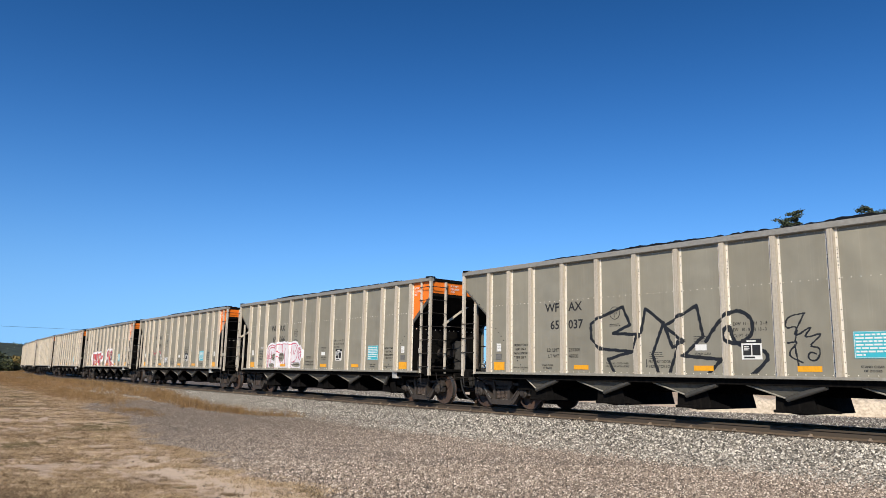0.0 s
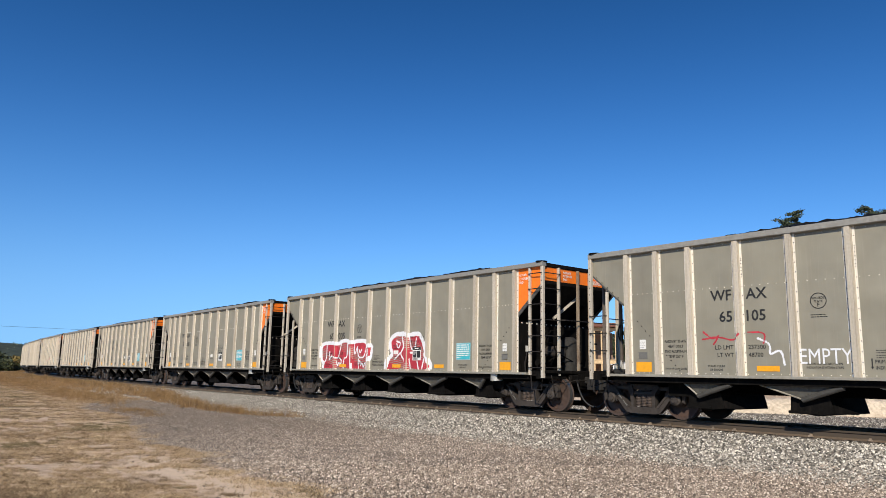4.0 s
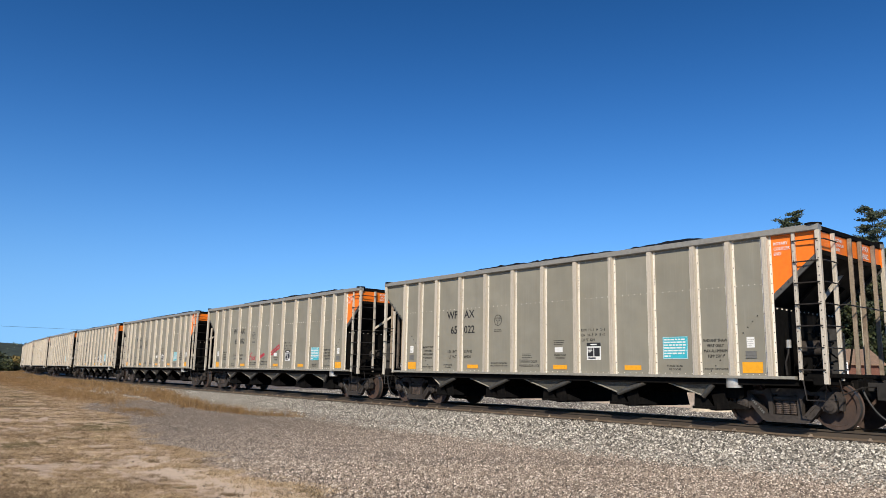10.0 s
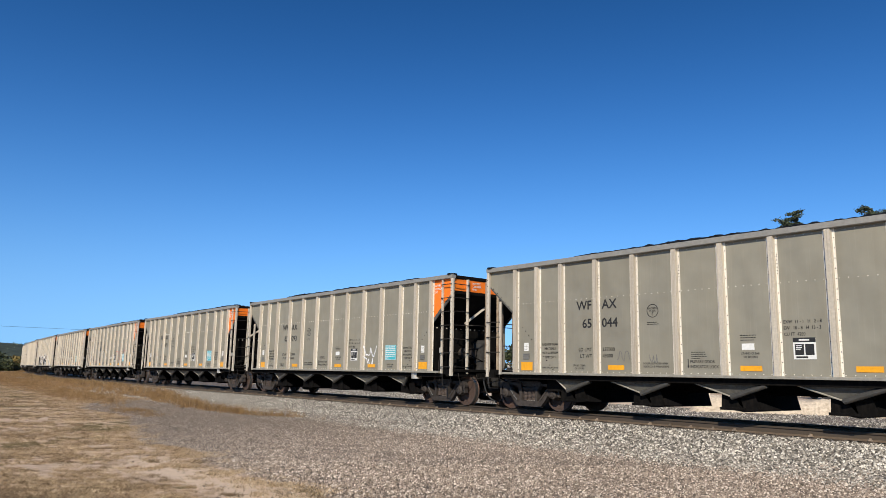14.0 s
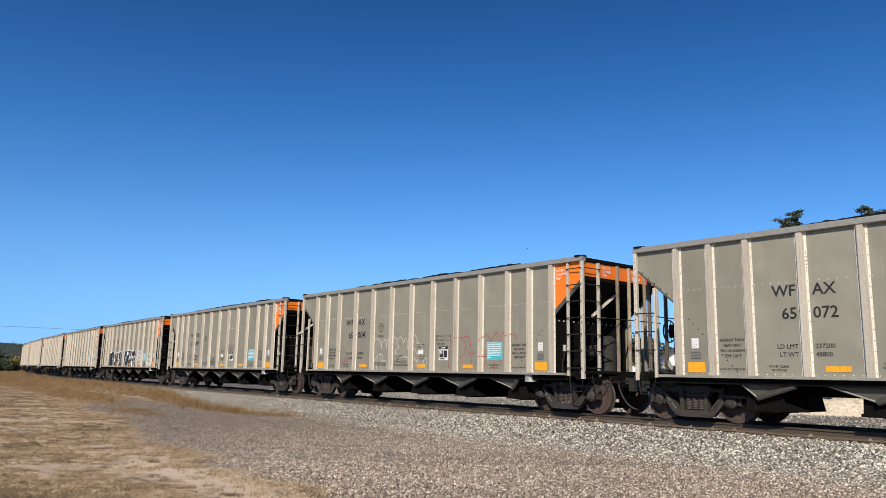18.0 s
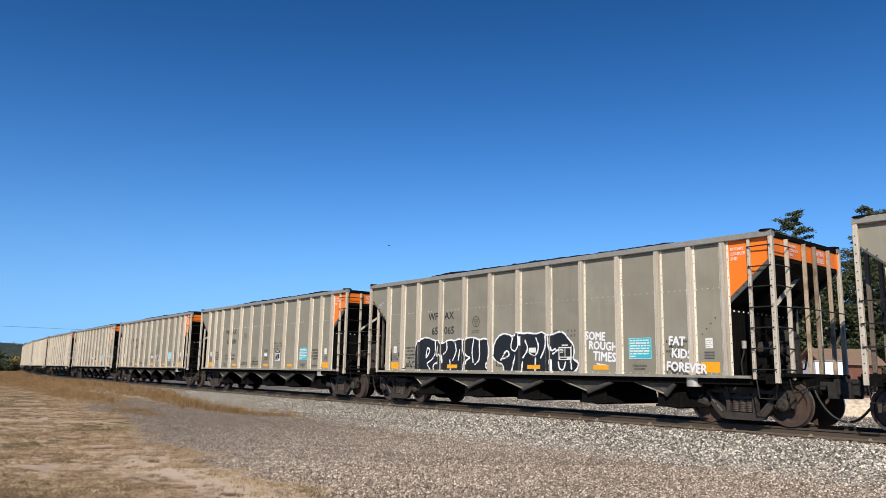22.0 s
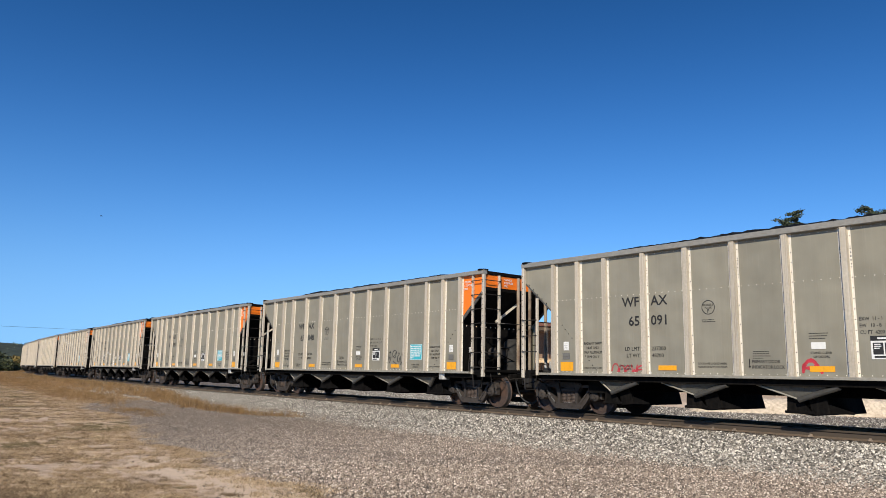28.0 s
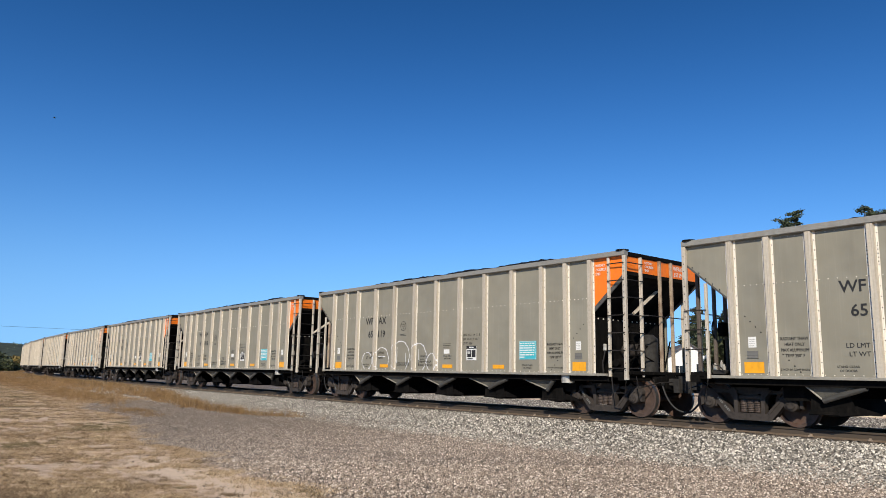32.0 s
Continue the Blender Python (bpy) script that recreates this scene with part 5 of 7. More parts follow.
def plant_grass():
    rng = np.random.default_rng(6)
    # tall russet grass: a strip at the foot of the ballast that thins out towards the lot, and looser stands in the meadow
    s, lat, x, y = tufts(27000, (-3.5, -230), (1.3, 12.0), rng, 1.9)
    wild = patchy(x, y, 0.22, 3.0)
    fine = patchy(x, y, 0.9, 5.0)
    far = soft(-s, 38, 60)
    mid = np.interp(-s, (3, 5, 8, 13, 21, 26, 40), (3.7, 3.9, 4.8, 4.5, 3.2, 2.7, 2.2))
    half = np.interp(-s, (3, 6, 8, 13, 21, 40), (0.30, 0.48, 0.52, 0.65, 0.95, 1.1))
    strip = 1 - np.abs(lat - mid) / half + 0.5 * fine - 0.12 * (s > -7) - 0.75 * soft(s, -7.5, -3.5)
    stand = 1 - np.hypot((s + 27) / 13, (lat - np.interp(-s, (15, 25, 35, 45), (7.0, 6.0, 4.9, 4.2))) / 2.2) + 0.6 * fine + 0.3 * wild
    clump = 1 - np.hypot((s + 11) / 2.6, (lat - 7.7) / 0.8) + 0.6 * fine
    rest = far * (0.3 + wild + 0.8 * fine - 0.25 * soft(lat, 5, 9))
    verge = soft(-s, 22, 30) * (0.45 + 0.55 * fine) * soft(lat, 2.0, 3.0) * soft(-lat, -8, -6)
    full = np.maximum.reduce([strip * (1 - 0.6 * far), 0.8 * stand, 0.7 * clump, rest, verge])
    keep = (full > 0.12) & (rng.uniform(0, 1, len(s)) < 0.35 + full) & (lat > 1.5)
    tall = np.clip(0.35 + full, 0.3, 1.0) * np.where(strip > np.maximum(stand, clump), 0.95, 0.5) * (1 - 0.15 * soft(s, -15, -8))
    s, lat, x, y, tall = s[keep], lat[keep], x[keep], y[keep], tall[keep]
    k, bx, by, z = tuft_blades(s, lat, x, y, 15, 0.12, rng)
    h = (0.10 + 0.44 * rng.uniform(0, 1, len(k)) ** 1.4) * tall[k]
    thing("tall_grass", "tall russet dry grass along the ballast", "dry grass", "", "stuff", None,
          blades("tall_grass", bx, by, z, h, rng.uniform(0.005, 0.012, len(k)) * (1 + np.clip(-s[k] / 60, 0, 2.0)), rng.uniform(0.15, 1.0, len(k)), RUSSET, rng))
    # the meadow: low separate clumps of straw, some browner, some half green, with bare sand between
    n = 150000
    y = 8.6 + 66 * rng.uniform(0, 1, n) ** 1.9
    x = -y * rng.uniform(0.0, 0.64, n)
    s, lat = beside(x, y)
    bal, gra, san = zones(x, y, s, lat)
    clumps = patchy(x, y, 5.0, 2.0) * 0.75 + patchy(x, y, 12.0, 7.0) * 0.55 + patchy(x, y, 0.45, 1.0) * 0.25
    keep = (gra < 0.4) & (lat > 4.0) & (clumps > 0.09 + 0.27 * san - 0.10 * soft(y, 20, 40))
    s, lat, x, y, clumps = s[keep], lat[keep], x[keep], y[keep], clumps[keep]
    green = patchy(x, y, 0.4, 6.0) + 0.4 * rng.normal(0, 0.3, len(x)) > 0.40
    brown = ~green & (patchy(x, y, 1.1, 4.0) + rng.normal(0, 0.2, len(x)) > 0.04)
    for mat, sel, name, label in ((STRAW, ~green & ~brown, "meadow_grass", "sparse flattened straw-coloured meadow grass"),
                                  (BROWN, brown, "meadow_grass", "matted brown meadow grass"),
                                  (GREENISH, green, "meadow_weeds", "low half-green weeds in the dry meadow")):
        far = np.clip((y[sel] - 9) / 45, 0, 1)
        size = rng.uniform(0.03, 0.07, sel.sum()) * (1 + 0.8 * far) * (0.7 + 1.0 * np.clip(clumps[sel], 0, 0.6))
        k = np.repeat(np.arange(sel.sum()), 15)
        bx, by = x[sel][k] + rng.normal(0, 1, len(k)) * size[k] * 0.8, y[sel][k] + rng.normal(0, 1, len(k)) * size[k] * 0.8
        z = (ground_z(s[sel], lat[sel]) + relief(x[sel], y[sel], lat[sel]))[k] - 0.006
        h = rng.uniform(0.4, 1.3, len(k)) * size[k] * 0.75
        thing(name, label, "dry grass", "", "stuff", None,
              blades(name, bx, by, z, h, rng.uniform(0.006, 0.012, len(k)) * (1 + 2.2 * far[k]), rng.uniform(0.4, 1.5, len(k)), mat, rng, True))
    # rounded cushions that stand out of the mat
    n = 11000
    y = 8.8 + 46 * rng.uniform(0, 1, n) ** 1.7
    x = -y * rng.uniform(0.0, 0.64, n)
    s, lat = beside(x, y)
    bal, gra, san = zones(x, y, s, lat)
    keep = (gra < 0.3) & (lat > 4.5) & (patchy(x, y, 0.8, 9.0) + rng.normal(0, 0.25, n) > 0.0 + 0.55 * san)
    s, lat, x, y = s[keep], lat[keep], x[keep], y[keep]
    green = patchy(x, y, 0.4, 6.0) + rng.normal(0, 0.15, len(x)) > 0.30
    straw = ~green & (rng.uniform(0, 1, len(x)) < 0.6)
    for mat, sel, name, label in ((STRAW, straw, "grass_cushions", "low rounded cushions of pale straw grass"),
                                  (BROWN, ~green & ~straw, "grass_cushions", "low rounded cushions of brown grass"),
                                  (GREENISH, green, "weed_cushions", "low cushions of half-green weeds")):
        far = np.clip((y[sel] - 9) / 45, 0, 1)
        wide = rng.uniform(0.04, 0.12, sel.sum()) * (1 + 0.9 * far)
        k = np.repeat(np.arange(sel.sum()), 60)
        r, a = np.sqrt(rng.uniform(0, 1, len(k))), rng.uniform(0, 2 * math.pi, len(k))
        bx, by = x[sel][k] + 1.35 * wide[k] * r * np.cos(a), y[sel][k] + wide[k] * r * np.sin(a)
        z = (ground_z(s[sel], lat[sel]) + relief(x[sel], y[sel], lat[sel]))[k] - 0.006
        h = (1.08 - 0.75 * r * r) * rng.uniform(0.6, 1.15, len(k)) * wide[k] * 0.60
        thing(name, label, "dry grass", "", "stuff", None,
              blades(name, bx, by, z, h, rng.uniform(0.012, 0.026, len(k)) * (1 + 1.2 * far[k]), rng.uniform(0.7, 2.0, len(k)), mat, rng, True))
    # weeds at the edge between sand and gravel
    n = 4200
    y = 9.6 + 12.0 * rng.uniform(0, 1, n) ** 1.4
    off = rng.normal(-0.15, 0.32, n)
    x = np.interp(y, *LOT_EDGE) + off
    keep = patchy(x, y, 1.3, 8.0) > 0.0
    x, y = x[keep], y[keep]
    s, lat = beside(x, y)
    k, bx, by, z = tuft_blades(s, lat, x, y, 7, 0.04, rng)
    thing("edge_weeds", "pale straw weeds where sand meets gravel", "dry grass", "", "stuff", None,
          blades("edge_weeds", bx, by, z, rng.uniform(0.02, 0.065, len(k)), rng.uniform(0.005, 0.009, len(k)), rng.uniform(0.3, 1.2, len(k)), STRAW, rng))


plant_grass()


# ---------------------------------------------------------------- trees
NEEDLES = island_material("spruce_needles", ((0.022, 0.033, 0.018), (0.055, 0.078, 0.042), (0.10, 0.125, 0.066), (0.17, 0.19, 0.10)), 0.7)
LEAVES = island_material("green_leaves", ((0.014, 0.021, 0.008), (0.032, 0.045, 0.015), (0.06, 0.075, 0.024), (0.11, 0.12, 0.045)), 0.7)
AUTUMN = island_material("yellowing_leaves", ((0.10, 0.07, 0.015), (0.22, 0.15, 0.03), (0.32, 0.22, 0.05), (0.40, 0.30, 0.09)), 0.7)
BARK = material("grey_brown_bark", (0.13, 0.10, 0.08), 0.9, 0.0, 0.3, 8, 0.02, 0.4, (0.06, 0.05, 0.04), (4, 4, 0.4))
TWIG = material("pale_bare_twigs", (0.34, 0.29, 0.23), 0.85, 0.0, 0.2, 8)


def leaf_cards(name, c, size, up, mat, rng, slim=0.45):
    """Small leaf or needle sprays: folded diamonds about the places c."""
    n = len(c)
    d = rng.normal(0, 1, (n, 3))
    d[:, 2] = d[:, 2] * 0.5 + up
    d /= np.linalg.norm(d, axis=1)[:, None]
    e = np.cross(d, rng.normal(0, 1, (n, 3)))
    e /= np.linalg.norm(e, axis=1)[:, None]
    w = np.cross(d, e)
    L, W = size[:, None], size[:, None] * slim
    p = np.stack([c, c + d * L * 0.5 + e * W + w * W * 0.3, c + d * L, c + d * L * 0.5 - e * W + w * W * 0.3], 1)
    f = np.array([(0, 1, 2), (0, 2, 3)])[None] + (np.arange(n) * 4)[:, None, None]
    return big_mesh(name, p.reshape(-1, 3), f.reshape(-1, 3), mat)


def spruce(place, height, radius, seed, label, bare=0.0):
    rng = np.random.default_rng(seed)
    tree = thing("spruce_tree", label, "tree", "", "", pose(*place))
    g = Geo().cyl((0, 0, 0), (0.1, 0, height * 0.97), height * 0.017, 8, 0.02)
    part("trunk", g.mesh("trunk", BARK), tree)
    cs, sz, g = [], [], Geo()
    z = height * 0.06
    while z < height * 0.985:
        u = z / height
        reach = radius * (1 - u) ** 0.62 * (0.75 + 0.25 * min(1, u * 6)) + 0.15
        for k in range(max(4, int(9 - 4 * u))):
            a = rng.uniform(0, 2 * math.pi)
            r = reach * rng.uniform(0.35, 1.2)
            drop = rng.uniform(-0.40, 0.18) * r + 0.45 * u * r
            tip = np.array([math.cos(a) * r, math.sin(a) * r, z + drop])
            root = np.array([0, 0, z])
            g.tube([root, root * 0.45 + tip * 0.55 + np.array([0, 0, 0.1 * r]), tip], 0.012 + 0.008 * r, 3)
            n = int(34 + 125 * r)
            t = rng.uniform(0.15, 1.0, n)
            p = root + (tip - root) * t[:, None]
            p[:, 2] += 0.4 * r * t * (1 - t)
            p += rng.normal(0, 0.07 + 0.05 * r, (n, 3)) * np.array([1, 1, 0.6])
            cs.append(p)
            sz.append(rng.uniform(0.14, 0.32, n))
        z += height * rng.uniform(0.020, 0.042)
    part("limbs", g.mesh("limbs", TWIG if bare else BARK), tree, "bare pale limbs" if bare else "")
    c, s = np.concatenate(cs), np.concatenate(sz)
    if bare:
        keep = rng.uniform(0, 1, len(c)) > bare
        c, s = c[keep], s[keep]
    part("crown", leaf_cards("crown", c, s, -0.15, NEEDLES, rng, 0.24), tree)
    return tree


def leafy(place, height, radius, seed, label, mat, name="broadleaf_tree", count=3200, leaf=0.3):
    rng = np.random.default_rng(seed)
    tree = thing(name, label, "tree", "", "", pose(*place))
    g = Geo().cyl((0, 0, -0.1), (0.1, 0.05, height * 0.5), height * 0.022, 8, height * 0.012)
    cs = []
    for k in range(11):
        a, r = rng.uniform(0, 2 * math.pi), radius * rng.uniform(0.15, 0.8)
        c = np.array([math.cos(a) * r, math.sin(a) * r, height * rng.uniform(0.32, 0.9)])
        g.tube([(0.05, 0.02, height * rng.uniform(0.2, 0.45)), tuple(c * 0.6 + np.array([0, 0, height * 0.12])), tuple(c)], height * 0.006, 4)
        n = count // 11
        d = rng.normal(0, 1, (n, 3))
        d /= np.linalg.norm(d, axis=1)[:, None]
        cs.append(c + d * (radius * rng.uniform(0.28, 0.52) * rng.uniform(0.45, 1.0, n) ** 0.5)[:, None] * np.array([1, 1, 0.8]))
    part("trunk", g.mesh("trunk", BARK), tree)
    c = np.concatenate(cs)
    c[:, 2] = np.maximum(c[:, 2], 0.25)
    part("crown", leaf_cards("crown", c, rng.uniform(leaf * 0.6, leaf * 1.4, len(c)), 0.1, mat, rng), tree)
    return tree


# ---------------------------------------------------------------- spray paint on the cars
def sprayed(car, name, label, mask, x0, z0, cell, mat, lift=0.0):
    """Painted cells of a fine raster, laid on the skin of the car and its ribs."""
    nx, nz = mask.shape
    xs, zs = x0 + cell * np.arange(nx + 1), z0 + cell * np.arange(nz + 1)
    y = -(skin_y(xs) + 0.0022 + lift)
    ids = -np.ones((nx + 1, nz + 1), int)
    i, j = np.nonzero(mask)
    quad = [(i, j), (i + 1, j), (i + 1, j + 1), (i, j + 1)]
    used = np.zeros((nx + 1, nz + 1), bool)
    for a, b in quad:
        used[a, b] = True
    ids[used] = np.arange(used.sum())
    a, b = np.nonzero(used)
    v = np.stack([xs[a], y[a], zs[b]], 1)
    f = np.stack([ids[p, q] for p, q in quad], 1)
    if len(f):
        part(name, big_mesh(name, v, f, mat), car, label)


def stroke_field(strokes, x, z):
    """Distance from every raster point to the nearest stroke."""
    best = np.full(x.shape, 9.0)
    for st in strokes:
        for (ax, az), (bx, bz) in zip(st[:-1], st[1:]):
            dx, dz = bx - ax, bz - az
            t = np.clip(((x - ax) * dx + (z - az) * dz) / (dx * dx + dz * dz + 1e-9), 0, 1)
            best = np.minimum(best, np.hypot(x - ax - t * dx, z - az - t * dz))
    return best


def rounded(st, times=2):
    """Corners of a stroke cut off, so that it runs in curves."""
    for k in range(times):
        out = [st[0]]
        for (ax, az), (bx, bz) in zip(st[:-1], st[1:]):
            out += [(ax * 0.75 + bx * 0.25, az * 0.75 + bz * 0.25), (ax * 0.25 + bx * 0.75, az * 0.25 + bz * 0.75)]
        st = out + [st[-1]]
    return st


def raster(x0, x1, z0, z1, cell):
    xs, zs = np.arange(x0, x1, cell) + cell / 2, np.arange(z0, z1, cell) + cell / 2
    return np.meshgrid(xs, zs, indexing="ij")


def ragged(x, z, amount, scale=22.0):
    return amount * (np.sin(x * scale + 3 * np.sin(z * scale * 0.7)) + np.sin(z * scale * 1.3 + x * 5)) * 0.5


def tag(car, label, strokes, width, mat, name="spray_tag", cell=0.012, curve=True):
    strokes = [rounded(s) if curve else s for s in strokes]
    px, pz = [p[0] for s in strokes for p in s], [p[1] for s in strokes for p in s]
    x0, z0 = min(px) - width, max(1.075, min(pz) - width)
    x, z = raster(x0, max(px) + width, z0, max(pz) + width, cell)
    sprayed(car, name, label, stroke_field(strokes, x, z) + ragged(x, z, width * 0.12) < width / 2, x0, z0, cell, mat)


def bubbles(car, label, blobs, cuts, fill, line, halo, line_w=0.035, halo_w=0.05, cell=0.014, streaky=False, name="spray_piece"):
    """Swollen letter shapes: merged ellipses (x, z, rx, rz), inner line strokes, an outline and a halo."""
    x0, x1 = min(b[0] - b[2] for b in blobs) - 0.15, max(b[0] + b[2] for b in blobs) + 0.15
    z0, z1 = 1.075, max(b[1] + b[3] for b in blobs) + 0.15
    x, z = raster(x0, x1, z0, z1, cell)
    d = np.full(x.shape, 9.0)
    for bx, bz, rx, rz in blobs:
        u = np.hypot((x - bx) / rx, (z - bz) / rz)
        d = np.minimum(d, (u - 1) * min(rx, rz))
    d = d + ragged(x, z, 0.012)
    c = stroke_field([rounded(s) for s in cuts], x, z) if cuts else np.full(x.shape, 9.0)
    inside = d < 0
    lines = (np.abs(d) < line_w / 2) | ((c < line_w * 0.55) & inside)
    body = inside & ~lines
    if streaky:
        body &= (np.sin(z * 95 + 2 * np.sin(x * 9)) + 0.9 * np.sin(x * 3.1 + z * 7)) > -0.9
    if fill:
        sprayed(car, name, label, body, x0, z0, cell, fill)
    sprayed(car, "spray_outline", "", lines, x0, z0, cell, line)
    if halo:
        sprayed(car, "spray_halo", "", (d >= line_w / 2) & (d < line_w / 2 + halo_w), x0, z0, cell, halo)


def piece(car, label, outline, inner, fill, line, halo=None, line_w=0.04, halo_w=0.06, gaps=(), streaky=False, cell=0.014):
    """Letters run together: a closed outline with a fill, inner strokes, a halo round it, and ovals left bare."""
    ring = rounded(outline + outline[:1], 1)
    px, pz = [q[0] for q in ring], [q[1] for q in ring]
    x0, z0 = min(px) - 0.15, 1.075
    x, z = raster(x0, max(px) + 0.15, z0, max(pz) + 0.15, cell)
    inside = np.zeros(x.shape, bool)
    for (ax, az), (bx, bz) in zip(ring, ring[1:] + ring[:1]):
        if az != bz:
            inside ^= ((z < az) != (z < bz)) & (x < ax + (bx - ax) * (z - az) / (bz - az))
    d = stroke_field([ring], x, z) + ragged(x, z, 0.006)
    c = stroke_field([rounded(q) for q in inner], x, z) + ragged(x, z, 0.005)
    bare = np.zeros(x.shape, bool)
    for gx, gz, rx, rz in gaps:
        bare |= np.hypot((x - gx) / rx, (z - gz) / rz) + ragged(x, z, 0.06) < 1
    lines = ((d < line_w / 2) | ((c < line_w * 0.5) & inside)) & ~bare
    body = inside & ~lines & ~bare
    if streaky:
        body &= (np.sin(z * 95 + 2 * np.sin(x * 9)) + 0.9 * np.sin(x * 3.1 + z * 7)) > -0.9
    sprayed(car, "spray_fill", label, body, x0, z0, cell, fill)
    sprayed(car, "spray_outline", "", lines, x0, z0, cell, line)
    if halo:
        sprayed(car, "spray_halo", "", ~inside & ~lines & (d < line_w / 2 + halo_w), x0, z0, cell, halo)


def scribble(x0, x1, z0, z1, n, seed):
    """A quick looping scrawl inside a box."""
    r = random.Random(seed)
    return [[(x0 + (x1 - x0) * (k + r.uniform(-0.6, 0.6)) / n, r.choice((z0, z1)) + (z1 - z0) * r.uniform(-0.2, 0.2) * (1 if k % 2 else -1)) for k in range(n + 1)]]


def paint_cars():
    c = cars[0]
    tag(c, "large black sprayed angular letters", [
        [(-1.54, 2.64), (-2.23, 2.4), (-2.52, 2.25), (-2.5, 1.88), (-2.19, 1.63), (-1.27, 1.56), (-2.0, 1.38), (-1.76, 0.98)],
        [(-1.54, 2.64), (-1.33, 2.2), (-1.83, 2.0), (-1.07, 1.96), (-1.25, 1.57)],
        [(-1.02, 2.0), (-0.89, 2.56), (-0.41, 2.2), (-0.72, 1.49), (-0.55, 0.98)],
        [(-0.41, 2.2), (-0.19, 1.63), (0.11, 1.78), (-0.39, 2.13), (0.45, 2.56), (0.58, 1.87), (0.09, 1.45), (1.0, 1.37), (0.6, 0.98)],
        [(0.0, 1.78), (-0.3, 1.01)]], 0.075, SPRAY_BLACK, curve=False)
    tag(c, "black sprayed looping letter", [
        [(0.64, 1.76), (1.01, 2.25), (1.43, 2.44), (1.75, 2.18), (1.68, 1.81), (1.28, 1.67), (1.03, 1.86), (1.23, 2.14), (1.28, 1.67), (2.13, 1.52), (1.79, 1.12), (1.47, 0.98)]], 0.08, SPRAY_BLACK)
    tag(c, "thin black sprayed tag", [
        [(2.8, 2.27), (2.44, 2.22), (2.39, 1.96), (2.66, 2.04), (2.58, 1.72)], [(2.77, 2.23), (2.51, 1.75), (2.98, 2.06), (2.71, 1.75), (3.16, 1.9), (2.89, 1.65)],
        [(2.44, 1.69), (2.67, 1.72), (2.39, 1.46), (2.71, 1.3)], [(2.57, 1.65), (2.64, 1.14)],
        [(2.89, 1.62), (3.08, 1.58), (3.0, 1.33), (2.81, 1.36), (2.85, 1.52), (2.98, 1.47)], [(2.64, 1.14), (3.02, 1.19)]], 0.032, SPRAY_BLACK)
    piece(cars[1], "pale pink swollen letters with red lines and white edge",
          [(-4.33, 1.72), (-4.28, 1.93), (-4.03, 2.05), (-3.73, 2.02), (-3.48, 1.9), (-3.39, 2.04), (-3.16, 2.08), (-2.97, 2.03), (-2.89, 2.09), (-2.62, 2.05), (-2.39, 2.08), (-2.16, 2.01), (-2.01, 2.08), (-1.72, 2.08), (-1.54, 1.93), (-1.5, 1.81), (-1.35, 1.93), (-1.18, 1.85), (-1.12, 1.66), (-1.18, 1.45), (-1.28, 1.31), (-1.24, 1.2), (-1.3, 1.04), (-1.69, 0.98), (-2.17, 1.01), (-2.68, 0.99), (-3.38, 0.99), (-3.84, 0.93), (-4.19, 0.97), (-4.28, 1.18), (-4.3, 1.45)],
          [[(-3.48, 1.89), (-3.97, 1.95), (-4.19, 1.82), (-4.23, 1.55), (-4.11, 1.23)],
             [(-3.48, 1.9), (-3.43, 1.7), (-3.52, 1.55), (-3.54, 1.24), (-3.44, 1.03)],
             [(-3.92, 1.76), (-3.97, 1.29)],
             [(-3.72, 1.79), (-3.7, 1.55)],
             [(-3.39, 1.96), (-3.35, 1.7), (-3.07, 1.7), (-3.19, 1.49), (-3.36, 1.55)],
             [(-2.95, 2), (-2.92, 1.49)],
             [(-2.66, 1.89), (-2.73, 1.54), (-2.67, 1.24)],
             [(-2.39, 2.03), (-2.49, 1.69), (-2.39, 1.09)],
             [(-2.09, 2), (-2.14, 1.53), (-2.09, 1.1)],
             [(-1.77, 1.98), (-1.55, 1.72), (-1.67, 1.39), (-2.01, 1.29)],
             [(-1.96, 1.77), (-1.87, 1.58), (-1.76, 1.77)],
             [(-1.5, 1.71), (-1.4, 1.84), (-1.18, 1.8), (-1.17, 1.57), (-1.34, 1.36), (-1.52, 1.53), (-1.5, 1.71)],
             [(-1.41, 1.69), (-1.3, 1.71), (-1.38, 1.52), (-1.24, 1.57)],
             [(-4.25, 1.02), (-3.72, 1.08), (-3.38, 1.01), (-2.94, 1.04)],
             [(-4.22, 1.77), (-4.11, 1.61), (-4.17, 1.45), (-3.99, 1.45)],
             [(-3.19, 1.44), (-3.09, 1.24), (-2.89, 1.44), (-2.88, 1.24)]],
          SPRAY_PINK, SPRAY_CRIMSON, SPRAY_WHITE, 0.036, 0.08,
          ((-3.69, 1.51, 0.22, 0.15), (-2.97, 1.52, 0.24, 0.19), (-3.86, 1.17, 0.27, 0.09), (-1.62, 1.19, 0.39, 0.08)))
    tag(cars[1], "small white horned mark", [[(-4.99, 1.94), (-4.91, 1.91), (-4.83, 1.94)],
             [(-4.91, 1.91), (-4.91, 1.87)]], 0.022, SPRAY_WHITE, curve=False, cell=0.008)
    c = cars[2]
    tag(c, "red sprayed scrawl", [[(-4.25, 1.96), (-4.02, 1.78), (-3.85, 1.91), (-4.02, 1.69)], [(-4.28, 1.80), (-3.90, 1.86), (-3.56, 1.75), (-3.4, 1.9)], [(-3.23, 1.93), (-2.85, 1.92), (-2.91, 1.69)]], 0.035, SPRAY_RED)
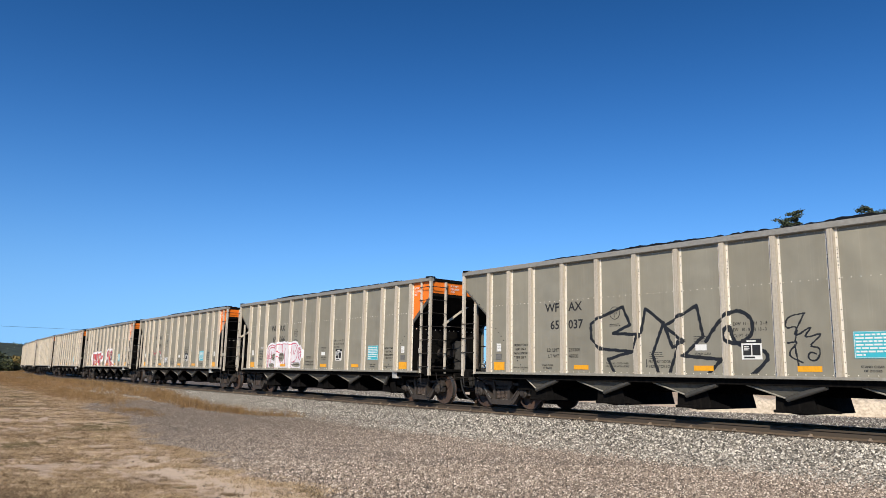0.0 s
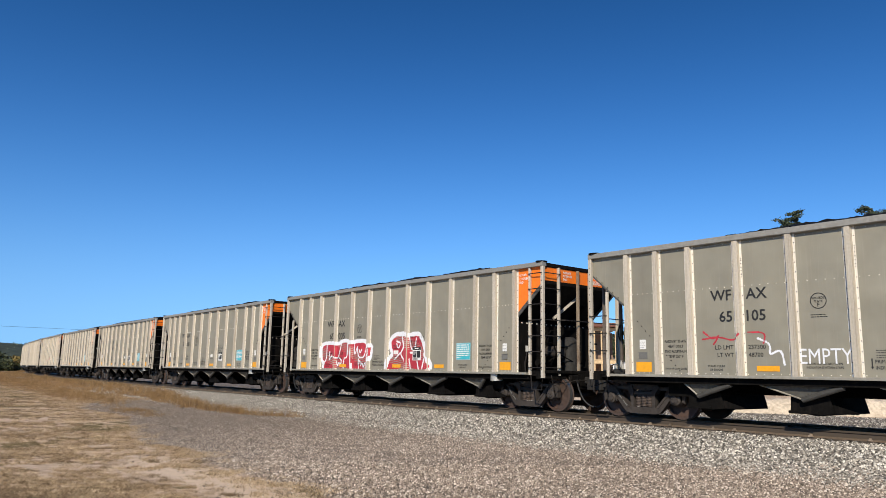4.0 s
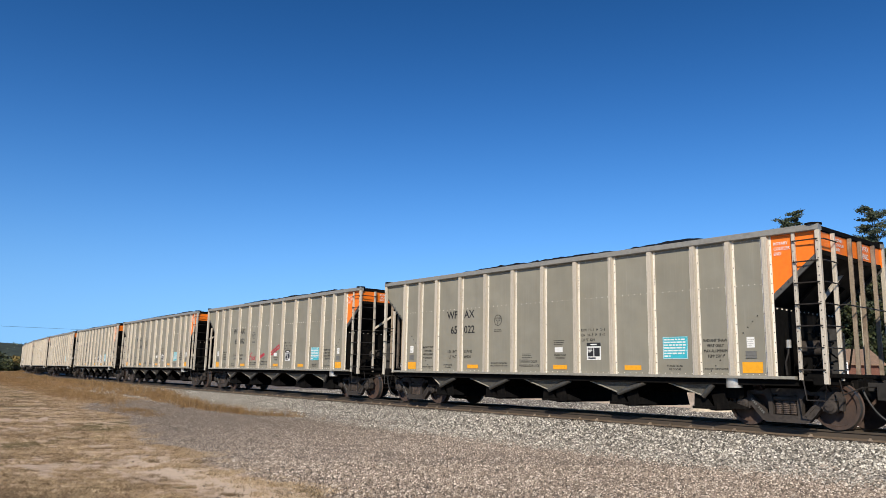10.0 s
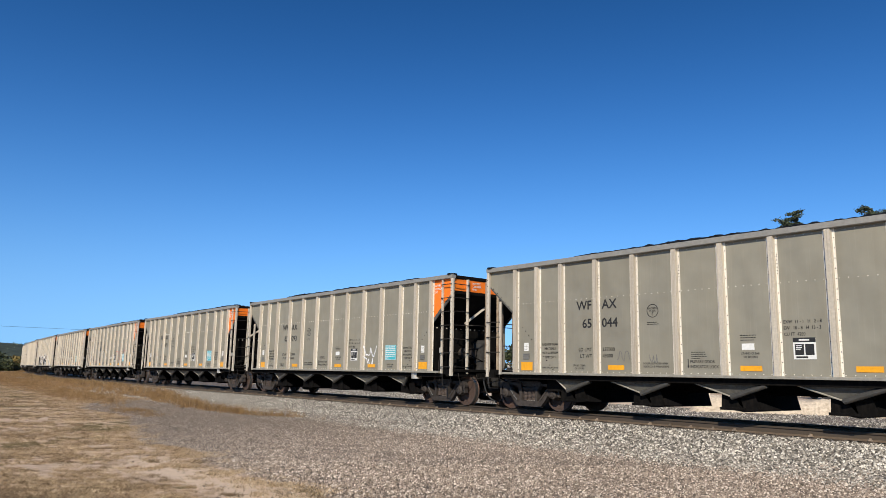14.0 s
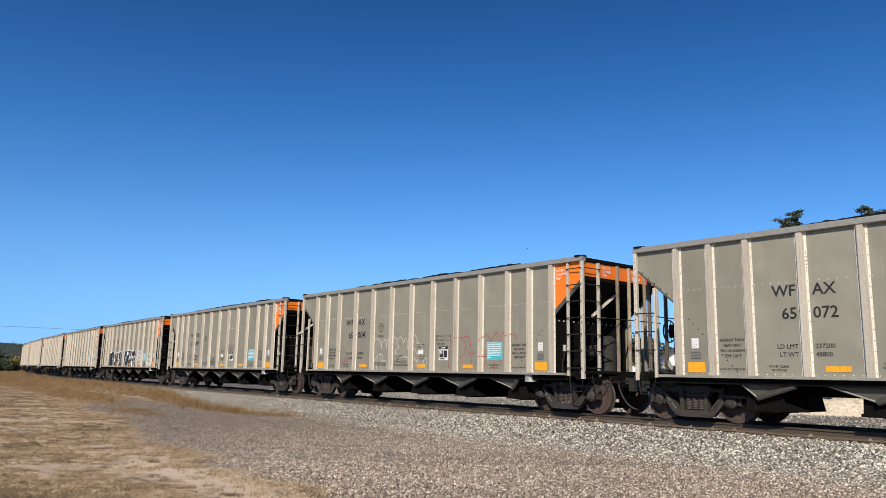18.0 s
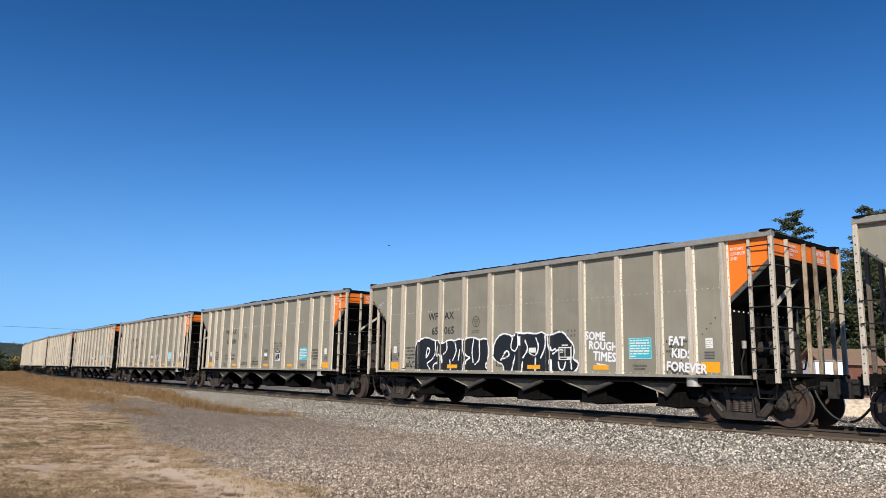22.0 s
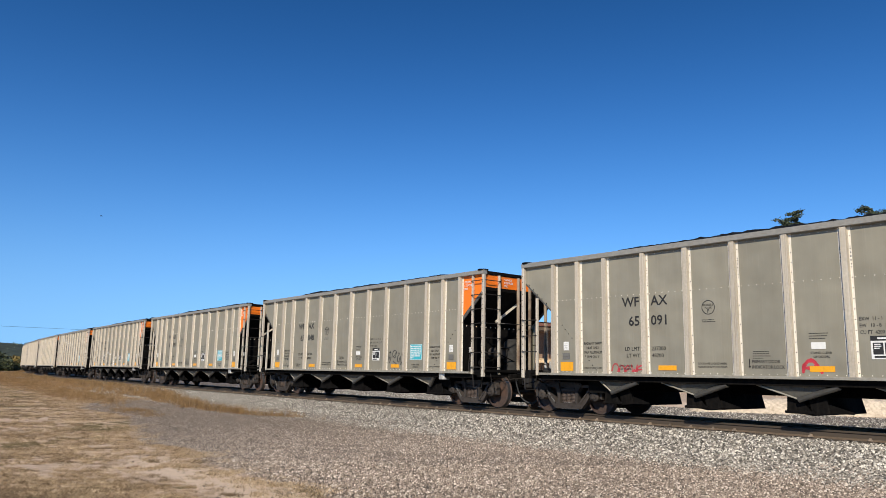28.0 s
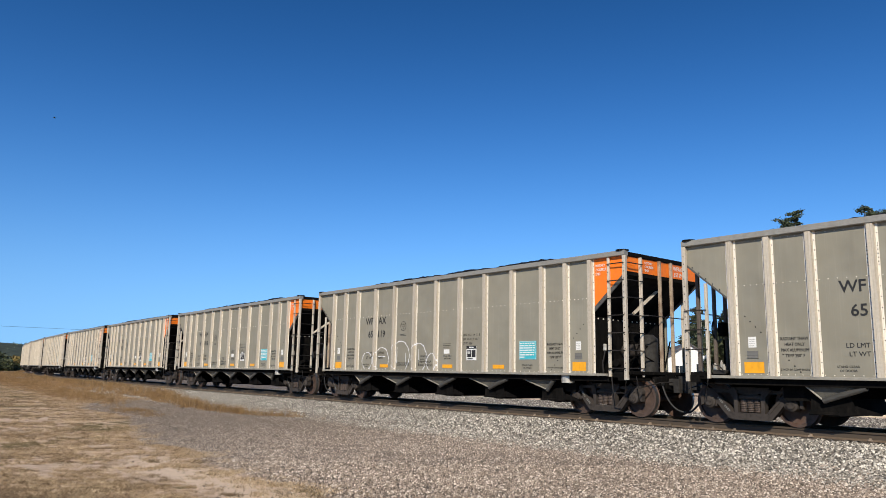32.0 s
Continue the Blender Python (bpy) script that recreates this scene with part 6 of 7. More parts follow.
    tag(c, "white sprayed scrawl", [[(-3.02, 1.8), (-2.75, 1.67), (-2.81, 1.43), (-2.55, 1.59), (-2.5, 1.26)]], 0.04, SPRAY_WHITE)
    part("spray_word", lettering(["EMPTY"], 0.30, 0.4, SPRAY_WHITE, "l", 0.78, weight=0.0), c, "white sprayed word", (-2.18, -Y_PANEL - 0.011, 1.28))
    c = cars[3]
    piece(c, "red streaked letters with thick white edge",
          [(-4.4, 1.83), (-4.29, 1.99), (-3.56, 1.98), (-3.13, 1.94), (-2.97, 2.05), (-2.56, 2.06), (-2.53, 1.98), (-2.08, 1.99), (-1.96, 2.02), (-1.42, 2.03), (-1.29, 1.94), (-1.32, 1.74), (-1.02, 1.88), (-0.97, 1.81), (-1.03, 1.46), (-1.23, 1.41), (-1.27, 1.26), (-1.36, 0.98), (-1.81, 0.94), (-2.27, 0.91), (-3.07, 0.92), (-3.59, 0.94), (-4.14, 0.93), (-4.28, 1.07), (-4.17, 1.3), (-4.34, 1.36), (-4.39, 1.6)],
          [[(-4.04, 1.94), (-4.02, 1.53), (-4.13, 1.3), (-4.31, 1.36)],
             [(-3.81, 1.7), (-3.85, 1.36), (-3.68, 1.53)],
             [(-3.56, 1.95), (-3.51, 1.47), (-3.05, 1.47), (-2.96, 1.36)],
             [(-2.97, 2.02), (-3.15, 1.53)],
             [(-2.81, 1.03), (-2.8, 1.47), (-2.55, 1.47), (-2.56, 2.01)],
             [(-2.38, 1.95), (-2.27, 1.68), (-2.21, 0.99)],
             [(-2.08, 1.97), (-2.07, 1.52), (-1.88, 1.86)],
             [(-1.88, 1.86), (-1.81, 1.46), (-1.45, 1.46), (-1.32, 1.74)],
             [(-1.77, 1.75), (-1.69, 1.62), (-1.6, 1.74)],
             [(-1.79, 1.41), (-1.78, 1)],
             [(-1.24, 1.71), (-1.24, 1.48), (-1.12, 1.53), (-1.12, 1.76)],
             [(-3.28, 1.33), (-3.22, 1.14), (-3.12, 1.33), (-3.06, 1.14), (-2.96, 1.3)],
             [(-1.7, 1.36), (-1.63, 1.15), (-1.54, 1.31), (-1.46, 1.1), (-1.37, 1.26)]],
          SPRAY_RED, SPRAY_WHITE, SPRAY_WHITE, 0.058, 0.08, streaky=True)
    piece(c, "red streaked letters with thick white edge",
          [(0.02, 1.07), (0.14, 1.41), (0.39, 1.55), (0.17, 1.93), (0.37, 2.18), (0.97, 2.21), (1.27, 2.13), (1.55, 2.19), (1.84, 2.15), (2.09, 1.68), (2.04, 1.47), (2.4, 1.26), (2.35, 1.02), (1.38, 0.97), (0.19, 0.98)],
          [[(0.55, 1.92), (0.64, 1.74), (0.8, 1.95), (0.54, 2)],
             [(0.45, 1.41), (0.73, 1.59)],
             [(0.86, 2.14), (0.97, 1.77), (0.73, 1.59), (1.05, 1.33), (0.97, 1.01)],
             [(1.27, 2.09), (1.38, 1.69), (1.59, 1.76), (1.64, 2.08)],
             [(1.32, 1.61), (1.86, 1.62)],
             [(1.27, 1.4), (1.37, 1.01)],
             [(1.7, 1.33), (1.8, 1.01)],
             [(2.05, 1.4), (1.96, 1.12)]],
          SPRAY_RED, SPRAY_WHITE, SPRAY_WHITE, 0.058, 0.09, streaky=True)
    c = cars[7]
    tag(c, "red sprayed word", [[(-2.06, 1.37), (-2.04, 1.69), (-1.84, 1.72)],
             [(-2.06, 1.55), (-1.9, 1.57)],
             [(-1.91, 1.52), (-1.89, 1.4), (-1.78, 1.41), (-1.77, 1.54)],
             [(-1.64, 1.52), (-1.72, 1.49), (-1.72, 1.41), (-1.63, 1.42)],
             [(-1.59, 1.59), (-1.58, 1.4)],
             [(-1.49, 1.56), (-1.58, 1.48), (-1.46, 1.38)]], 0.035, SPRAY_RED)
    tag(c, "smeared red paint bars", [[(-0.98, 1.49), (-0.57, 1.64)],
             [(-0.96, 1.57), (-0.61, 1.68)],
             [(0.14, 1.62), (0.91, 1.94)],
             [(0.12, 1.73), (0.83, 2.03)]], 0.07, SPRAY_RED, curve=False)
    c = cars[8]
    tag(c, "thin grey scrawl", scribble(-2.80, -2.42, 1.36, 1.56, 12, 3), 0.018, LABELGREY)
    tag(c, "thin grey scrawl", scribble(-1.90, -1.66, 1.32, 1.50, 9, 5), 0.018, LABELGREY)
    tag(c, "black soot smears beside the label", [[(5.90, 1.84), (5.88, 1.60)], [(6.00, 1.86), (5.94, 1.55)], [(6.10, 1.80), (6.00, 1.45)], [(6.12, 1.60), (5.98, 1.18)]], 0.05, SPRAY_BLACK)
    tag(cars[9], "white sprayed tag", scribble(2.34, 3.10, 1.55, 1.86, 9, 11) + scribble(2.36, 2.95, 1.20, 1.46, 8, 12), 0.038, SPRAY_WHITE)
    tag(cars[11], "white outlined bubble letters",
        [[(-2.15, 2.03), (-2.02, 2.13), (-1.76, 2.02), (-1.7, 1.72), (-1.72, 1.92), (-1.55, 2.11), (-1.43, 2.01), (-1.42, 1.72), (-1.39, 2.04), (-1.27, 2.14), (-1.15, 1.97), (-1.12, 1.75)],
             [(-1.03, 2.16), (-0.8, 2.09), (-0.8, 1.9), (-0.65, 1.8), (-0.96, 1.65), (-0.7, 1.52)],
             [(-0.72, 2.06), (-0.6, 2.18), (-0.46, 2.02), (-0.42, 1.89), (-0.34, 2.11), (-0.23, 2.07), (-0.22, 1.88), (-0.17, 1.7), (0.02, 2.16), (0.17, 2.21), (0.34, 2.05), (0.3, 1.9)]], 0.024, SPRAY_FAINT)
    tag(cars[11], "white outlined bubble letters",
        [[(-2.16, 1.3), (-1.94, 1.53), (-1.77, 1.59), (-1.61, 1.52), (-1.7, 1.26), (-1.45, 1.43), (-1.33, 1.04)],
             [(-1.99, 1.03), (-1.94, 1.46)],
             [(-1.74, 1.03), (-1.77, 1.49)],
             [(-0.7, 1.27), (-0.59, 1.45), (-0.36, 1.51), (-0.07, 1.39), (-0.01, 1.27)],
             [(0.15, 1.75), (0.42, 1.51), (0.38, 1.27), (0.18, 1.45)],
             [(0.3, 1.96), (0.54, 1.87), (0.64, 1.68)],
             [(0.55, 1.09), (0.69, 1.39), (0.83, 1.47), (0.89, 1.33), (0.68, 1.03)]], 0.024, SPRAY_FAINT)
    tag(cars[11], "red outlined bubble letters",
        [[(1.94, 1.13), (1.97, 1.66), (2.07, 1.94), (2.29, 2.07), (2.57, 2.03), (2.73, 1.81), (2.68, 1.54), (2.42, 1.41), (2.64, 1.27), (2.68, 1.01)],
             [(2.6, 2.03), (2.74, 2.09), (2.93, 1.99), (2.94, 1.75)],
             [(2.86, 1.65), (2.98, 1.49), (3.15, 1.62)],
             [(2.98, 1.49), (2.99, 1.22)],
             [(3.32, 1.8), (3.38, 1.95), (3.59, 2.1), (3.79, 2.04), (3.85, 1.78), (3.76, 1.48), (3.35, 1.46)]], 0.02, SPRAY_RED)
    tag(cars[11], "red outlined bubble letters",
        [[(3.86, 1.94), (3.99, 2.11), (4.14, 2.18), (4.11, 1.98), (4.15, 1.85), (4.24, 1.9), (4.26, 2.15), (4.38, 2.12), (4.51, 2.01)],
             [(4.01, 1.68), (3.93, 1.48), (4, 1.18), (3.94, 0.98)],
             [(4.51, 2.04), (4.65, 2.08), (4.81, 2.1), (4.88, 1.93)],
             [(3.57, 1.64), (3.65, 1.4), (3.53, 1.12)],
             [(4.23, 1.28), (4.29, 1.57)]], 0.02, SPRAY_RED)
    tag(cars[11], "small red scrawl", scribble(-4.35, -3.65, 1.24, 1.42, 9, 21), 0.022, SPRAY_RED)
    c = cars[13]
    piece(c, "black bubble letters with white outline",
          [(-4.67, 1.09), (-4.62, 1.74), (-4.47, 2.03), (-4.12, 2.11), (-3.68, 1.97), (-3.44, 2), (-3.35, 1.86), (-3.12, 1.96), (-2.89, 1.99), (-2.76, 1.95), (-2.5, 2.02), (-2.28, 1.94), (-2.15, 2.03), (-1.86, 2.04), (-1.62, 1.95), (-1.38, 2.01), (-1.18, 1.91), (-1.11, 1.62), (-1.16, 1.37), (-1.4, 1.21), (-1.09, 0.99), (-1.96, 0.98), (-3.55, 0.96), (-4.57, 0.94)],
          [[(-4.07, 1.73), (-4.17, 1.37), (-3.9, 1.69), (-4.07, 1.77)],
             [(-3.68, 1.94), (-3.64, 1.58), (-3.83, 1.37), (-4.12, 1.27), (-3.92, 1.09)],
             [(-3.54, 1.83), (-3.64, 1.44), (-3.35, 1.58), (-3.31, 1.3)],
             [(-3.12, 1.92), (-3.08, 1.68), (-3.26, 1.55)],
             [(-2.72, 1.88), (-2.63, 1.64), (-2.81, 1.37)],
             [(-2.95, 1.37), (-2.91, 1)],
             [(-2.28, 1.94), (-2.25, 1.5), (-1.96, 1.44), (-2.21, 1.37), (-2.26, 1.01)],
             [(-2.5, 1.67), (-2.55, 1.37)],
             [(-1.86, 1.99), (-1.95, 1.63), (-1.88, 1.3)],
             [(-1.62, 1.92), (-1.59, 1.37), (-1.8, 1.24)],
             [(-3.73, 0.99), (-3.78, 1.23), (-3.54, 1.3)]],
          SPRAY_BLACK, SPRAY_WHITE, None, 0.045)
    piece(c, "black bubble letters with white outline",
          [(-1.04, 1.49), (-0.99, 1.87), (-0.72, 2.11), (-0.39, 2.09), (-0.24, 2.01), (-0.06, 2.13), (0.18, 2.09), (0.39, 2.11), (0.65, 2.06), (0.85, 2.12), (1.04, 2.03), (1.23, 2.02), (1.42, 2.1), (1.64, 2.09), (1.78, 1.92), (1.95, 1.78), (2, 1.58), (1.93, 1.39), (2.13, 1.31), (2.09, 1.14), (1.91, 1.01), (1.43, 1.02), (1.06, 1.02), (0.54, 0.99), (0, 0.99), (-0.42, 0.97), (-0.6, 1.06), (-0.6, 1.24), (-0.85, 1.31), (-1, 1.4)],
          [[(-0.7, 1.37), (-0.47, 1.68), (-0.33, 1.49), (-0.63, 1.4)],
             [(-0.25, 1.98), (-0.33, 1.67), (-0.15, 1.61)],
             [(0.04, 2.06), (0.06, 1.73), (-0.12, 1.55), (-0.28, 1.06)],
             [(0.16, 1.43), (0.37, 1.66), (0.24, 1.9)],
             [(0.43, 1.54), (0.63, 1.45), (0.77, 1.71), (0.65, 1.95)],
             [(0.98, 2.03), (1, 1.71), (0.82, 1.42)],
             [(1.14, 1.97), (1.18, 1.59), (1.34, 1.65)],
             [(1.27, 1.53), (1.46, 1.65), (1.7, 1.59)],
             [(1.2, 1.36), (1.22, 1.05)],
             [(0.63, 1.42), (0.61, 1.02)],
             [(0.15, 1.31), (0.11, 1.01)],
             [(1.45, 1.31), (1.47, 1.14), (1.62, 1.09), (1.69, 1.31)],
             [(1.87, 1.36), (1.89, 1.14)]],
          SPRAY_BLACK, SPRAY_WHITE, None, 0.045)
    tag(c, "white sprayed underline", [[(2.72, 1.27), (3.05, 1.22)], [(2.8, 1.21), (3.0, 1.18)]], 0.035, SPRAY_WHITE, curve=False)
    tag(c, "small black scrawl", scribble(-5.30, -4.74, 1.12, 1.34, 12, 31), 0.026, SPRAY_BLACK)
    words = ((("SOME",), 2.36, 1.88, 0.20), (("ROUGH",), 2.48, 1.64, 0.20), (("TIMES",), 2.60, 1.36, 0.22), (("FAT",), 4.78, 1.70, 0.20), (("KIDS",), 4.85, 1.42, 0.20), (("FOREVER",), 4.76, 1.13, 0.20))
    for w, x, z, h in words:
        ob = part("spray_word", lettering(w, h, 0.3, SPRAY_WHITE, "l", 0.86, weight=0.045), c, "white sprayed words", (x, -Y_RIB - 0.004 if w[0] == "FOREVER" else -Y_PANEL - 0.012, z))
        ob.rotation_euler = (0, radians(4), 0)
    tag(c, "faint white scrawl", scribble(-6.95, -6.55, 3.10, 3.35, 7, 33), 0.02, SPRAY_FAINT)
    tag(c, "dark soot smears beside the label", [[(-6.04, 1.76), (-6.02, 1.34)], [(-6.0, 1.6), (-5.98, 1.36)], [(-5.60, 1.62), (-5.66, 1.38)]], 0.035, SPRAY_BLACK)
    tag(cars[16], "red sprayed tag", [[(-4.38, 1.11), (-4.33, 1.27), (-4.21, 1.27), (-4.18, 1.11), (-4.28, 1.02), (-4.36, 1.07)],
             [(-4.17, 1.02), (-4.14, 1.24), (-4.02, 1.22), (-4.01, 1.02)],
             [(-3.99, 1.11), (-3.87, 1.15), (-3.9, 1.25), (-3.99, 1.18), (-3.96, 1.02), (-3.86, 1.04)],
             [(-3.81, 1.24), (-3.79, 1.03), (-3.73, 1.18), (-3.71, 1.03), (-3.65, 1.24)],
             [(-3.49, 1.24), (-3.64, 1.2), (-3.67, 1.05), (-3.47, 1.05)],
             [(-3.63, 1.13), (-3.52, 1.13)]], 0.03, SPRAY_RED)
    tag(cars[16], "red smudge at the sill", [[(0.20, 1.12), (0.25, 1.32), (0.42, 1.36), (0.55, 1.12)], [(0.3, 1.2), (0.5, 1.22)]], 0.07, SPRAY_RED)
    tag(cars[17], "dark grey sprayed tag",
        [[(2.5, 1.29), (2.44, 1.43), (2.48, 1.64), (2.56, 1.67), (2.59, 1.54), (2.56, 1.34), (2.5, 1.29)],
             [(2.48, 1.31), (2.53, 1.63)],
             [(2.64, 1.43), (2.68, 1.65), (2.81, 1.7), (2.91, 1.65), (2.76, 1.49), (2.68, 1.53), (2.83, 1.41), (2.91, 1.66)],
             [(2.98, 1.61), (3.11, 1.59), (2.95, 1.49), (2.97, 1.32), (3.06, 1.31), (3.13, 1.55), (3.16, 1.32)],
             [(3.22, 1.61), (3.23, 1.5)],
             [(3.1, 1.33), (3.17, 1.2), (3.2, 1.32), (3.3, 1.32), (3.22, 1.24), (3.31, 1.21), (3.26, 1.02)],
             [(2.72, 1.34), (3.02, 1.2), (2.78, 1.25), (2.84, 1.15), (2.77, 1.02)]], 0.026, SPRAY_BLACK)
    bubbles(cars[19], "thin white outline drawing", [(-3.9, 1.35, 0.30, 0.30), (-3.0, 1.40, 0.42, 0.40), (-1.9, 1.50, 0.50, 0.50), (-0.9, 1.45, 0.40, 0.46), (-0.2, 1.30, 0.28, 0.28)],
            [[(-3.2, 1.5), (-2.8, 1.5)], [(-2.1, 1.8), (-2.1, 1.3)], [(-1.6, 1.6), (-1.6, 1.2)], [(-0.9, 1.7), (-0.9, 1.3)]], None, SPRAY_WHITE, None, 0.022)
    # vertical scuffs on some cars
    r = random.Random(8)
    for i in (11, 12, 15, 12, 15):
        st = []
        for k in range(9):
            x, z = r.uniform(-5, 5), r.uniform(1.3, 2.3)
            if abs(skin_y(np.array([x]))[0] - Y_PANEL) < 0.01:
                st.append([(x, z), (x + r.uniform(-0.01, 0.01), z + r.uniform(0.1, 0.28))])
        for s in st:
            tag(cars[i], "dark vertical scuff", [s], 0.016, LABELGREY, "scuff", 0.008, False)


paint_cars()


# ---------------------------------------------------------------- beyond the track
CONCRETE = material("pale_dry_earth", (0.56, 0.47, 0.36), 0.95, 0.0, 0.25, 9, 0.02, 0.6, (0.25, 0.19, 0.13), (1, 1, 1))
SIDING = material("white_board_siding", (0.74, 0.74, 0.72), 0.6, 0.0, 0.05, 8)
SHINGLE = material("dark_grey_shingles", (0.10, 0.10, 0.105), 0.9, 0.0, 0.25, 12, 0.01)
BRICKRED = material("red_brown_wall", (0.15, 0.066, 0.045), 0.85, 0.0, 0.2, 10, 0.01)
ROOFBROWN = material("brown_roof", (0.23, 0.15, 0.10), 0.9, 0.0, 0.2, 8, 0.01)
TIMBER = material("new_framing_timber", (0.58, 0.42, 0.24), 0.8, 0.0, 0.15, 8)
DARKGLASS = material("dark_window_glass", (0.02, 0.025, 0.03), 0.08, 0.0, 0.05, 5)
POLEWOOD = material("weathered_pole_wood", (0.16, 0.12, 0.09), 0.9, 0.0, 0.3, 8, 0.01)
WIRE = material("dark_wire", (0.05, 0.05, 0.05), 0.6)
CARPAINT = material("silver_car_paint", (0.35, 0.36, 0.37), 0.3, 0.5, 0.05, 5)


def earth_bank(a, b, height, depth):
    """A low rough bank of pale dry earth between two places."""
    n, m = 90, 12
    a, b = Vector(a), Vector(b)
    side = Vector((b.y - a.y, a.x - b.x, 0)).normalized()
    v = []
    for i in range(n):
        p = a.lerp(b, i / (n - 1))
        end = min(1.0, i / 5, (n - 1 - i) / 5)
        for j in range(m):
            u = j / (m - 1) * 2 - 1
            q = p - side * (u * depth / 2)
            h = height * end * max(0.0, 1 - abs(u) ** 2.6) * (0.9 + 0.25 * noise.noise((p.x * 0.9, p.y * 0.9, 0)))
            h += 0.10 * end * noise.noise((q.x * 3.5, q.y * 3.5, 2)) + 0.05 * end * noise.noise((q.x * 9, q.y * 9, 4))
            v.append((q.x, q.y, q.z + h - 0.08))
    f = [(i * m + j, (i + 1) * m + j, (i + 1) * m + j + 1, i * m + j + 1) for i in range(n - 1) for j in range(m - 1)]
    thing("earth_bank", "low bank of pale dry earth and stones beyond the track", "earth bank", "", "", None, big_mesh("earth_bank", v, f, CONCRETE))


earth_bank((10.4, 31.8, -0.42), (22.5, 29.0, -0.42), 0.82, 1.5)


def gable_house(place, turn, w, d, eave, ridge, wall, roof, label, windows):
    house = thing("house", label, "house", "", "", pose(*place, 0, 0, turn))
    g = Geo().prism([(-w / 2, -0.3), (w / 2, -0.3), (w / 2, eave), (0, ridge), (-w / 2, eave)], "y", 0, d)
    part("wall", g.mesh("wall", wall), house)
    k = (ridge - eave) / (w / 2)
    for sx in (-1, 1):
        g = Geo().prism([(0, ridge + 0.02), (sx * (w / 2 + 0.35), eave - 0.35 * k + 0.02), (sx * (w / 2 + 0.35), eave - 0.35 * k + 0.14), (0, ridge + 0.16)], "y", -0.3, d + 0.3)
        part("roof_slope", g.mesh("roof_slope", roof), house)
    for x, z, ww, hh, name in windows:
        g = Geo().box(x - ww / 2 - 0.06, x + ww / 2 + 0.06, -0.05, 0.02, z - 0.06, z + hh + 0.06)
        win = part(name, g.mesh(name, SIDING if name == "window" else BRICKRED), house)
        part("pane", Geo().box(x - ww / 2, x - 0.03, -0.07, -0.04, z, z + hh).mesh("pane", DARKGLASS), win)
        part("pane", Geo().box(x + 0.03, x + ww / 2, -0.07, -0.04, z, z + hh).mesh("pane", DARKGLASS), win)
    return house


gable_house((26.0, 78.0, -0.4), -10, 4.6, 9.0, 3.5, 5.0, SIDING, SHINGLE, "small white house with dark gabled roof", ((-1.0, 1.7, 1.2, 1.0, "window"), (1.2, 1.4, 0.9, 1.5, "window")))
gable_house((17.5, 84.0, -0.4), -6, 9.0, 6.0, 2.7, 4.0, SIDING, SHINGLE, "low white building behind the white house", ((-2.0, 1.2, 1.2, 1.0, "window"), (2.0, 1.2, 1.2, 1.0, "window")))
gable_house((36.7, 64.0, -0.4), 90, 4.0, 4.9, 2.9, 4.0, BRICKRED, ROOFBROWN, "small red-brown shed with a brown roof", ((0.0, 1.1, 0.5, 0.6, "window"),))




def box_trailer(place, turn):
    t = thing("box_trailer", "plain white box trailer parked beyond the track", "trailer", "", "", pose(*place, 0, 0, turn))
    part("box", Geo().bar(-1.15, 1.15, -1.1, 1.1, 0.6, 2.75, "x", 0.06).mesh("box", SIDING), t)
    part("roof_cap", Geo().bar(-1.2, 1.2, -1.14, 1.14, 2.75, 2.84, "x", 0.03).mesh("roof_cap", CHORD), t)
    for x in (-0.5, 0.5):
        for y in (-1.0, 1.0):
            part("wheel", Geo().lathe([(0.1, -0.1), (0.34, -0.09), (0.36, 0), (0.34, 0.09), (0.1, 0.1)], 16, (x, y, 0.36)).mesh("wheel", HOSE), t)


box_trailer((28.4, 55.0, -0.38), -4)


def framed_house(place, turn):
    """A timber-framed building under construction, seen as studs and joists."""
    h = thing("timber_frame", "unfinished two-storey house frame of new pale timber", "house frame", "", "", pose(*place, 0, 0, turn))
    stud = Geo().bar(-0.06, 0.06, -0.05, 0.05, 0, 2.5, "z", 0.006).mesh("stud", TIMBER)
    for storey in (0, 1):
        z = storey * 2.8
        for k in range(13):
            part("stud", stud, h, "", (-3.6 + k * 0.6, 0, z))
            part("stud", stud, h, "", (-3.6 + k * 0.6, 5.0, z))
        for y in (0, 5.0):
            part("plate", Geo().bar(-3.7, 3.7, y - 0.07, y + 0.07, z + 2.5, z + 2.8, "x", 0.01).mesh("plate", TIMBER), h)
            part("plate", Geo().bar(-3.7, 3.7, y - 0.07, y + 0.07, z - 0.05, z + 0.06, "x", 0.01).mesh("plate", TIMBER), h)
        part("deck", Geo().box(-3.7, 3.7, 0.1, 4.9, z + 2.62, z + 2.74).mesh("deck", ROOFBROWN), h)
        part("inner_wall", Geo().box(-3.7, 3.7, 3.0, 3.1, z + 0.05, z + 2.5).mesh("inner_wall", ROOFBROWN), h)
    part("fascia", Geo().bar(-4.1, 4.1, -0.6, 5.6, 5.62, 5.95, "x", 0.02).mesh("fascia", BRICKRED), h)


framed_house((11.4, 64.0, -0.4), -6)


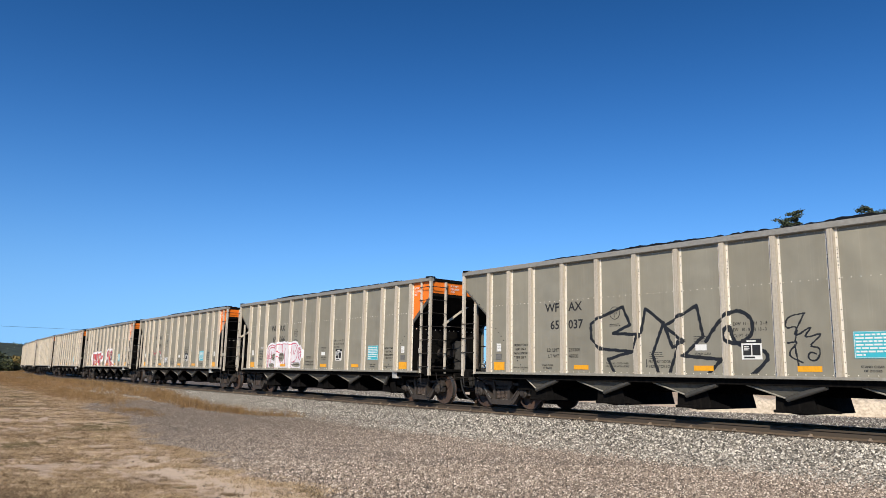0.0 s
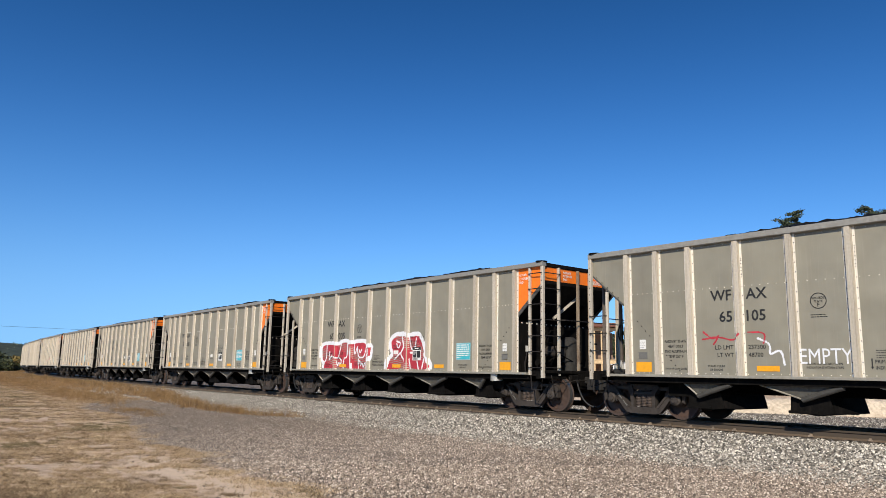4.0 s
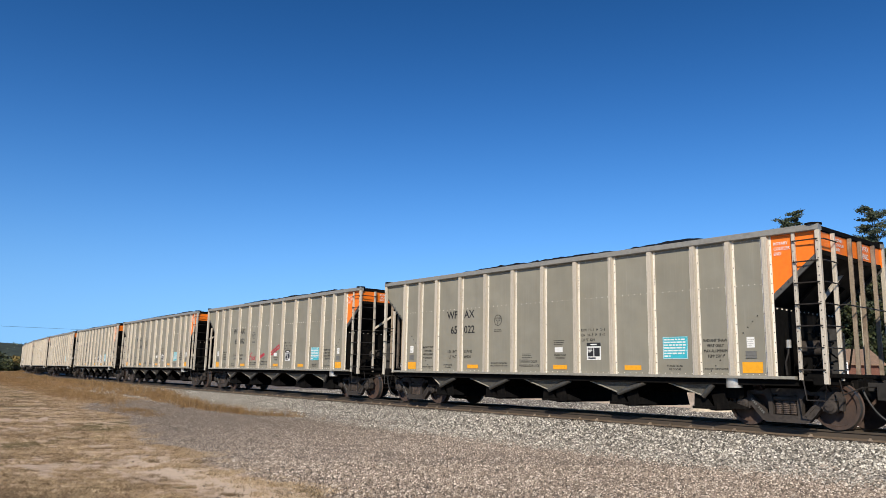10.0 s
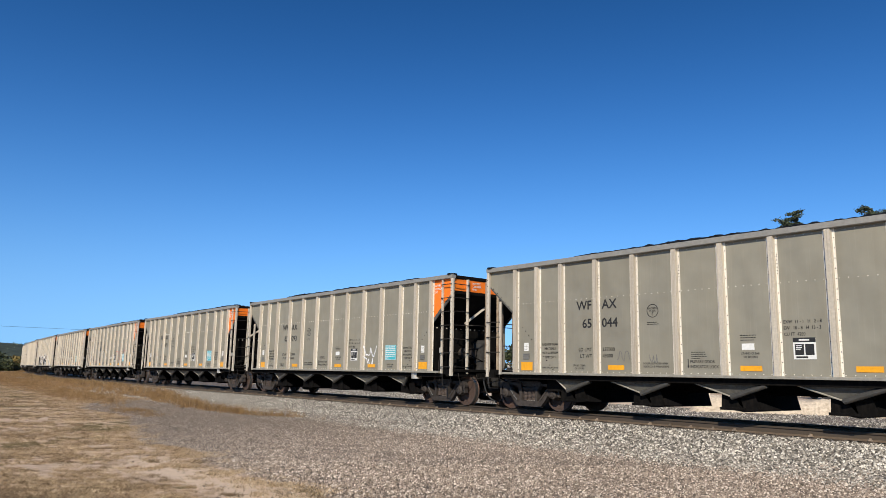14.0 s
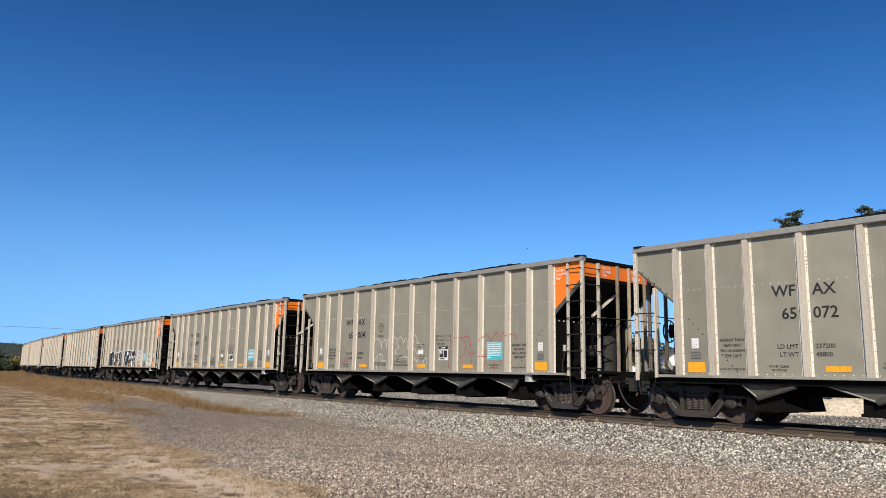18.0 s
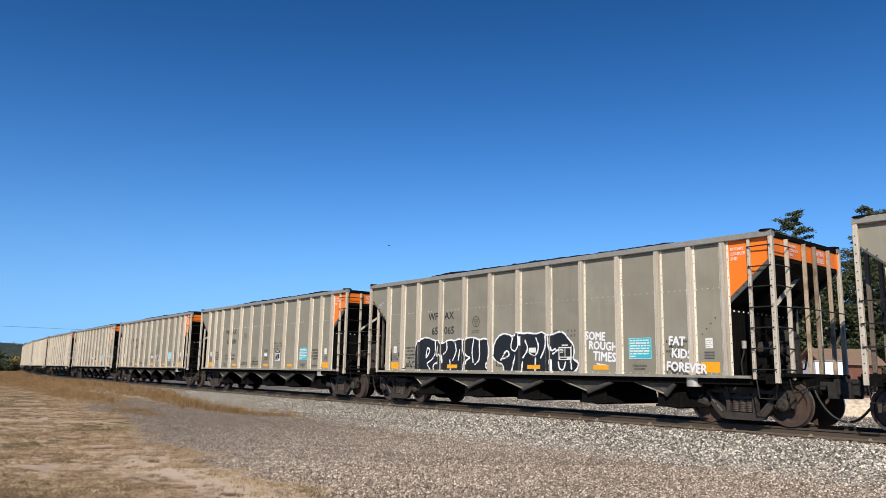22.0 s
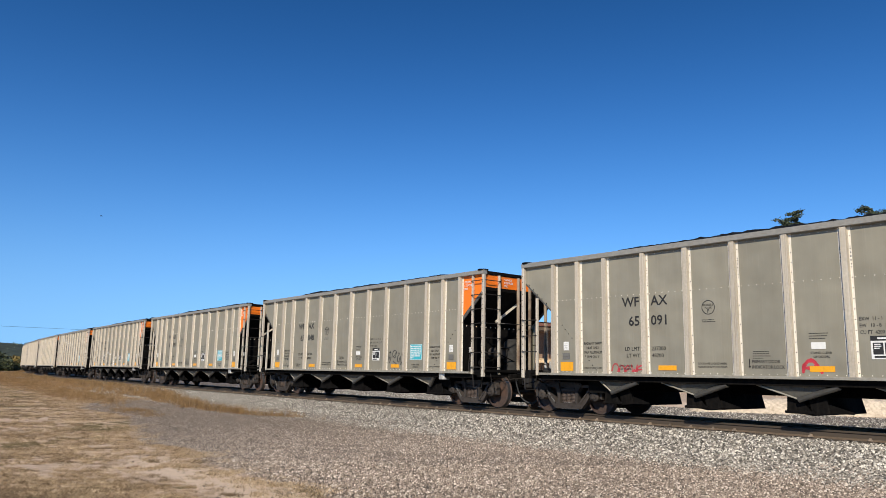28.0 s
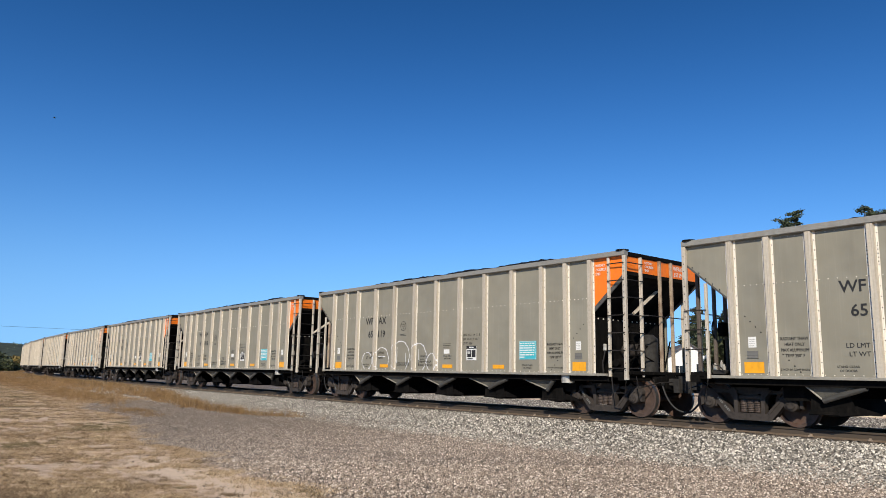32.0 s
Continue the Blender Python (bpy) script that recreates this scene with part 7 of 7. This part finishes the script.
def wire_fence(a, b, n):
    f = thing("wire_fence", "low metal fence of thin posts and wires", "fence")
    a, b = Vector(a), Vector(b)
    post = Geo().cyl((0, 0, 0), (0, 0, 1.3), 0.03, 6).mesh("post", RIB)
    for k in range(n):
        part("post", post, f, "", tuple(a.lerp(b, k / (n - 1))))
    for z in (0.35, 0.8, 1.25):
        part("rail", Geo().cyl(a + Vector((0, 0, z)), b + Vector((0, 0, z)), 0.018, 5).mesh("rail", RIB), f)


wire_fence((20.0, 66.0, -0.4), (34.0, 58.5, -0.4), 10)


def sedan(place, turn):
    c = thing("parked_car", "small silver car parked beside the house", "car", "", "", pose(*place, 0, 0, turn))
    part("body", Geo().prism([(-2.1, 0.35), (2.1, 0.35), (2.15, 0.75), (1.2, 0.92), (0.6, 1.42), (-1.0, 1.45), (-1.6, 0.95), (-2.15, 0.85)], "y", -0.85, 0.85).mesh("body", CARPAINT), c)
    part("window", Geo().prism([(0.98, 0.95), (0.52, 1.36), (-0.95, 1.38), (-1.42, 0.97)], "y", -0.86, 0.86).mesh("window", DARKGLASS), c)
    for x in (-1.35, 1.35):
        for y in (-0.8, 0.8):
            part("wheel", Geo().lathe([(0.1, -0.1), (0.30, -0.1), (0.32, 0), (0.30, 0.1), (0.1, 0.1)], 16, (x, y, 0.32)).mesh("wheel", HOSE), c)


sedan((30.5, 66.0, -0.4), 20)

spruce((41.4, 85.0, -0.4), 21.3, 7.0, 11, "tall dark green spruce behind the houses")
spruce((46.4, 78.0, -0.4), 20.3, 7.2, 12, "tall spruce with some bare pale limbs", 0.25)
leafy((38.6, 73.0, -0.4), 10.6, 3.6, 26, "dark green tree beside the hut", LEAVES, count=4600)
leafy((42.5, 69.0, -0.4), 10.0, 3.4, 27, "dark green tree in front of the spruces", LEAVES, count=4600)
leafy((39.0, 67.0, -0.4), 5.6, 2.8, 28, "dark shrubby tree beside the shed", LEAVES, count=3600)
leafy((30.4, 72.0, -0.4), 9.4, 3.3, 31, "dense dark green tree beside the white house", LEAVES, count=6500, leaf=0.26)
leafy((33.4, 73.0, -0.4), 11.4, 3.7, 32, "tall dense dark green tree behind the trailer", LEAVES, count=8000, leaf=0.26)
leafy((28.4, 75.0, -0.4), 5.0, 2.3, 33, "low green tree at the corner of the yard", LEAVES, count=3000, leaf=0.24)
leafy((37.2, 71.0, -0.4), 12.6, 4.2, 34, "broad dark tree behind the shed", LEAVES, count=9000, leaf=0.28)
leafy((41.0, 70.0, -0.4), 13.5, 4.4, 35, "broad dark tree with an open crown", LEAVES, count=9000, leaf=0.28)
spruce((31.9, 92.0, -0.4), 10.2, 3.0, 13, "young blue-green spruce behind the white house")
leafy((45.5, 72.0, -0.4), 14.0, 4.6, 21, "large olive-green tree beside the spruces", LEAVES, count=4200)
leafy((43.8, 86.0, -0.4), 11.5, 4.2, 24, "dense green tree between the spruces", LEAVES, count=4200)
leafy((47.0, 84.0, -0.4), 10.5, 4.4, 25, "dense green tree behind the hut", LEAVES, count=4200)
leafy((53.0, 80.0, -0.4), 16.0, 5.0, 22, "broad green tree at the edge of the yard", LEAVES, count=3600)
leafy((41.0, 80.0, -0.4), 9.0, 4.0, 23, "bushy green tree in front of the spruce", LEAVES)
for k, (x, y, h, r) in enumerate(((24, 130, 7.5, 4.5), (34, 128, 8.5, 5), (14, 138, 7, 4.5), (4, 142, 7, 4.5), (-6, 146, 6.5, 4.5), (45, 124, 9, 5), (56, 118, 10, 5.5), (66, 112, 11, 6), (29, 118, 7, 4))):
    leafy((x, y, -0.4), h, r, 40 + k, "green tree in the row behind the houses", LEAVES, count=2200, leaf=0.5)
for k in range(11):
    leafy((22 + 4.2 * k, 122 - 1.5 * (k % 3) - 0.4 * k, -0.4), 6.2 + 0.9 * ((k * 7) % 4), 3.6, 100 + k, "green tree in the hedge behind the houses", LEAVES, count=1500, leaf=0.45)
# the left distance: low trees, one of them yellow
for k, (x, y, h, r, m) in enumerate(((-106, 182, 2.6, 3.5, LEAVES), (-113, 186, 4.4, 4.0, LEAVES), (-128, 215, 4.8, 4, LEAVES), (-126, 222, 3.8, 4.0, AUTUMN), (-150, 258, 5.5, 5, LEAVES), (-160, 262, 6, 5, LEAVES),
                                     (-138, 252, 4.2, 5, LEAVES), (-122, 206, 2.8, 4, AUTUMN), (-172, 268, 6, 7, LEAVES), (-100, 196, 3.0, 3.5, LEAVES))):
    leafy((x, y, -0.5), h, r, 60 + k, "small yellowing autumn tree in the meadow" if m is AUTUMN else "grey-green tree in the far meadow", m, count=1600, leaf=0.55)
for k, (x, y) in enumerate(((26.5, 80.5), (22.0, 74.0), (33.0, 70.0), (38.0, 72.0), (16.0, 72.0))):
    leafy((x, y + 6, -0.4), 1.8, 1.6, 80 + k, "low green shrub in a yard", LEAVES, "shrub", 700, 0.2)


def far_ridge():
    """A wooded ridge in the distance: a long low hill and its trees."""
    rng = np.random.default_rng(9)
    n, m = 90, 8
    x = np.linspace(-900, 500, n)
    v = []
    for a in x:
        h = 25 + 7 * noise.noise((a * 0.006, 2.2, 0)) + 3 * noise.noise((a * 0.02, 5.2, 0))
        h *= 1 - 0.75 * float(soft(np.array(a), -390, -250))
        for j in range(m):
            u = j / (m - 1)
            v.append((a, 640 + u * 220, -1 + h * math.sin(u * math.pi * 0.62)))
    f = [(i * m + j, (i + 1) * m + j, (i + 1) * m + j + 1, i * m + j + 1) for i in range(n - 1) for j in range(m - 1)]
    hill = material("wooded_hillside", (0.035, 0.045, 0.028), 0.95, 0.0, 0.4, 0.2, 0.0, 0, patch=0.02)
    thing("far_ridge", "low dark green wooded ridge on the horizon", "hill", "", "structure", None, big_mesh("far_ridge", v, f, hill, True))
    v = np.array(v)
    k = rng.integers(0, len(v), 3000)
    c = v[k] + rng.normal(0, 1, (3000, 3)) * np.array([8, 14, 0])
    h = rng.uniform(1.0, 2.4, 3000)
    p, fs = [], []
    for i in range(3000):
        b = len(p)
        r = h[i] * 0.45
        p += [(c[i, 0] + r * math.cos(a), c[i, 1] + r * math.sin(a), c[i, 2] - 1 + h[i] * 0.12 * (q % 2)) for q, a in enumerate(np.arange(6) * math.pi / 3)] + [(c[i, 0], c[i, 1], c[i, 2] + h[i])]
        fs += [(b + q, b + (q + 1) % 6, b + 6) for q in range(6)]
    thing("ridge_woods", "dense dark conifers covering the ridge", "woods", "", "stuff", None, big_mesh("ridge_woods", p, fs, NEEDLES))


far_ridge()


def utility_pole(place, height, name="utility_pole"):
    t = thing(name, "weathered wooden utility pole with one crossarm", "utility pole", "", "", pose(*place))
    part("pole", Geo().cyl((0, 0, -0.5), (0, 0, height), 0.16, 10, 0.11).mesh("pole", POLEWOOD), t)
    part("crossarm", Geo().bar(-0.06, 1.25, -0.07, 0.07, height - 0.5, height - 0.36, "x", 0.01).mesh("crossarm", POLEWOOD), t)
    for x in (0.15, 0.6, 1.1):
        part("insulator", Geo().cyl((x, 0, height - 0.36), (x, 0, height - 0.18), 0.06, 8, 0.035).mesh("insulator", WIRE), t)


utility_pole((-73.6, 120.0, -0.6), 8.3)
utility_pole((-69.5, 200.0, -0.6), 11.5)
pts = [Vector((-72.6, 120, 7.50)).lerp(Vector((-69.0, 200, 10.80)), u) - Vector((0, 0, 0.5 * u * (1 - u))) for u in [k / 12 for k in range(13)]]
thing("overhead_wire", "thin dark wire strung between the utility poles", "wire", "", "", None, Geo().tube(pts, 0.022, 5).mesh("overhead_wire", WIRE))


def bird(label):
    b = thing("bird", label, "bird")
    part("body", Geo().cyl((0.16, 0, 0), (-0.2, 0, 0), 0.05, 6, 0.02).mesh("body", SPRAY_BLACK), b)
    for sy in (-1, 1):
        part("wing", Geo().add([(0.1, sy * 0.03, 0.01), (-0.08, sy * 0.03, 0.01), (-0.10, sy * 0.24, 0.07), (0.02, sy * 0.27, 0.075), (0.0, sy * 0.1, 0.06)], [(0, 1, 2, 3), (0, 3, 4)]).mesh("wing", SPRAY_BLACK), b)
    return b


gliding = bird("small dark bird gliding high over the train")
soaring = bird("small dark bird soaring in the clear sky")


# ---------------------------------------------------------------- motion
def motions():
    times = [0.5 * k for k in range(65)]
    for i, car in enumerate(cars):
        walk(car, [(t, car_pose(i, t)) for t in times])
    walk(gliding, [(t, pose(x, 110, z, 0, -3, 172)) for t, x, z in ((0, 150, 17.0), (21.5, -5.84, 20.1), (23, -13.0, 20.2), (26, -33.1, 22.2), (28.5, -57.3, 24.3), (32, -92, 27.0))])
    walk(soaring, [(t, pose(x, 90, z, 0, 0, 8)) for t, x, z in ((0, -300, 33.0), (28, -80, 32.6), (31.5, -53.9, 32.6), (32, -49.9, 32.4))])
    # the wheels roll: one turn for each 2.87 m
    sets = [[o for b in car.children if b.name.startswith("bogie") for o in b.children if o.name.startswith("wheelset")] for car in cars]
    lead = {}
    for group in sets:
        for o in group:
            key = o.location.x > 0
            if key not in lead:
                spot = o.location.copy()
                walk(o, [(k / 15, Matrix.Translation(spot) @ Matrix.Rotation(travelled(k / 15) / WHEEL_R, 4, 'Y')) for k in range(481)])
                lead[key] = o.animation_data
            else:
                o.rotation_mode = "QUATERNION"
                data = o.animation_data_create()
                data.action = lead[key].action
                data.action_slot = lead[key].action_slot


motions()
